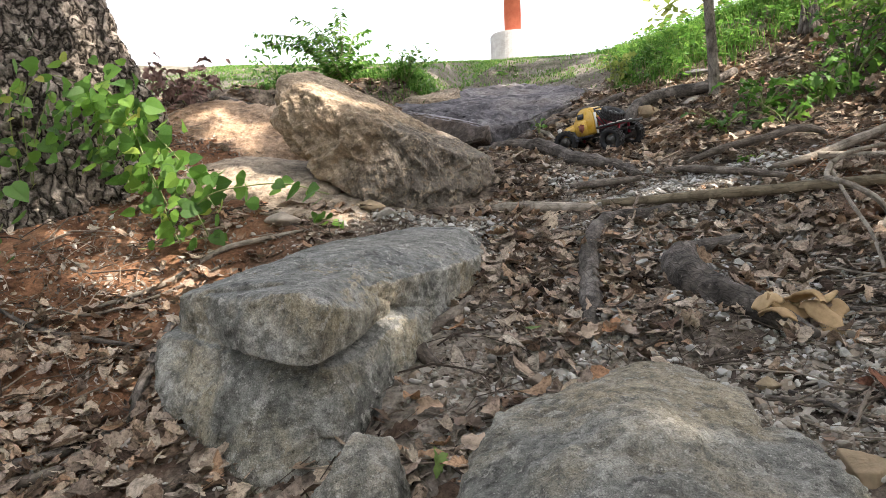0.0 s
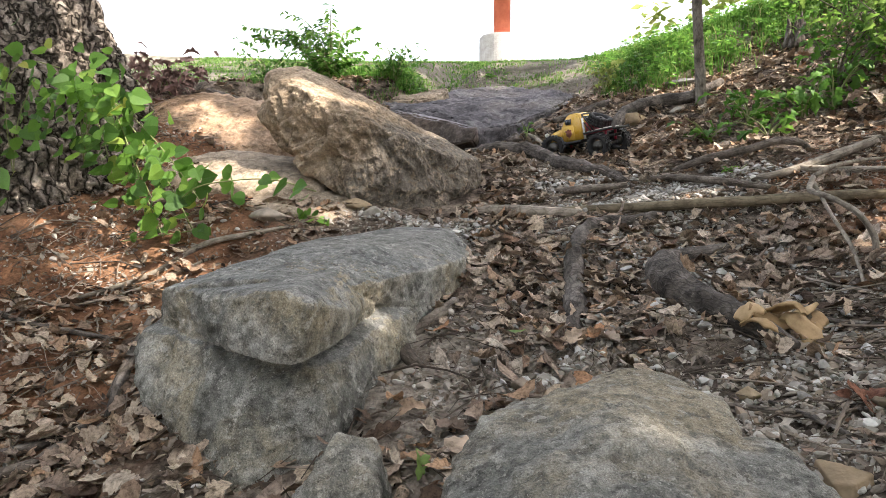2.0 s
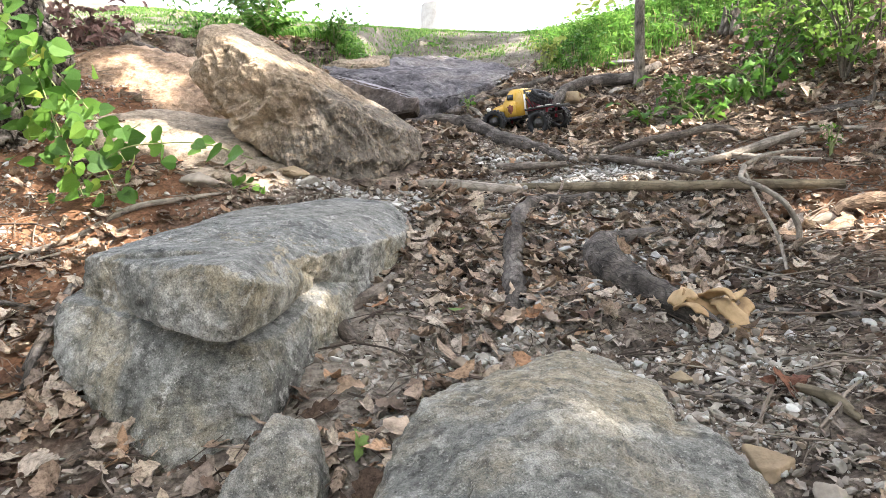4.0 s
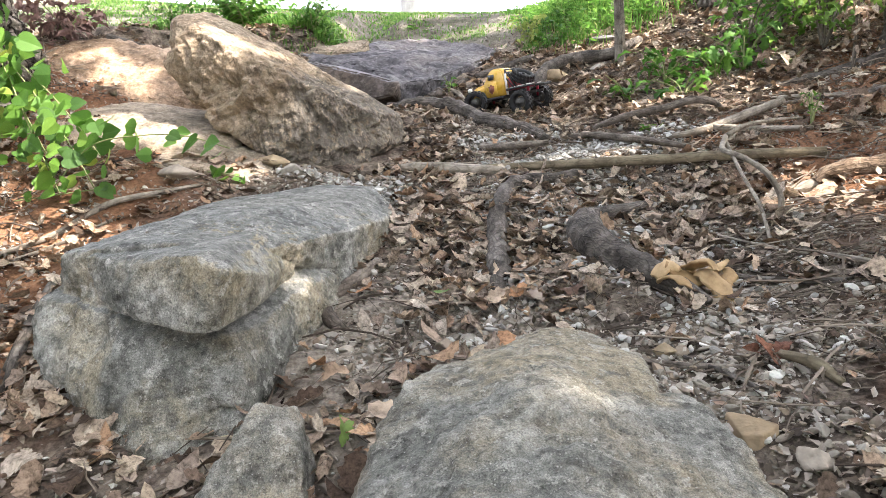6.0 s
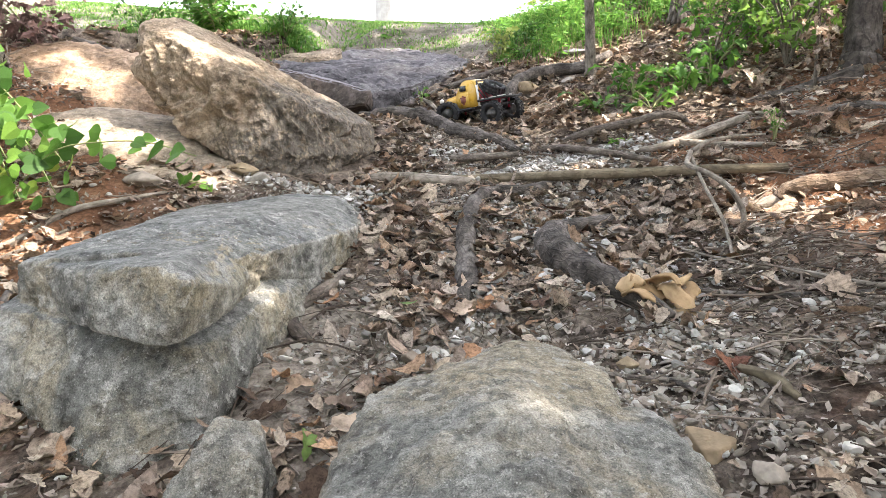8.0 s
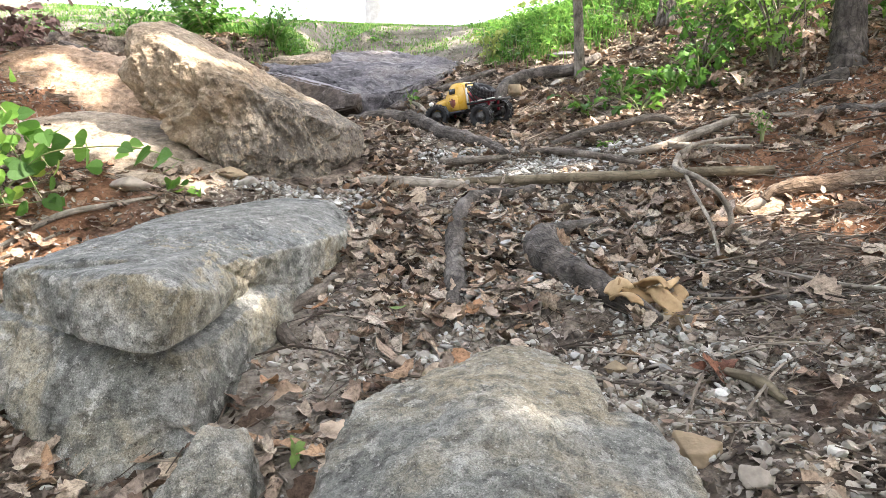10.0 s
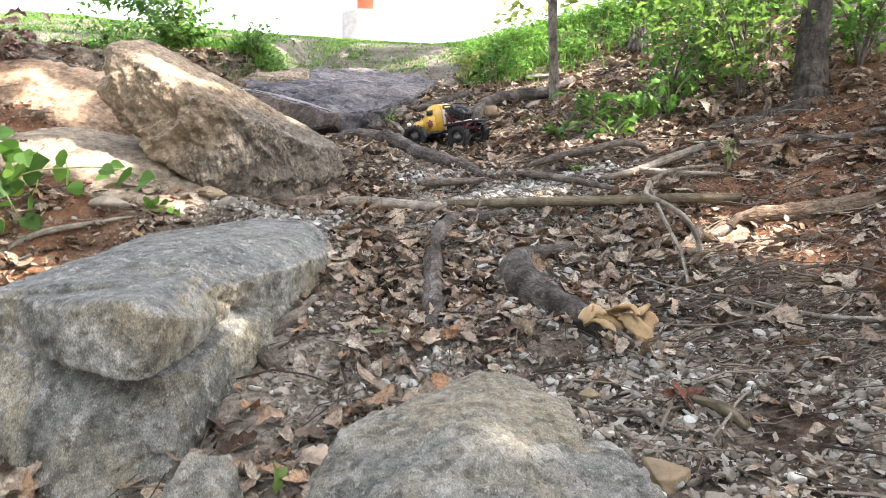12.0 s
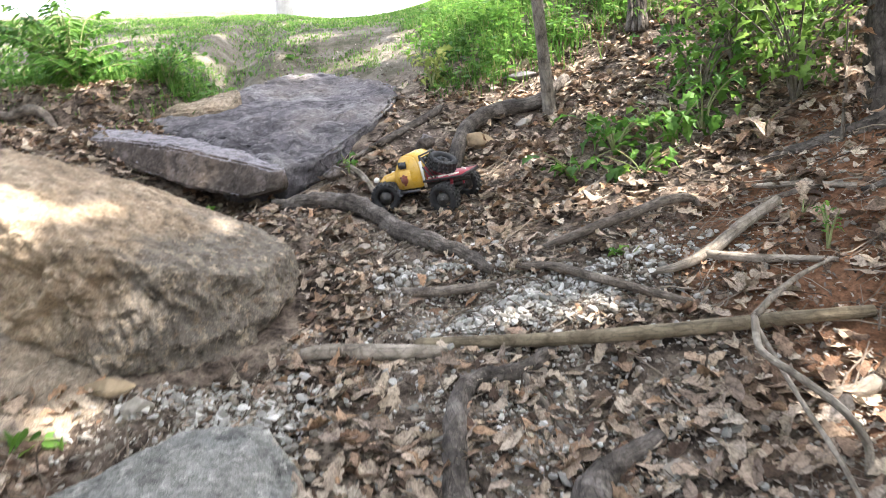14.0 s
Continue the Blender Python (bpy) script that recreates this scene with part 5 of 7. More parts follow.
vine((-2.0, 2.35, 1.0), [[(-2.0, 2.35, 1.0), (-1.95, 2.28, 1.3), (-1.85, 2.26, 1.42), (-1.72, 2.28, 1.40)], [(-2.0, 2.35, 1.0), (-1.9, 2.27, 1.2), (-1.80, 2.25, 1.36)], [(-2.05, 2.35, 1.0), (-2.0, 2.27, 1.28), (-1.96, 2.25, 1.40)]],
     "dark green vine clinging to the old tree", 0.05, 32, 5, 0.07)
vine((-1.72, 1.80, 0.66), [[(-1.72, 1.80, 0.62), (-1.70, 1.80, 0.85), (-1.66, 1.82, 1.05)], [(-1.72, 1.80, 0.62), (-1.68, 1.76, 0.78), (-1.60, 1.74, 0.90)], [(-1.74, 1.80, 0.62), (-1.78, 1.78, 0.82), (-1.74, 1.78, 0.98)]],
     "small leafy seedling on the red bank", 0.062, 10, 6, 0.035)
vine((-1.42, 2.22, gz(-1.42, 2.22)), [[(-1.48, 2.22, gz(-1.48, 2.22) + 0.02), (-1.34, 2.2, gz(-1.34, 2.2) + 0.03), (-1.18, 2.24, gz(-1.18, 2.24) + 0.03)]],
     "low creeping vine on red soil", 0.04, 14, 7, 0.02)
vine((-0.83, 2.44, gz(-0.83, 2.44)), [[(-0.90, 2.44, gz(-0.9, 2.44) + 0.02), (-0.83, 2.43, gz(-0.83, 2.43) + 0.03), (-0.77, 2.45, gz(-0.77, 2.45) + 0.02)]],
     "green leaf cluster lying by the ledge boulder", 0.05, 7, 9, 0.012)

GREEN_LOBES = [0.02, 0.16, 0.09, 0.26, 0.13, 0.24, 0.08, 0.0]


def leafy_plant(name, base, height, spread, count, leaf, label, seed, stems=4, mat=PLANT_LEAF, lean=(0, 0), flat=0.5, category="plant"):
    """Thin stems that fan out and carry many lobed leaves."""
    rng = random.Random(seed)
    root = tagged(new(name), label, category)
    x, y = base
    root.location = (x, y, gz(x, y) - 0.01)
    paths = []
    for k in range(stems):
        a = 2 * math.pi * (k + rng.random()) / stems
        r = spread * rng.uniform(0.5, 1.0)
        h = height * rng.uniform(0.7, 1.05)
        rows = [(0, 0, 0, 0.004 + 0.006 * height), (lean[0] * 0.4 + math.cos(a) * r * 0.3, lean[1] * 0.4 + math.sin(a) * r * 0.3, h * 0.55, 0.003 + 0.004 * height), (lean[0] + math.cos(a) * r, lean[1] + math.sin(a) * r, h, 0.002)]
        tube("stem", rows, STEM if height < 0.4 else SAP_BARK, root, sides=5, per=5, rough=0.0)
        paths.append(spline(rows, 8))
    vs, fs, b = [], [], 0
    shapes = [lobed_leaf(GREEN_LOBES, c, e, t) for c, e, t in ((0.6, -0.4, 0.2), (0.9, -0.6, -0.3), (0.4, -0.3, 0.5))]
    for _ in range(count):
        p = rng.choice(paths)
        q = p[rng.randrange(len(p) // 3, len(p))][:3] + np.array([rng.gauss(0, 1), rng.gauss(0, 1), rng.gauss(0, flat)]) * spread * 0.22
        v, f = rng.choice(shapes)
        v = turned(v, leaf * rng.uniform(0.6, 1.2), Euler((rng.gauss(0, 0.5), rng.gauss(0.2, 0.4), rng.uniform(0, 6.28))), q)
        vs.append(v); fs += [tuple(i + b for i in g) for g in f]; b += len(v)
    part_mesh("foliage", raw_mesh("foliage", np.concatenate(vs), fs), mat, root, smooth=False)
    return root


for k, (x, y, h, w, n) in enumerate([(1.12, 3.66, 0.21, 0.26, 34), (0.90, 3.62, 0.13, 0.18, 18), (1.34, 3.58, 0.21, 0.24, 30), (1.14, 3.44, 0.13, 0.17, 14), (1.52, 3.66, 0.28, 0.24, 30)]):
    leafy_plant("seedling", (x, y), h, w, n, 0.105, "low green oak seedling with lobed leaves on the bank", 21 + k, 5, flat=0.12)
leafy_plant("seedling", (0.84, 2.86), 0.05, 0.05, 6, 0.05, "tiny green seedling in bare soil", 24, 2, flat=0.3)
leafy_plant("seedling", (-0.03, 4.10), 0.12, 0.04, 9, 0.05, "small bright green seedling by the outcrop", 25, 2)
leafy_plant("seedling", (-0.62, 3.72), 0.10, 0.05, 8, 0.04, "small green seedling in a rock gap", 26, 2)
leafy_plant("seedling", (1.38, 2.66), 0.14, 0.05, 24, 0.028, "wispy small-leaved seedling on red soil", 27, 3)
leafy_plant("seedling", (0.52, 5.05), 0.28, 0.14, 36, 0.085, "yellow-green seedling at the edge of grass", 28, 4, FAR_LEAF)
for k, (x, y, h, w, n) in enumerate([(1.86, 3.98, 0.64, 0.45, 190), (2.15, 4.05, 0.75, 0.48, 280), (1.84, 3.50, 0.50, 0.36, 120), (1.60, 3.84, 0.40, 0.30, 70), (1.98, 3.70, 0.50, 0.36, 120), (2.45, 3.45, 0.6, 0.4, 200), (2.7, 4.6, 0.9, 0.5, 260), (1.9, 5.3, 0.5, 0.4, 160)]):
    leafy_plant("shrub", (x, y), h, w, int(n * 1.4), 0.082, "bright green leafy young shrub on the bank", 31 + 10 * k, 9, PLANT_LEAF if k % 2 else SHRUB_LEAF, flat=0.7, category="shrub")
leafy_plant("dry_shrub", (-1.98, 3.52), 0.2, 0.22, 150, 0.085, "clump of dry reddish-brown leaves on the bank", 34, 6, DRY_PLANT, flat=0.6, category="shrub")
leafy_plant("dry_shrub", (1.80, 3.16), 0.46, 0.11, 70, 0.07, "hanging cluster of dead brown leaves", 36, 3, DEAD_LEAF, flat=0.5, category="shrub")


leafy_plant("shrub", (-1.75, 5.6), 0.34, 0.3, 130, 0.06, "low green shrub on the crest", 71, 7, flat=0.6, category="shrub")
leafy_plant("shrub", (-2.2, 5.5), 0.34, 0.3, 150, 0.06, "low green shrub on the crest", 72, 7, flat=0.6, category="shrub")


leafy_plant("dry_shrub", (1.42, 2.84), 0.07, 0.05, 14, 0.11, "bunch of curled dead oak leaves on the bank", 73, 2, DEAD_LEAF, flat=0.4, category="shrub")
leafy_plant("dry_shrub", (1.62, 2.62), 0.08, 0.07, 18, 0.12, "bunch of curled dead oak leaves on the bank", 74, 2, DEAD_LEAF, flat=0.4, category="shrub")
leafy_plant("dry_shrub", (1.62, 3.40), 0.12, 0.10, 24, 0.11, "bunch of curled dead oak leaves on the bank", 75, 3, DEAD_LEAF, flat=0.4, category="shrub")


leafy_plant("shrub", (-1.05, 5.2), 0.3, 0.22, 150, 0.06, "dense green weeds at the edge of the crest", 76, 8, flat=0.6, category="shrub")
leafy_plant("shrub", (-0.85, 5.35), 0.2, 0.2, 110, 0.05, "dense green weeds at the edge of the crest", 77, 8, flat=0.6, category="shrub")


def pinnate_shrub():
    """A shrub with long shoots that carry paired small leaflets."""
    rng = random.Random(41)
    root = tagged(new("pinnate_shrub"), "airy shrub with paired leaflets behind the tilted boulder", "shrub")
    x, y = -1.58, 5.25
    root.location = (x, y, gz(x, y))
    vs, fs, b = [], [], 0
    for k in range(34):
        a, out, h = rng.uniform(0, 6.28), rng.uniform(0.1, 0.5), rng.uniform(0.12, 0.5)
        if k < 7:
            a, out, h = math.pi * rng.uniform(0.93, 1.05), rng.uniform(0.5, 0.78), rng.uniform(0.3, 0.5)
        rows = [(0, 0, 0, 0.006), (math.cos(a) * out * 0.4, math.sin(a) * out * 0.4, h * 0.8, 0.004), (math.cos(a) * out, math.sin(a) * out, h, 0.002)]
        tube("shoot", rows, STEM, root, sides=5, per=8, rough=0.0)
        path = spline(rows, 14)
        for i in range(6, len(path), 2):
            for s in (-1, 1):
                d = Euler((rng.gauss(0, 0.5), rng.uniform(0.0, 0.7), a + s * rng.uniform(0.9, 1.4)))
                v = turned(np.array([(0, 0, 0), (0.5, 0.22, 0.05), (1, 0, -0.1), (0.5, -0.22, 0.05)]), rng.uniform(0.05, 0.085), d, path[i][:3])
                vs.append(v); fs += [(b, b + 1, b + 2), (b, b + 2, b + 3)]; b += 4
    part_mesh("foliage", raw_mesh("foliage", np.concatenate(vs), fs), PLANT_LEAF, root, smooth=False)


pinnate_shrub()


# ---- curled bark and stump ----
def curled_cluster():
    """A bunch of thick curled tan flakes."""
    rng = random.Random(51)
    root = tagged(new("curled_bark"), "clump of thick curled tan bark flakes on the ground", "bark")
    x, y = 0.565, 1.55
    root.location = (x, y, gz(x, y))
    for k, (dx, dy, dz, length, wide, turn, tip, roll) in enumerate([(-0.05, -0.035, 0.018, 0.12, 0.042, -28, 8, -20), (0.035, -0.045, 0.022, 0.13, 0.040, -48, 14, 25), (-0.02, -0.01, 0.045, 0.13, 0.042, -20, 4, 15), (0.02, 0.03, 0.052, 0.16, 0.040, 8, -2, -10), (0.075, 0.02, 0.03, 0.08, 0.042, 60, 8, 20), (0.0, -0.02, 0.062, 0.10, 0.036, -62, 12, -15), (-0.06, 0.01, 0.045, 0.10, 0.036, 20, -6, 10)]):
        v, f = [], []
        n, m = 9, 7
        length, wide = length * 0.85, wide * 0.72
        for i in range(n):
            t = i / (n - 1)
            w = wide * (0.3 + 0.75 * math.sin(math.pi * min(t * 0.9 + 0.1, 1))) * (1 + 0.45 * noise.noise(Vector((t * 7, k * 5.0, 1))))
            for side in (1, -1):
                for j in range(m):
                    u = (j / (m - 1) - 0.5) * 2
                    a = u * (1.0 + 0.7 * noise.noise(Vector((t * 3, k * 2.0, 4)))) * (1 + 0.25 * noise.noise(Vector((t * 11, k, u))))
                    r = w * (1 + 0.25 * noise.noise(Vector((t * 5, u * 3, k * 3.0)))) + side * 0.0045
                    v.append((length * (t - 0.5), r * math.sin(a), r * math.cos(a) * 0.75 - w * 0.5 + 0.018 * math.sin(4 * t + k)))
        ring = 2 * m
        for i in range(n - 1):
            for j in range(m - 1):
                a = i * ring + j
                f.append((a, a + 1, a + ring + 1, a + ring))
                a += m
                f.append((a + ring, a + ring + 1, a + 1, a))
            for j in (0, m - 1):
                a = i * ring + j
                f.append((a, a + ring, a + ring + m, a + m))
        for i in (0, n - 1):
            for j in range(m - 1):
                a = i * ring + j
                f.append((a, a + m, a + m + 1, a + 1))
        me = raw_mesh("flake", v, f)
        ob = part_mesh("flake", me, FUNGUS, root)
        ob.matrix_basis = pose(dx, dy, dz, roll, tip, turn)


curled_cluster()


def stump():
    root = tagged(new("stump"), "small splintered brown stump in the grass", "stump")
    x, y = 1.72, 4.75
    root.location = (x, y, gz(x, y) - 0.02)
    rng = random.Random(3)
    for k in range(16):
        a, r = rng.uniform(0, 6.28), rng.uniform(0.01, 0.065)
        h = rng.uniform(0.1, 0.24)
        tube("splinter", [(math.cos(a) * r * 1.3, math.sin(a) * r * 1.3, 0, 0.022), (math.cos(a) * r, math.sin(a) * r, h * 0.6, 0.016), (math.cos(a) * r * 1.2, math.sin(a) * r * 1.2, h, 0.003)], BARK_DARK, root, sides=6, per=3)


stump()


# ---- loose stones ----
def stone(at, size, mat, label, seed, name="loose_stone", group="loose stones"):
    x, y = at
    rng = random.Random(seed)
    c = [(rng.uniform(-1, 1) * size[0], rng.uniform(-1, 1) * size[1], rng.uniform(-1, 1) * size[2]) for _ in range(7)]
    c += [(size[0], 0, 0), (-size[0], 0, 0), (0, size[1], 0), (0, -size[1], 0), (0, 0, size[2]), (0, 0, -size[2])]
    mid, v, f = rock_shape(c, level=4, sharp=40, rough=size[2] * 0.10, freq=3 / size[0] * 0.3, fine=0.001, seed=seed)
    ob = part_mesh(name, raw_mesh(name, v, f), mat)
    ob.location = (x, y, gz(x, y) + size[2] * 0.45)
    return tagged(ob, label, "stone", group)


stone((-0.32, 1.555), (0.024, 0.018, 0.016), STONE_ONE, "grey-white angular stone on bare soil", 101)
stone((-0.02, 1.45), (0.03, 0.022, 0.02), STONE_ONE, "pale limestone chip among leaves", 102)
stone((-0.06, 1.47), (0.018, 0.016, 0.014), STONE_ONE, "pale limestone chip among leaves", 103)
stone((0.03, 1.46), (0.02, 0.016, 0.016), STONE_ONE, "pale limestone chip among leaves", 104)
stone((0.0, 1.50), (0.018, 0.014, 0.014), STONE_ONE, "pale limestone chip among leaves", 105)
stone((0.405, 1.25), (0.026, 0.02, 0.017), STONE_TAN, "smooth orange-tan pebble on gravel", 106)
rock("loose_stone", [(0.429, 1.014, 0.558), (0.440, 1.017, 0.556), (0.492, 0.968, 0.559), (0.489, 0.961, 0.549), (0.452, 0.942, 0.552), (0.429, 0.954, 0.546), (0.426, 1.006, 0.510), (0.489, 0.964, 0.510), (0.447, 0.936, 0.510)],
     STONE_TAN, "tan wedge-shaped stone beside the front boulder", "stone", "loose stones", level=5, sharp=50.0, rough=0.004, freq=14.0, fine=0.001, seed=31)
stone((0.50, 0.88), (0.03, 0.024, 0.018), STONE_ONE, "flat grey stone on gravel", 108)
stone((0.60, 4.10), (0.085, 0.06, 0.06), STONE_TAN, "mossy tan stone under the sapling root", 109)
stone((0.36, 4.22), (0.055, 0.04, 0.06), ROCK_BROWN, "brown upright stone beside the root", 110)
stone((0.86, 4.22), (0.045, 0.03, 0.03), STONE_ONE, "pale grey stone at the foot of the sapling", 111)
stone((-0.10, 4.14), (0.07, 0.05, 0.05), ROCK_BROWN, "brown stone below the outcrop", 112)
stone((-1.0, 2.42), (0.08, 0.05, 0.03), STONE_ONE, "flat pale stone under the vine", 113)
stone((-1.62, 2.10), (0.02, 0.016, 0.014), STONE_ONE, "small grey pebble on red soil", 114)
stone((-2.12, 2.35), (0.20, 0.10, 0.085), ROCK_GREY, "grey stone at the foot of the old tree", 115)
stone((-0.70, 2.60), (0.07, 0.05, 0.03), STONE_TAN, "tan stone under the tilted boulder", 116)
stone((-0.62, 2.52), (0.05, 0.04, 0.03), STONE_ONE, "grey stone under the tilted boulder", 117)
stone((0.62, 2.10), (0.045, 0.03, 0.022), STONE_ONE, "pale flat stone among leaves", 118)
stone((1.02, 4.75), (0.12, 0.06, 0.03), ROCK_SLAB, "flat dark stone in the grass edge", 119)
stone((-0.72, 4.98), (0.22, 0.07, 0.03), ROCK_BROWN, "long flat brown stone above the outcrop", 120)
stone((0.18, 3.98), (0.05, 0.03, 0.02), STONE_TAN, "tan stone in the gully", 121)
stone((0.0, 3.32), (0.03, 0.024, 0.018), STONE_ONE, "pale stone by the gully root", 122)


# ---- litter ----
def near(x, y, cx, cy, rx, ry):
    return math.exp(-((x - cx) / rx) ** 2 - ((y - cy) / ry) ** 2)


BOULDERS = [(-0.64, 1.78, 0.36, 0.52), (0.13, 0.85, 0.30, 0.42), (-0.7, 2.95, 0.48, 0.33), (-0.35, 4.62, 0.55, 0.45), (-1.2, 2.75, 0.28, 0.2)]


def under_boulder(x, y):
    return any(((x - a) / b) ** 2 + ((y - c) / d) ** 2 < 1 for a, c, b, d in BOULDERS)


def gravel_density(x, y):
    d = 1.0 * near(x, y, 0.45, 2.88, 0.42, 0.14) + 0.9 * near(x, y, -0.42, 2.5, 0.22, 0.13) + 0.95 * near(x, y, 0.7, 1.12, 0.5, 0.33) + 0.75 * near(x, y, 0.1, 1.45, 0.35, 0.2)
    d += 0.4 * near(x, y, 0.55, 2.4, 0.3, 0.25) + 0.35 * near(x, y, 0.2, 3.25, 0.3, 0.2) + 0.05 + 0.22 * near(x, y, 0.45, 2.0, 0.6, 0.6)
    return min(d, 1.0) * (1 if y < 4.4 else 0.2)


def leaf_density(x, y):
    d = 0.36 - 0.3 * near(x, y, 0.25, 3.66, 0.25, 0.2)
    d += 0.6 * near(x, y, -1.2, 1.3, 0.55, 0.5) + 0.45 * near(x, y, 0.0, 2.2, 0.3, 0.35) + 0.35 * near(x, y, 0.75, 2.2, 0.35, 0.3) + 0.4 * near(x, y, 0.9, 3.6, 0.7, 0.5) + 0.35 * near(x, y, 1.3, 4.4, 0.6, 0.5) + 0.3 * near(x, y, 0.1, 1.62, 0.3, 0.15)
    d -= 0.8 * near(x, y, 0.52, 2.80, 0.38, 0.11) + 0.75 * near(x, y, -0.47, 2.45, 0.28, 0.13) + 0.5 * near(x, y, -1.6, 2.1, 0.45, 0.32) + 0.42 * near(x, y, 0.75, 1.15, 0.5, 0.4) + 0.8 * near(x, y, -0.2, 1.58, 0.18, 0.22) + 0.6 * near(x, y, -1.6, 3.25, 0.45, 0.35)
    d += 0.9 * near(x, y, -1.5, 4.75, 0.65, 0.42) - 0.4 * near(x, y, 1.15, 2.95, 0.3, 0.22) - 0.4 * near(x, y, 1.35, 2.35, 0.3, 0.2) - 0.3 * near(x, y, 1.15, 2.05, 0.2, 0.12)
    if y > 4.9:
        d *= max(0.06, 1 - (y - 4.9) * 1.6)
    return max(d, 0.03)


OAK = [0.012, 0.05, 0.13, 0.155, 0.12, 0.22, 0.255, 0.19, 0.25, 0.275, 0.19, 0.17, 0.185, 0.10, 0.0]
LONG = [0.01, 0.12, 0.185, 0.20, 0.18, 0.10, 0.0]
rng = random.Random(77)
LEAF_SHAPES = [lobed_leaf(OAK if k % 5 else LONG, rng.uniform(0.15, 1.5), rng.uniform(-0.45, 0.5), rng.uniform(-0.7, 0.7), rng.uniform(0.9, 1.3)) for k in range(24)]
LEAF_MESHES = []
for v, f in LEAF_SHAPES:
    me = raw_mesh("dead_leaf", v - np.array([0.5, 0, 0]), f)
    me.materials.append(DEAD_LEAF_ONE)
    me.polygons.foreach_set("use_smooth", [True] * len(me.polygons))
    LEAF_MESHES.append(me)


def scatter(count, density, x0, x1, y0, y1, seed):
    r = random.Random(seed)
    out = []
    for _ in range(count * 60):
        if len(out) >= count:
            break
        x, y = r.uniform(x0, x1), r.uniform(y0, y1)
        clump = 0.6 + 1.1 * noise.noise(Vector((x * 4.3, y * 4.3, seed))) + 0.5 * noise.noise(Vector((x * 11, y * 11, seed)))
        if r.random() < density(x, y) * clump and not under_boulder(x, y):
            out.append((x, y))
    return out


def scatter_leaves():
    r = random.Random(5)
    out = []
    for x, y in scatter(14000, leaf_density, -2.4, 2.6, 0.55, 5.6, 5):
        v, f = LEAF_SHAPES[r.randrange(24)]
        s = 0.024 + 0.072 * r.random() ** 1.5
        e = Euler((r.gauss(0, 0.36), r.gauss(0, 0.33), r.uniform(0, 6.28)))
        if r.random() < 0.5:
            e.x += math.pi
        out.append((turned(v - np.array([0.5, 0, 0]), s, e, (x, y, gz(x, y) + r.uniform(0.004, 0.028))), f))
    many("leaf_litter", out, DEAD_LEAF, "dry brown oak leaves scattered over the slope", "leaves", smooth=True)
    for x, y in scatter(290, lambda x, y: 0.25 * leaf_density(x, y) + 0.8 * near(x, y, -0.02, 2.15, 0.2, 0.4) + 0.5 * near(x, y, 0.05, 1.62, 0.3, 0.12) + 0.3 * near(x, y, 0.8, 2.2, 0.35, 0.3), -1.5, 1.3, 0.75, 2.7, 6):
        ob = new("dead_leaf", LEAF_MESHES[r.randrange(24)])
        ob.matrix_basis = pose(x, y, gz(x, y) + r.uniform(0.018, 0.034), r.gauss(0, 25) + r.choice((0, 180)), r.gauss(0, 20), r.uniform(0, 360)) @ Matrix.Scale(r.uniform(0.055, 0.11), 4)
        tagged(ob, "curled dry brown oak leaf on the ground", "leaf", "fallen oak leaves")


scatter_leaves()


def scatter_gravel():
    r = random.Random(9)
    out = []
    for x, y in scatter(30000, gravel_density, -2.0, 2.0, 0.55, 4.4, 9):
        s = min(0.0022 + r.expovariate(1 / 0.0033), 0.0155)
        dirs, faces = DIRS[2 if s > 0.010 else 1]
        k = np.array([r.uniform(0.8, 1.5), r.uniform(0.7, 1.1), r.uniform(0.45, 0.8)]) * s
        cuts = [(np.array([r.gauss(0, 1), r.gauss(0, 1), r.gauss(0, 1)]), r.uniform(0.35, 0.75)) for _ in range(7)]
        v = dirs.copy()
        for n, d in cuts:
            n = n / np.linalg.norm(n)
            v -= np.outer(np.clip(v @ n - d, 0, None), n)
        v = turned(v * k, 1.0, Euler((r.gauss(0, 0.4), r.gauss(0, 0.4), r.uniform(0, 6.28))), (x, y, gz(x, y) + s * 0.28))
        out.append((v, faces))
    many("gravel", out, GRAVEL, "grey limestone gravel strewn over the soil", "gravel")
    out = []
    for x, y in scatter(4300, lambda x, y: near(x, y, 0.54, 2.79, 0.34, 0.11) + 1.0 * near(x, y, -0.42, 2.48, 0.2, 0.12) + 0.6 * near(x, y, 0.25, 3.1, 0.2, 0.08) + 0.15 * near(x, y, 0.4, 2.0, 0.4, 0.5), -1.2, 1.4, 0.7, 3.4, 10):
        s = min(0.0045 + r.expovariate(1 / 0.0042), 0.018)
        dirs, faces = DIRS[2 if s > 0.011 else 1]
        v = dirs.copy()
        for _ in range(9):
            n = np.array([r.gauss(0, 1), r.gauss(0, 1), r.gauss(0, 1)])
            n /= np.linalg.norm(n)
            v -= np.outer(np.clip(v @ n - r.uniform(0.35, 0.7), 0, None), n)
        out.append((turned(v * np.array([r.uniform(0.9, 1.5), r.uniform(0.7, 1.1), r.uniform(0.5, 0.85)]) * s, 1.0, Euler((r.gauss(0, 0.4), r.gauss(0, 0.4), r.uniform(0, 6.28))), (x, y, gz(x, y) + s * 0.4 + 0.006)), faces))
    many("pale_gravel", out, GRAVEL_PALE, "pale grey limestone gravel heaped in patches", "gravel")


scatter_gravel()


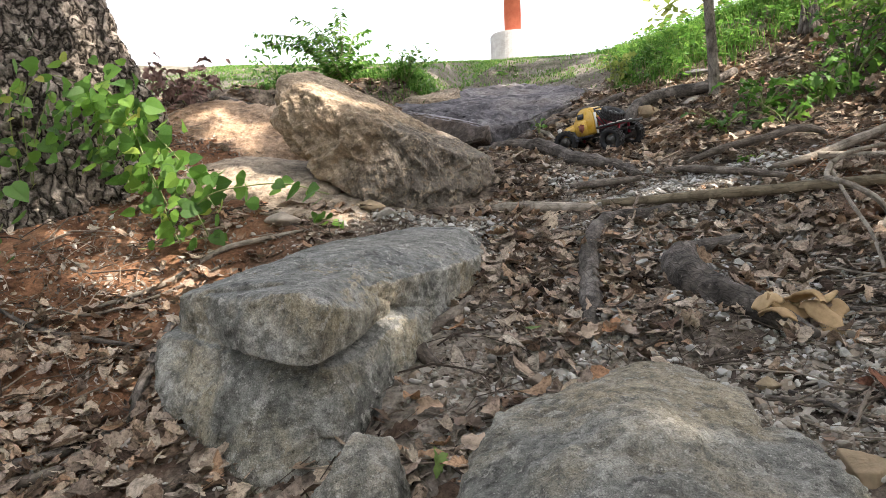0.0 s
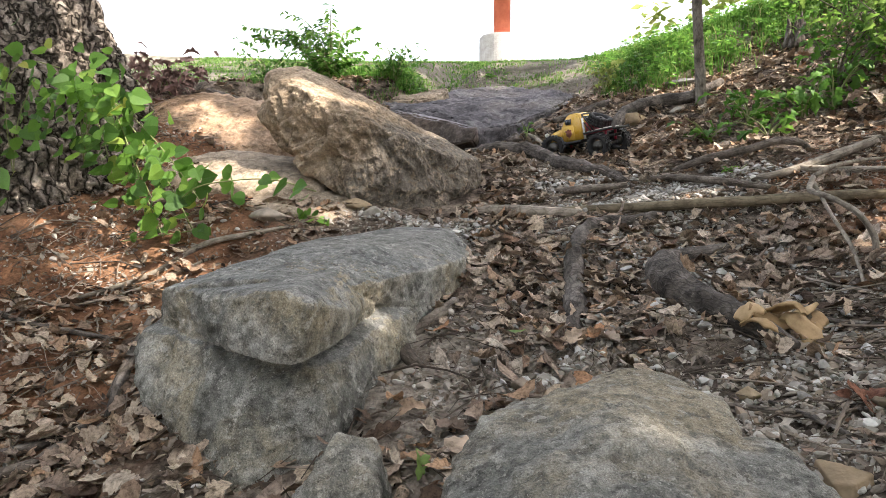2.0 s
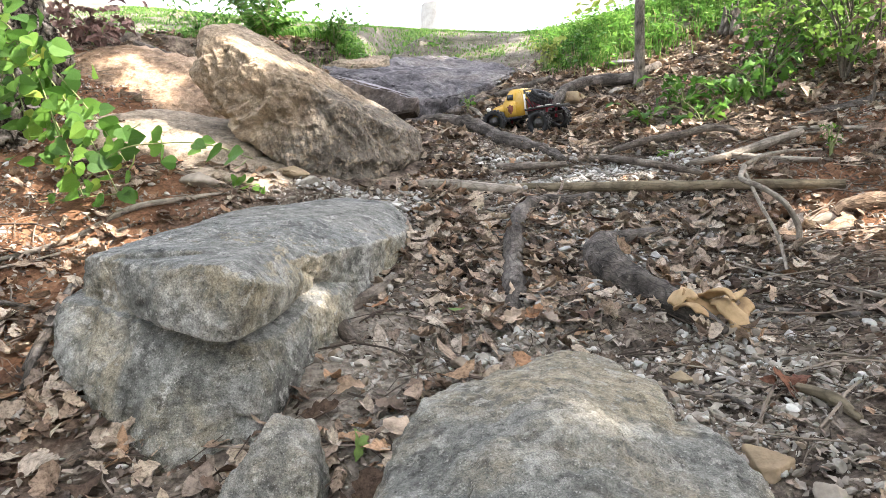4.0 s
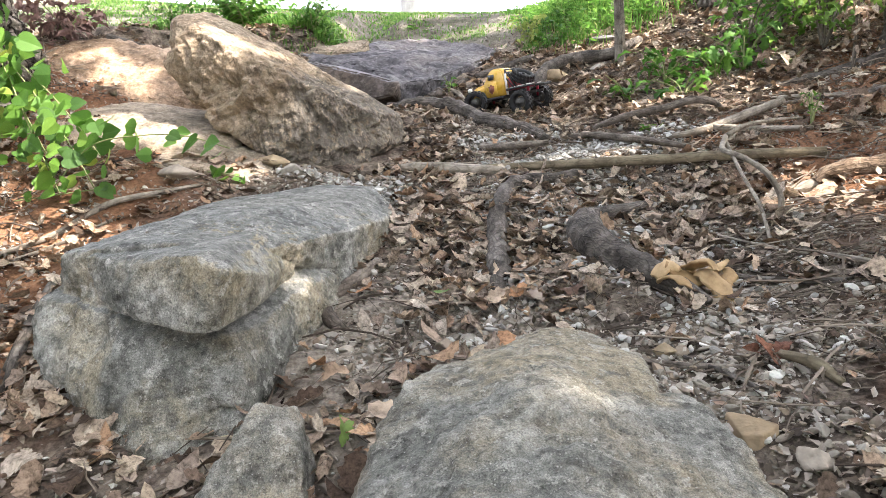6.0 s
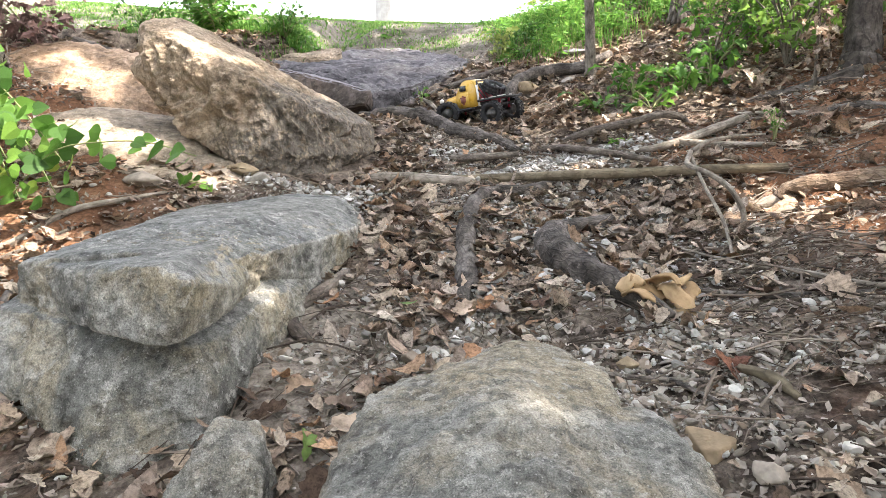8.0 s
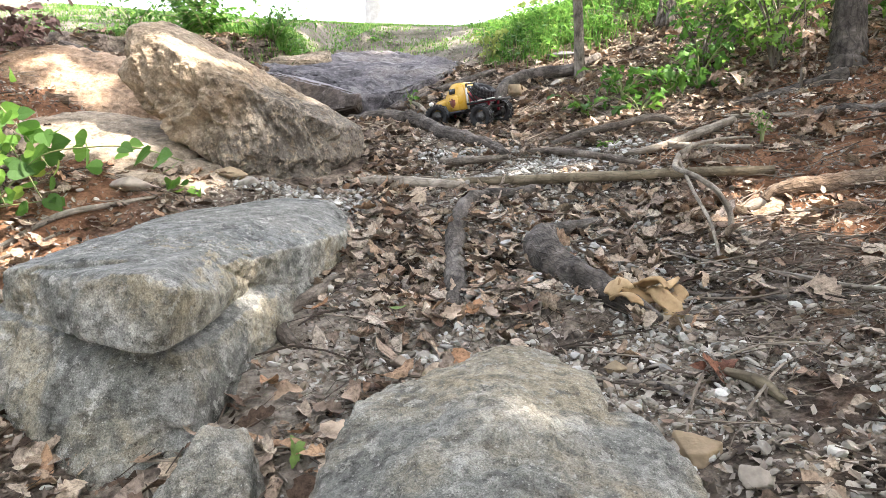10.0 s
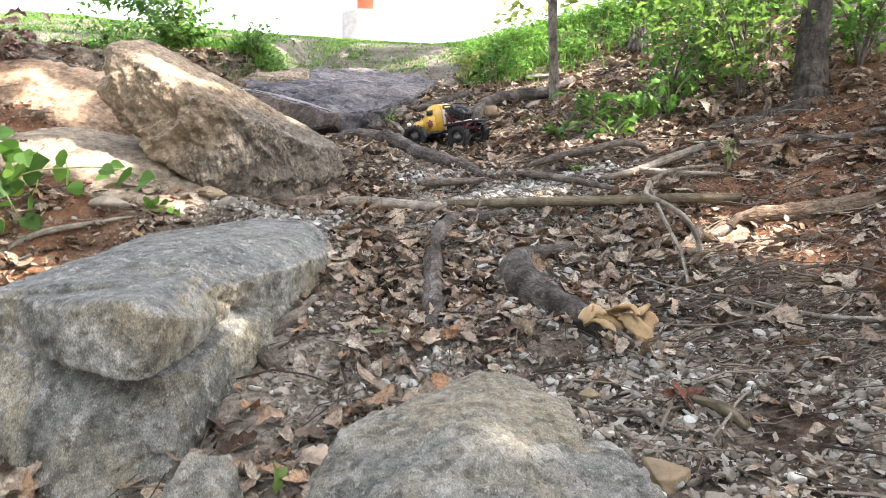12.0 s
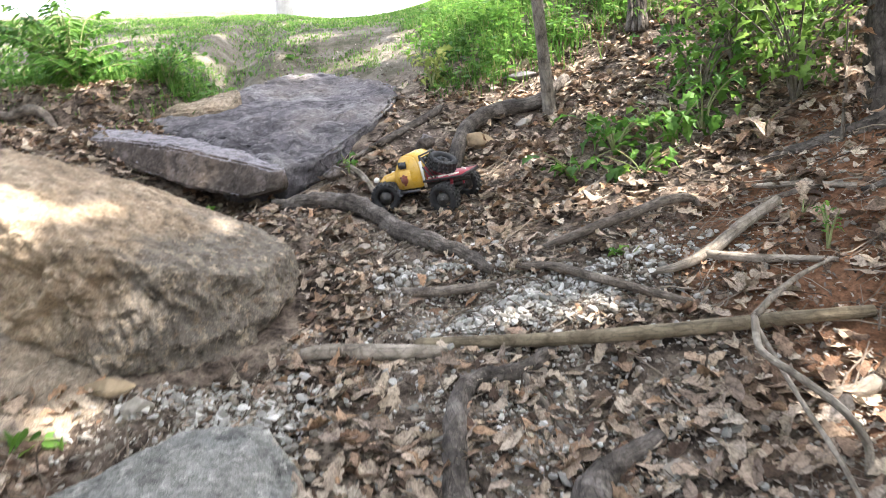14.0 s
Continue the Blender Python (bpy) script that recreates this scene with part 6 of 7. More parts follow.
def scatter_twigs():
    r = random.Random(13)
    out = []

    def twig(x, y, length, radius, lift):
        a = r.uniform(0, 6.28) if x < 0.4 else r.gauss(0.0, 0.6)
        n = 4
        rows = []
        for i in range(n):
            t = i / (n - 1) - 0.5
            px, py = x + math.cos(a) * t * length, y + math.sin(a) * t * length
            a += r.gauss(0, 0.22)
            rows.append((px, py, gz(px, py) + lift + r.uniform(0, 0.008), radius * (1 - 0.4 * abs(t))))
        out.append(tube_data(rows, 4))
    for x, y in scatter(2600, lambda x, y: 0.6, -2.2, 2.4, 0.6, 5.0, 14):
        twig(x, y, r.uniform(0.05, 0.26), 0.0009 + 0.0026 * r.random() ** 2, 0.014)
    for x, y in scatter(1500, lambda x, y: near(x, y, 0.95, 1.5, 0.5, 0.4) + 0.25 * near(x, y, 0.9, 3.1, 0.6, 0.6), 0.2, 2.0, 0.8, 4.0, 15):
        twig(x, y, r.uniform(0.03, 0.12), r.uniform(0.0007, 0.0014), 0.008)
    many("twigs", out, TWIG, "thin dry twigs and straw littering the ground", "twigs")


scatter_twigs()


def scatter_crumbs():
    """Broken bits of leaf and bark."""
    r = random.Random(23)
    out = []
    for x, y in scatter(32000, lambda x, y: (0.5 if y < 4.9 else 0.12) + 0.5 * near(x, y, 0.9, 1.35, 0.5, 0.45), -2.2, 2.4, 0.6, 6.4, 24):
        s = r.uniform(0.004, 0.016)
        v = np.array([(-1, -0.4 * r.random(), 0), (-0.2, -0.5 - 0.3 * r.random(), 0.25), (1, -0.2, 0.1 * r.random()), (0.3, 0.6 * r.random() + 0.1, 0.3 * r.random())])
        out.append((turned(v, s, Euler((r.gauss(0, 0.6), r.gauss(0, 0.6), r.uniform(0, 6.28))), (x, y, gz(x, y) + r.uniform(0.003, 0.012))), [(0, 1, 2), (0, 2, 3)]))
    many("leaf_crumbs", out, DEBRIS, "crumbled bits of leaf and bark on the soil", "debris")


scatter_crumbs()


# ---- grass on the crest ----
def grass_density(x, y):
    if y < 4.55:
        return 0.0
    right = smoothstep(0.35, 0.75, x - 0.05 * (y - 5)) * smoothstep(4.6, 5.1, y)
    d = 1.0 * right + 1.4 * near(x, y, -0.95, 5.3, 0.35, 0.3) + 1.0 * near(x, y, -1.7, 5.6, 0.8, 0.45)
    tuft = max(noise.noise(Vector((x * 2.1, y * 2.1, 7))), 0.0) * (1.0 if noise.noise(Vector((x * 8, y * 8, 5))) > -0.05 else 0.1)
    d += 0.45 * smoothstep(6.8, 8.0, y) + 4.5 * tuft * smoothstep(5.2, 5.9, y) + 0.16 * smoothstep(5.3, 6.2, y) + 0.03 + 0.3 * smoothstep(5.7, 6.0, y) * near(x, y, -0.3, 6.2, 1.0, 0.3)
    return d if not (abs(x + 0.3) < 0.5 and 4.4 < y < 5.75) else 0.0


def scatter_grass():
    r = random.Random(17)
    out, weeds = [], []
    for x, y in scatter(64000, grass_density, -4.5, 5.0, 4.6, 10.5, 18):
        lush = smoothstep(0.3, 1.0, x) * smoothstep(8.0, 5.5, y) + 0.9 * near(x, y, -1.7, 5.6, 0.8, 0.45) + 1.0 * near(x, y, -0.95, 5.3, 0.4, 0.3)
        tall = 0.03 + 0.105 * min(lush, 1.0)
        for _ in range(2):
            h = tall * r.uniform(0.4, 1.35)
            a = r.uniform(0, 6.28)
            u = np.array([math.cos(a), math.sin(a), 0]) * h * r.uniform(0.2, 1.2)
            w = np.array([-math.sin(a), math.cos(a), 0]) * r.uniform(0.0014, 0.0032) * (1 + 0.08 * y)
            p = np.array([x + r.gauss(0, 0.02), y + r.gauss(0, 0.02), gz(x, y) - 0.005])
            top = np.array([0, 0, h])
            out.append((np.array([p - w, p + w, p + u * 0.3 + top * 0.65 + w * 0.8, p + u * 0.3 + top * 0.65 - w * 0.8, p + u + top * r.uniform(0.6, 1.0)]), [(0, 1, 2, 3), (3, 2, 4)]))
        if r.random() < 0.22 * min(lush, 1.0) and y < 7.5:
            h = tall * r.uniform(0.5, 1.6)
            for _ in range(5):
                weeds.append((x + r.gauss(0, 0.02), y + r.gauss(0, 0.02), gz(x, y) + h * r.uniform(0.3, 1.0)))
    many("grass", out, GRASS, "fresh green grass along the crest", "grass")
    many("weeds", leaf_quads(weeds, 0.045, 19), PLANT_LEAF, "small broad-leaved weeds among the grass", "weeds")


scatter_grass()


# ---- trees beyond the crest ----
def far_tree(x, y, h, w, seed, count=2600):
    r = random.Random(seed)
    root = tagged(new("distant_tree"), "sunlit yellow-green tree beyond the crest", "tree", "distant trees")
    z = slope(x, y)
    root.location = (x, y, z)
    tube("trunk", [(0, 0, -0.1, 0.22), (0.1, 0, h * 0.4, 0.15), (0, 0.1, h * 0.8, 0.05)], BARK_GREY, root)
    for k in range(5):
        a = k * 1.3
        tube("limb", [(0.05, 0, h * 0.3, 0.08), (math.cos(a) * w * 0.4, math.sin(a) * w * 0.4, h * 0.5, 0.05), (math.cos(a) * w * 0.8, math.sin(a) * w * 0.8, h * 0.65, 0.02)], BARK_GREY, root, sides=6)
    cl = [(r.gauss(0, w * 0.45), r.gauss(0, w * 0.45), h * r.uniform(0.12, 1.0)) for _ in range(34)]
    cs = []
    for _ in range(count):
        c = r.choice(cl)
        cs.append((c[0] + r.gauss(0, w * 0.14), c[1] + r.gauss(0, w * 0.14), c[2] + r.gauss(0, h * 0.05)))
    vs, fs, b = [], [], 0
    for v, f in leaf_quads(cs, 0.3, seed):
        vs.append(v); fs += [tuple(i + b for i in q) for q in f]; b += len(v)
    c = part_mesh("crown", raw_mesh("crown", np.concatenate(vs), fs), FAR_LEAF, root, smooth=False)
    tagged(c, kind="stuff")


for k, (x, y, h, w) in enumerate([(6.2, 17, 5.5, 2.4), (9.5, 18, 6.5, 2.8), (5.5, 12, 3.5, 1.5), (12.5, 16, 6, 2.6)]):
    far_tree(x, y, h, w, 60 + k)


# ---- leaf wall added behind and beside the camera to block low skylight ----
def woodland_edge():
    r = random.Random(91)
    spots = []
    while len(spots) < 17000:
        a = r.uniform(math.radians(155), math.radians(385))
        d = r.uniform(6.0, 8.5)
        x, y = d * math.cos(a), 2.0 + d * math.sin(a)
        if y > 3.5 and x > 0:
            continue
        h = 5.6 + 1.4 * noise.noise(Vector((x * 0.7, y * 0.7, 2)))
        spots.append((x, y, slope(x, y) + h * r.random() ** 0.8))
    many("woodland_edge", leaf_quads(spots, 0.34, 92), CANOPY, "unseen wall of green leaves that blocks low skylight", "undergrowth")


woodland_edge()


# ---- single leaves that stand out ----
LEAF_RED = varied("red_brown_leaf", [(0, (0.11, 0.052, 0.036)), (1, (0.17, 0.08, 0.05))], 0.8, 60, 160, 0.003, False, 0.05, 0.05, 0.9)
LEAF_ORANGE = varied("orange_leaf", [(0, (0.30, 0.165, 0.092)), (1, (0.38, 0.245, 0.15))], 0.8, 60, 160, 0.003, False, 0.05, 0.05, 0.9)
LEAF_LIME = varied("lime_leaf", [(0, (0.12, 0.19, 0.05)), (1, (0.17, 0.25, 0.07))], 0.5, 60, 90, 0.001, False, 0.3)


def show_leaf(x, y, size, mat, label, turn, tip=0, roll=0, shape=0, group="coloured leaves"):
    v, f = LEAF_SHAPES[shape]
    me = raw_mesh("fallen_leaf", (v - np.array([0.5, 0, 0])) * size, f)
    ob = part_mesh("fallen_leaf", me, mat)
    ob.matrix_basis = pose(x, y, gz(x, y) + 0.022, roll, tip, turn)
    tagged(ob, label, "leaf", group)


show_leaf(0.10, 1.38, 0.10, LEAF_ORANGE, "bright orange-brown lobed oak leaf lying open", 70, -25, 10, 1)
for k, (x, y, s, t) in enumerate([(0.10, 1.62, 0.09, 10), (0.15, 1.60, 0.08, 60), (0.19, 1.57, 0.08, 120), (0.07, 1.66, 0.08, 200), (0.03, 1.63, 0.07, 300), (-0.25, 1.72, 0.07, 20), (0.36, 1.73, 0.07, 150), (-0.16, 1.12, 0.09, 40), (-0.12, 1.17, 0.10, 160), (-0.20, 1.20, 0.08, 260), (-0.16, 1.26, 0.08, 330), (-0.30, 1.38, 0.08, 80), (-0.26, 1.34, 0.07, 10)]):
    show_leaf(x, y, s, LEAF_ORANGE if k % 2 else DEAD_LEAF_ONE, "curled tan oak leaf in a small heap", t, -20 + 13 * (k % 4), 25 - 17 * (k % 3), (3 * k + 1) % 24)
for k, (x, y, s, t) in enumerate([(0.555, 1.155, 0.075, 120), (0.585, 1.165, 0.06, 40), (0.545, 1.175, 0.055, 200)]):
    show_leaf(x, y, s, LEAF_RED, "curled reddish-brown dead leaf on gravel", t, -35, 20 - 30 * k, 2 + 4 * k)
show_leaf(-0.04, 1.70, 0.05, LEAF_LIME, "small lime-green leaf lying on leaf litter", 15, 5, 5, 5)
show_leaf(-0.20, 1.13, 0.07, LEAF_LIME, "olive green leaf caught between boulders", 95, -35, 30, 11)
branch("bark_piece", [(0.63, 1.05), (0.61, 1.10), (0.58, 1.16)], [0.006, 0.011, 0.008], WOOD_TAN, "rolled brown piece of bark on gravel", "bark", lift=1.5)


# ---- litter farther out ----
def outer_litter():
    r = random.Random(95)
    spots = []
    while len(spots) < 16000:
        x, y = r.uniform(-7, 7), r.uniform(-5, 6)
        if -2.3 < x < 2.5 and 0.7 < y < 5.5 or y > 5.0:
            continue
        spots.append((x, y, gz(x, y) + r.uniform(0.004, 0.03)))
    many("outer_leaf_litter", leaf_quads(spots, 0.09, 96, 0.3), DEAD_LEAF, "dry brown leaves covering the slopes around", "leaves")


outer_litter()


# ---- toy truck ----
def paint(name, colour, rough=0.35, metal=0.0, dust=0.35):
    m, n, l, b = material(name, rough, 0.5)
    c = coords(n)
    d = ramp(n, l, noise_tex(n, l, c, 35, 7, 0.7), [(0.4, G(0)), (0.75, G(dust))])
    l.new(blend(n, l, d, colour, (0.30, 0.25, 0.19)), b.inputs[0])
    l.new(ramp(n, l, noise_tex(n, l, c, 60, 5, 0.6), [(0.3, G(rough * 0.7)), (0.7, G(min(rough * 1.6, 1)))]), b.inputs["Roughness"])
    b.inputs["Metallic"].default_value = metal
    return m


YELLOW = paint("yellow_paint", (0.64, 0.38, 0.045), 0.28, 0, 0.25)
RED = paint("red_anodised", (0.34, 0.01, 0.04), 0.35, 0.2, 0.3)
BLACK = paint("black_plastic", (0.012, 0.012, 0.013), 0.55, 0, 0.1)
RUBBER = paint("tyre_rubber", (0.012, 0.0125, 0.014), 0.9, 0, 0.07)
RIM = paint("rim_grey", (0.07, 0.07, 0.07), 0.45, 0.5, 0.2)
FENDER = paint("dark_grey_fender", (0.03, 0.034, 0.042), 0.4, 0, 0.15)
WHITE = paint("white_plastic", (0.72, 0.70, 0.64), 0.5)
GLASS = paint("smoked_window", (0.02, 0.022, 0.024), 0.12, 0, 0.1)
DECAL = paint("decal_brown", (0.20, 0.035, 0.02), 0.5)


def prism(profile, width, bevel=0.008, taper=0.0, zt=0.2, segments=3):
    """A side profile in x, z drawn out across y, narrower above zt by taper, with rounded edges."""
    bm = bmesh.new()
    a = [bm.verts.new((x, -width / 2, z)) for x, z in profile]
    b = [bm.verts.new((x, width / 2, z)) for x, z in profile]
    n = len(profile)
    bm.faces.new(a[::-1]); bm.faces.new(b)
    for i in range(n):
        bm.faces.new((a[i], a[(i + 1) % n], b[(i + 1) % n], b[i]))
    for v in bm.verts:
        if v.co.z > zt:
            v.co.y *= 1 - taper * min((v.co.z - zt) / 0.05, 1.5)
    bmesh.ops.recalc_face_normals(bm, faces=bm.faces)
    if bevel:
        bmesh.ops.bevel(bm, geom=list(bm.edges), offset=bevel, segments=segments, affect="EDGES", clamp_overlap=True)
    return bm


def box(size, at=(0, 0, 0), bevel=0.003, turn=None):
    bm = bmesh.new()
    bmesh.ops.create_cube(bm, size=1.0, matrix=Matrix.Translation(at) @ (turn or Matrix()) @ Matrix.Diagonal((*size, 1)))
    if bevel:
        bmesh.ops.bevel(bm, geom=list(bm.edges), offset=bevel, segments=2, affect="EDGES", clamp_overlap=True)
    return bm


def rod(a, b, r, sides=10):
    a, b = Vector(a), Vector(b)
    bm = bmesh.new()
    bmesh.ops.create_cone(bm, cap_ends=True, segments=sides, radius1=r, radius2=r, depth=(b - a).length,
                          matrix=Matrix.Translation((a + b) / 2) @ (b - a).to_track_quat("Z", "Y").to_matrix().to_4x4())
    return bm


def tyre_bm(r=0.061, w=0.050):
    """A chunky off-road tyre on the y axis, with rows of lugs."""
    prof = [(0.62, -0.42), (0.80, -0.50), (0.93, -0.47), (0.97, -0.30), (0.97, 0.30), (0.93, 0.47), (0.80, 0.50), (0.62, 0.42), (0.58, 0.0)]
    n = 40
    bm = bmesh.new()
    rings = [[bm.verts.new((math.cos(t) * r * a, w * b, math.sin(t) * r * a)) for a, b in prof] for t in (2 * math.pi * k / n for k in range(n))]
    m = len(prof)
    for k in range(n):
        for j in range(m):
            bm.faces.new((rings[k][j], rings[k][(j + 1) % m], rings[(k + 1) % n][(j + 1) % m], rings[(k + 1) % n][j]))
    for k in range(20):
        for s, off in ((-1, 0.0), (0, 0.25), (1, 0.5)):
            t = 2 * math.pi * (k + off) / 20
            mat = Matrix.Rotation(-t, 4, "Y") @ Matrix.Translation((r * 0.985, s * w * 0.33, 0)) @ Matrix.Rotation(0.35 * s, 4, "X") @ Matrix.Diagonal((r * 0.09, w * 0.27, r * 0.17, 1))
            bmesh.ops.create_cube(bm, size=1.0, matrix=mat)
    bmesh.ops.recalc_face_normals(bm, faces=bm.faces)
    return bm


def rim_bm(r=0.033, w=0.036):
    bm = bmesh.new()
    rot = Matrix.Rotation(math.pi / 2, 4, "X")
    bmesh.ops.create_cone(bm, cap_ends=True, segments=28, radius1=r, radius2=r, depth=w, matrix=rot)
    for s in (-1, 1):
        bmesh.ops.create_cone(bm, cap_ends=True, segments=28, radius1=r * 0.72, radius2=r * 0.62, depth=0.006, matrix=Matrix.Translation((0, s * (w / 2 + 0.0015), 0)) @ rot)
        bmesh.ops.create_cone(bm, cap_ends=True, segments=12, radius1=r * 0.26, radius2=r * 0.2, depth=0.012, matrix=Matrix.Translation((0, s * (w / 2 + 0.005), 0)) @ rot)
        for k in range(8):
            a = k * math.pi / 4
            bmesh.ops.create_cone(bm, cap_ends=True, segments=6, radius1=r * 0.09, radius2=r * 0.09, depth=0.008, matrix=Matrix.Translation((math.cos(a) * r * 0.84, s * (w / 2 + 0.001), math.sin(a) * r * 0.84)) @ rot)
    return bm


def toy_truck(m):
    root = tagged(new("toy_truck"), "yellow radio-controlled toy truck with red flatbed and spare tyre", "toy truck")
    root.matrix_basis = m
    part("cab", prism([(-0.030, 0.088), (-0.036, 0.165), (-0.026, 0.210), (0.0, 0.229), (0.04, 0.230), (0.062, 0.218), (0.088, 0.170), (0.096, 0.160), (0.096, 0.088)], 0.146, 0.012, 0.16, 0.165), YELLOW, root, "yellow rounded cab")
    part("hood", prism([(0.090, 0.100), (0.088, 0.166), (0.15, 0.160), (0.195, 0.148), (0.212, 0.128), (0.214, 0.095)], 0.098, 0.016, 0.25, 0.135), YELLOW, root, "yellow bonnet")
    part("grille", box((0.006, 0.07, 0.04), (0.215, 0, 0.115), 0.002), BLACK, root)
    for s in (-1, 1):
        door = part("door", box((0.075, 0.004, 0.078), (0.050, s * 0.0735, 0.130), 0.0015), YELLOW, root, "yellow door with a brown round badge")
        bm = bmesh.new()
        bmesh.ops.create_cone(bm, cap_ends=True, segments=18, radius1=0.018, radius2=0.018, depth=0.002, matrix=Matrix.Translation((0.045, s * 0.0765, 0.128)) @ Matrix.Rotation(math.pi / 2, 4, "X"))
        part("badge", bm, DECAL, door, "brown round badge")
        for dx, dz in ((-0.013, 0.015), (0.0, 0.021), (0.014, 0.014), (0.0, -0.020)):
            part("badge", box((0.012, 0.0015, 0.007), (0.045 + dx, s * 0.0768, 0.128 + dz), 0.0005), DECAL, door)
        part("side_window", box((0.042, 0.004, 0.030), (0.046, s * 0.0675, 0.190), 0.006, Matrix.Rotation(s * 0.2, 4, "X")), GLASS, root, "dark side window")
        fender = bmesh.new()
        n = 11
        vv = []
        for k in range(n):
            a = math.radians(8 + 165 * k / (n - 1))
            for y in (0.050, 0.098):
                vv.append([fender.verts.new((0.1425 + math.cos(a) * r_, s * y, 0.058 + math.sin(a) * r_ * 1.0)) for r_ in (0.066, 0.071)])
        for k in range(n - 1):
            a, b, c, d = vv[2 * k], vv[2 * k + 1], vv[2 * k + 2], vv[2 * k + 3]
            fender.faces.new((a[1], b[1], d[1], c[1])); fender.faces.new((a[0], c[0], d[0], b[0]))
            fender.faces.new((b[0], d[0], d[1], b[1])); fender.faces.new((a[0], a[1], c[1], c[0]))
        bmesh.ops.recalc_face_normals(fender, faces=fender.faces)
        part("fender", fender, FENDER, root, "dark grey front fender")
        part("running_board", box((0.10, 0.022, 0.008), (0.03, s * 0.082, 0.080), 0.002), FENDER, root, "dark grey running board")
        bm = bmesh.new()
        bmesh.ops.create_uvsphere(bm, u_segments=16, v_segments=10, radius=0.012, matrix=Matrix.Translation((0.198, s * 0.062, 0.146)) @ Matrix.Diagonal((1.1, 1, 1, 1)))
        part("headlight", bm, WHITE, root, "round white headlight")
        part("exhaust_stack", rod((-0.045, s * 0.066, 0.085), (-0.045, s * 0.066, 0.195), 0.006), WHITE, root, "white upright exhaust stack")
        arm = part("mirror", box((0.006, 0.016, 0.022), (0.098, s * 0.086, 0.182), 0.002), BLACK, root, "black wing mirror")
        part("mirror_arm", rod((0.092, s * 0.06, 0.176), (0.098, s * 0.086, 0.18), 0.002), BLACK, arm)
        part("frame_rail", box((0.40, 0.012, 0.016), (0.0, s * 0.035, 0.078), 0.002), BLACK, root, "black frame rail")
        for a, b in (((-0.05, 0.066, 0.105), (-0.042, 0.058, 0.215)), ((-0.042, 0.058, 0.215), (-0.10, 0.062, 0.118)), ((-0.05, 0.066, 0.17), (-0.085, 0.064, 0.118))):
            part("cage_bar", rod((a[0], s * a[1], a[2]), (b[0], s * b[1], b[2]), 0.0035), BLACK, root, "black cage bar")
    part("cage_bar", rod((-0.042, -0.058, 0.215), (-0.042, 0.058, 0.215), 0.0035), BLACK, root, "black cage bar")
    part("windscreen", box((0.004, 0.098, 0.032), (0.079, 0, 0.196), 0.004, Matrix.Rotation(-0.5, 4, "Y")), GLASS, root, "dark windscreen")
    part("rear_window", box((0.004, 0.06, 0.026), (-0.034, 0, 0.192), 0.004, Matrix.Rotation(0.15, 4, "Y")), GLASS, root, "dark rear window")
    bed = part("flatbed", box((0.175, 0.158, 0.010), (-0.135, 0, 0.110), 0.003), RED, root, "red metal flatbed")
    for s in (-1, 1):
        part("side_rail", box((0.178, 0.004, 0.010), (-0.135, s * 0.081, 0.112), 0.0015), BLACK, bed, "black side rail")
        for k in range(3):
            part("rope", rod((-0.19 + 0.05 * k, s * 0.03, 0.117), (-0.16 + 0.05 * k, s * 0.06, 0.119), 0.004), WHITE, bed, "pale coiled rope")
    part("tailboard", box((0.006, 0.158, 0.014), (-0.224, 0, 0.108), 0.002), BLACK, root)
    part("bulkhead", box((0.008, 0.12, 0.055), (-0.056, 0, 0.142), 0.003), RED, root, "red headboard behind the cab")
    part("fuel_box", box((0.09, 0.07, 0.03), (-0.05, 0, 0.092), 0.004), BLACK, root, "black chassis box")
    part("bumper", rod((0.232, -0.075, 0.082), (0.232, 0.075, 0.082), 0.007), BLACK, root, "black tube bumper")
    for x in (0.1425, -0.1425):
        ax = part("axle", rod((x, -0.085, 0.055), (x, 0.085, 0.055), 0.009), BLACK, root, "black axle")
        bm = bmesh.new()
        bmesh.ops.create_uvsphere(bm, u_segments=14, v_segments=8, radius=0.022, matrix=Matrix.Translation((x, 0.015, 0.056)))
        part("gear_housing", bm, BLACK, ax)
        for s in (-1, 1):
            part("shock", rod((x - 0.01, s * 0.05, 0.055), (x - 0.02, s * 0.045, 0.11), 0.007), RED, root, "red shock absorber")
    tyre_me, rim_me = None, None
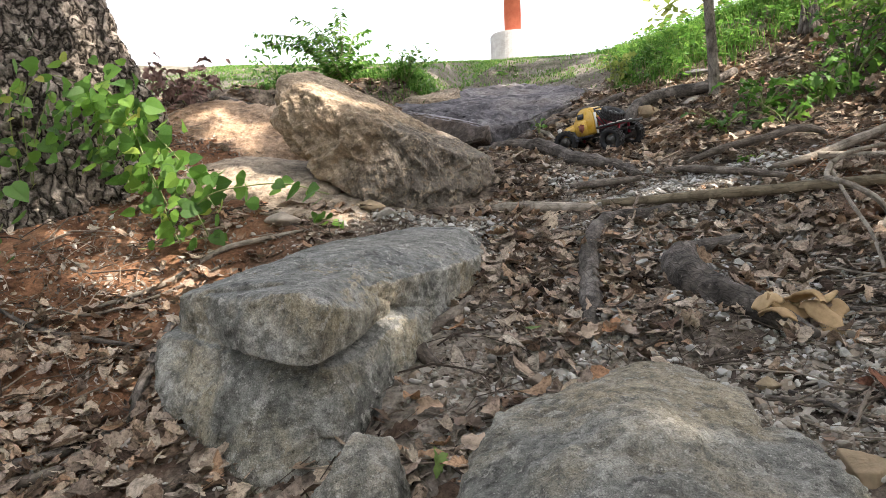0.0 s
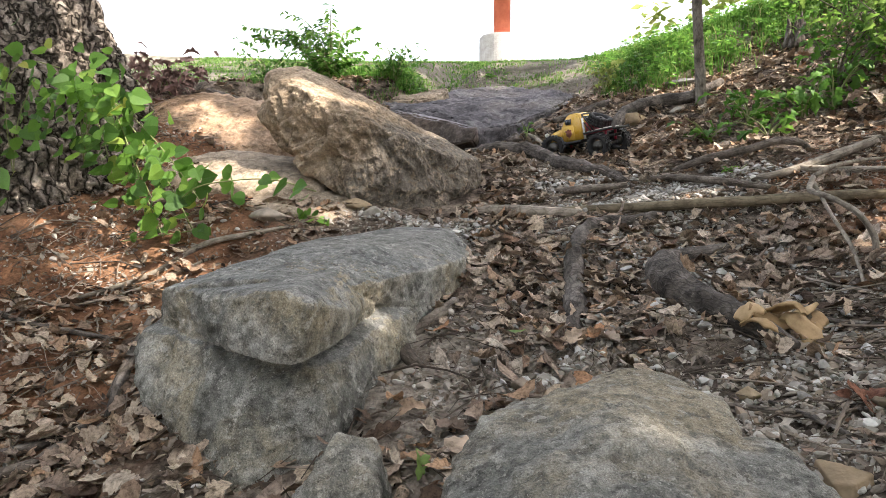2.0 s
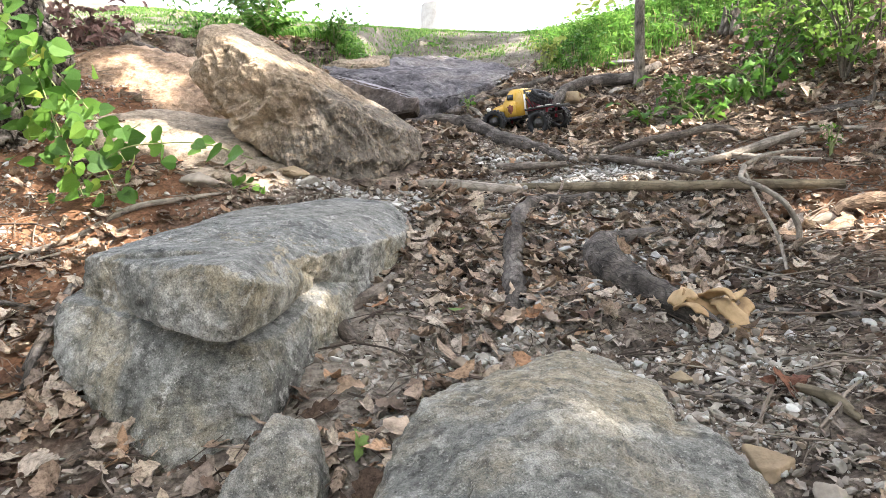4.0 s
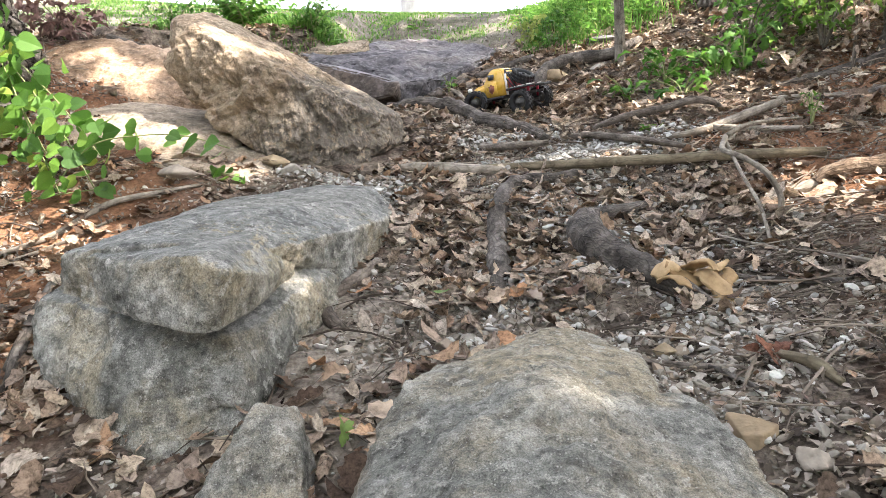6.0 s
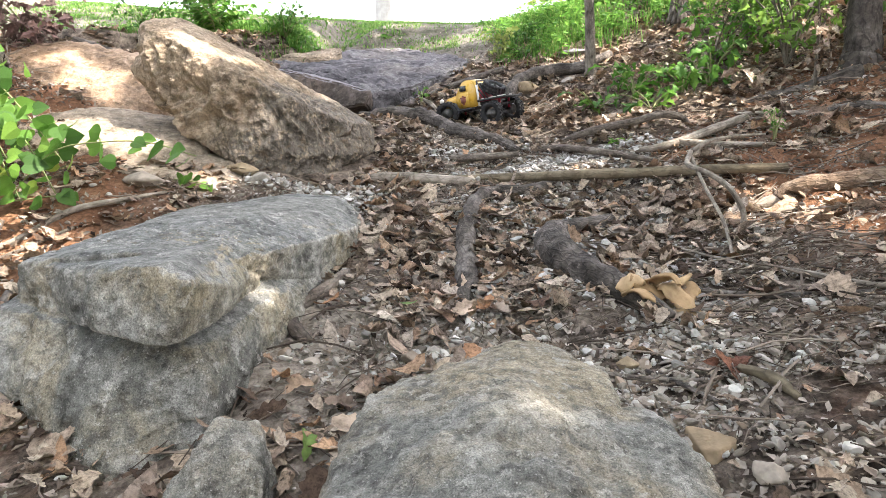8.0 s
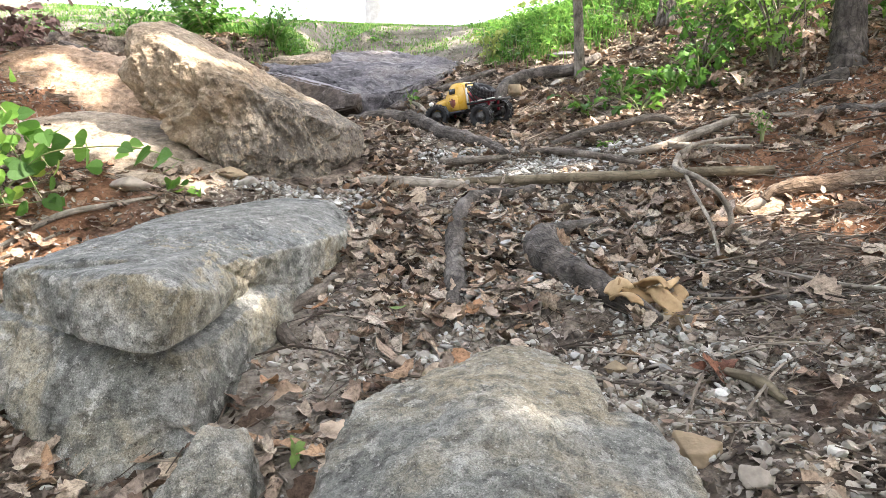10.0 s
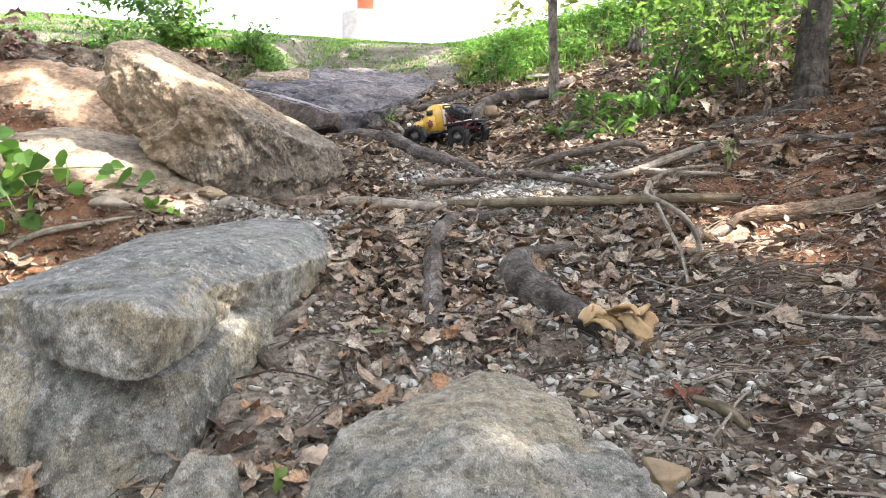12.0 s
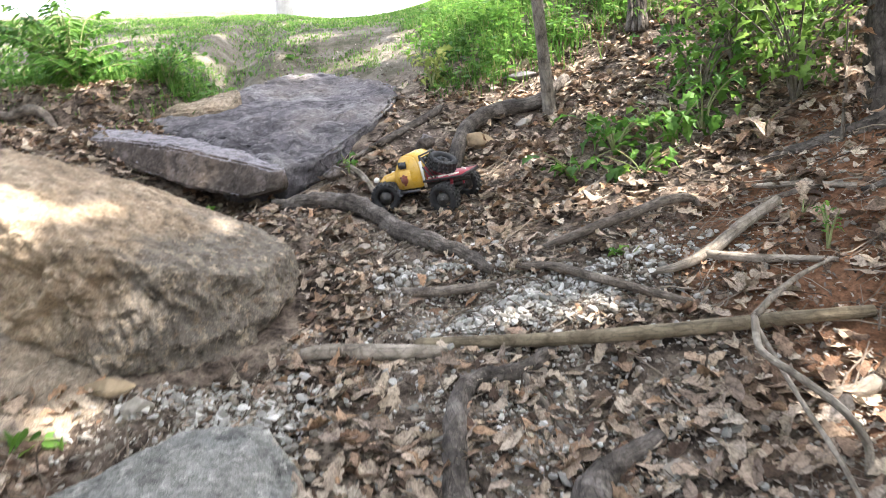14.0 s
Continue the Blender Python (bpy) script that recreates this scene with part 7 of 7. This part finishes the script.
    for x in (0.1425, -0.1425):
        for s in (-1, 1):
            hub = new("wheel")
            hub.parent = root
            hub.matrix_basis = Matrix.Translation((x, s * 0.100, 0.061)) @ Matrix.Rotation(0.35 if x > 0 else 0, 4, "Z")
            if tyre_me is None:
                t = part("tyre", tyre_bm(), RUBBER, hub, "black knobbly rubber tyre")
                r = part("rim", rim_bm(0.025), RIM, hub, "grey bolted metal rim")
                tyre_me, rim_me = t.data, r.data
            else:
                part_mesh("tyre", tyre_me, None, hub, "black knobbly rubber tyre")
                part_mesh("rim", rim_me, None, hub, "grey bolted metal rim")
    # the sprung body leans nose-down on its wheels
    lean = Matrix.Translation((0, 0, 0.075)) @ Matrix.Rotation(radians(8), 4, "Y") @ Matrix.Rotation(radians(3), 4, "X") @ Matrix.Translation((0, 0, -0.075))
    for ob in root.children:
        if ob.name.split(".")[0] not in ("wheel", "axle"):
            ob.matrix_basis = lean
    spare = new("spare_wheel")
    spare.parent = root
    spare.matrix_basis = lean @ Matrix.Translation((-0.108, 0, 0.165)) @ Matrix.Rotation(radians(-32), 4, "Y") @ Matrix.Rotation(math.pi / 2, 4, "X")
    part_mesh("tyre", tyre_me, None, spare, "black knobbly rubber tyre")
    part("rim", rim_bm(0.033, 0.02), BLACK, spare, "black spare rim")
    return root


def truck_pose(cx, cy, heading):
    """Stands the truck with its wheels on the ground."""
    f = Vector((math.cos(heading), math.sin(heading), 0))
    s = Vector((-f.y, f.x, 0))
    p = {}
    for i in (1, -1):
        for j in (1, -1):
            q = Vector((cx, cy, 0)) + f * 0.1425 * i + s * 0.098 * j
            p[i, j] = Vector((q.x, q.y, gz(q.x, q.y) + 0.004))
    fwd = ((p[1, 1] + p[1, -1]) - (p[-1, 1] + p[-1, -1])).normalized()
    side = ((p[1, 1] + p[-1, 1]) - (p[1, -1] + p[-1, -1])).normalized()
    up = fwd.cross(side).normalized()
    side = up.cross(fwd)
    mid = sum(p.values(), Vector()) / 4
    m = Matrix((fwd, side, up)).transposed().to_4x4()
    return Matrix.Translation(mid) @ m


toy_truck(truck_pose(0.295, 3.70, math.atan2(0.61, -0.79)))
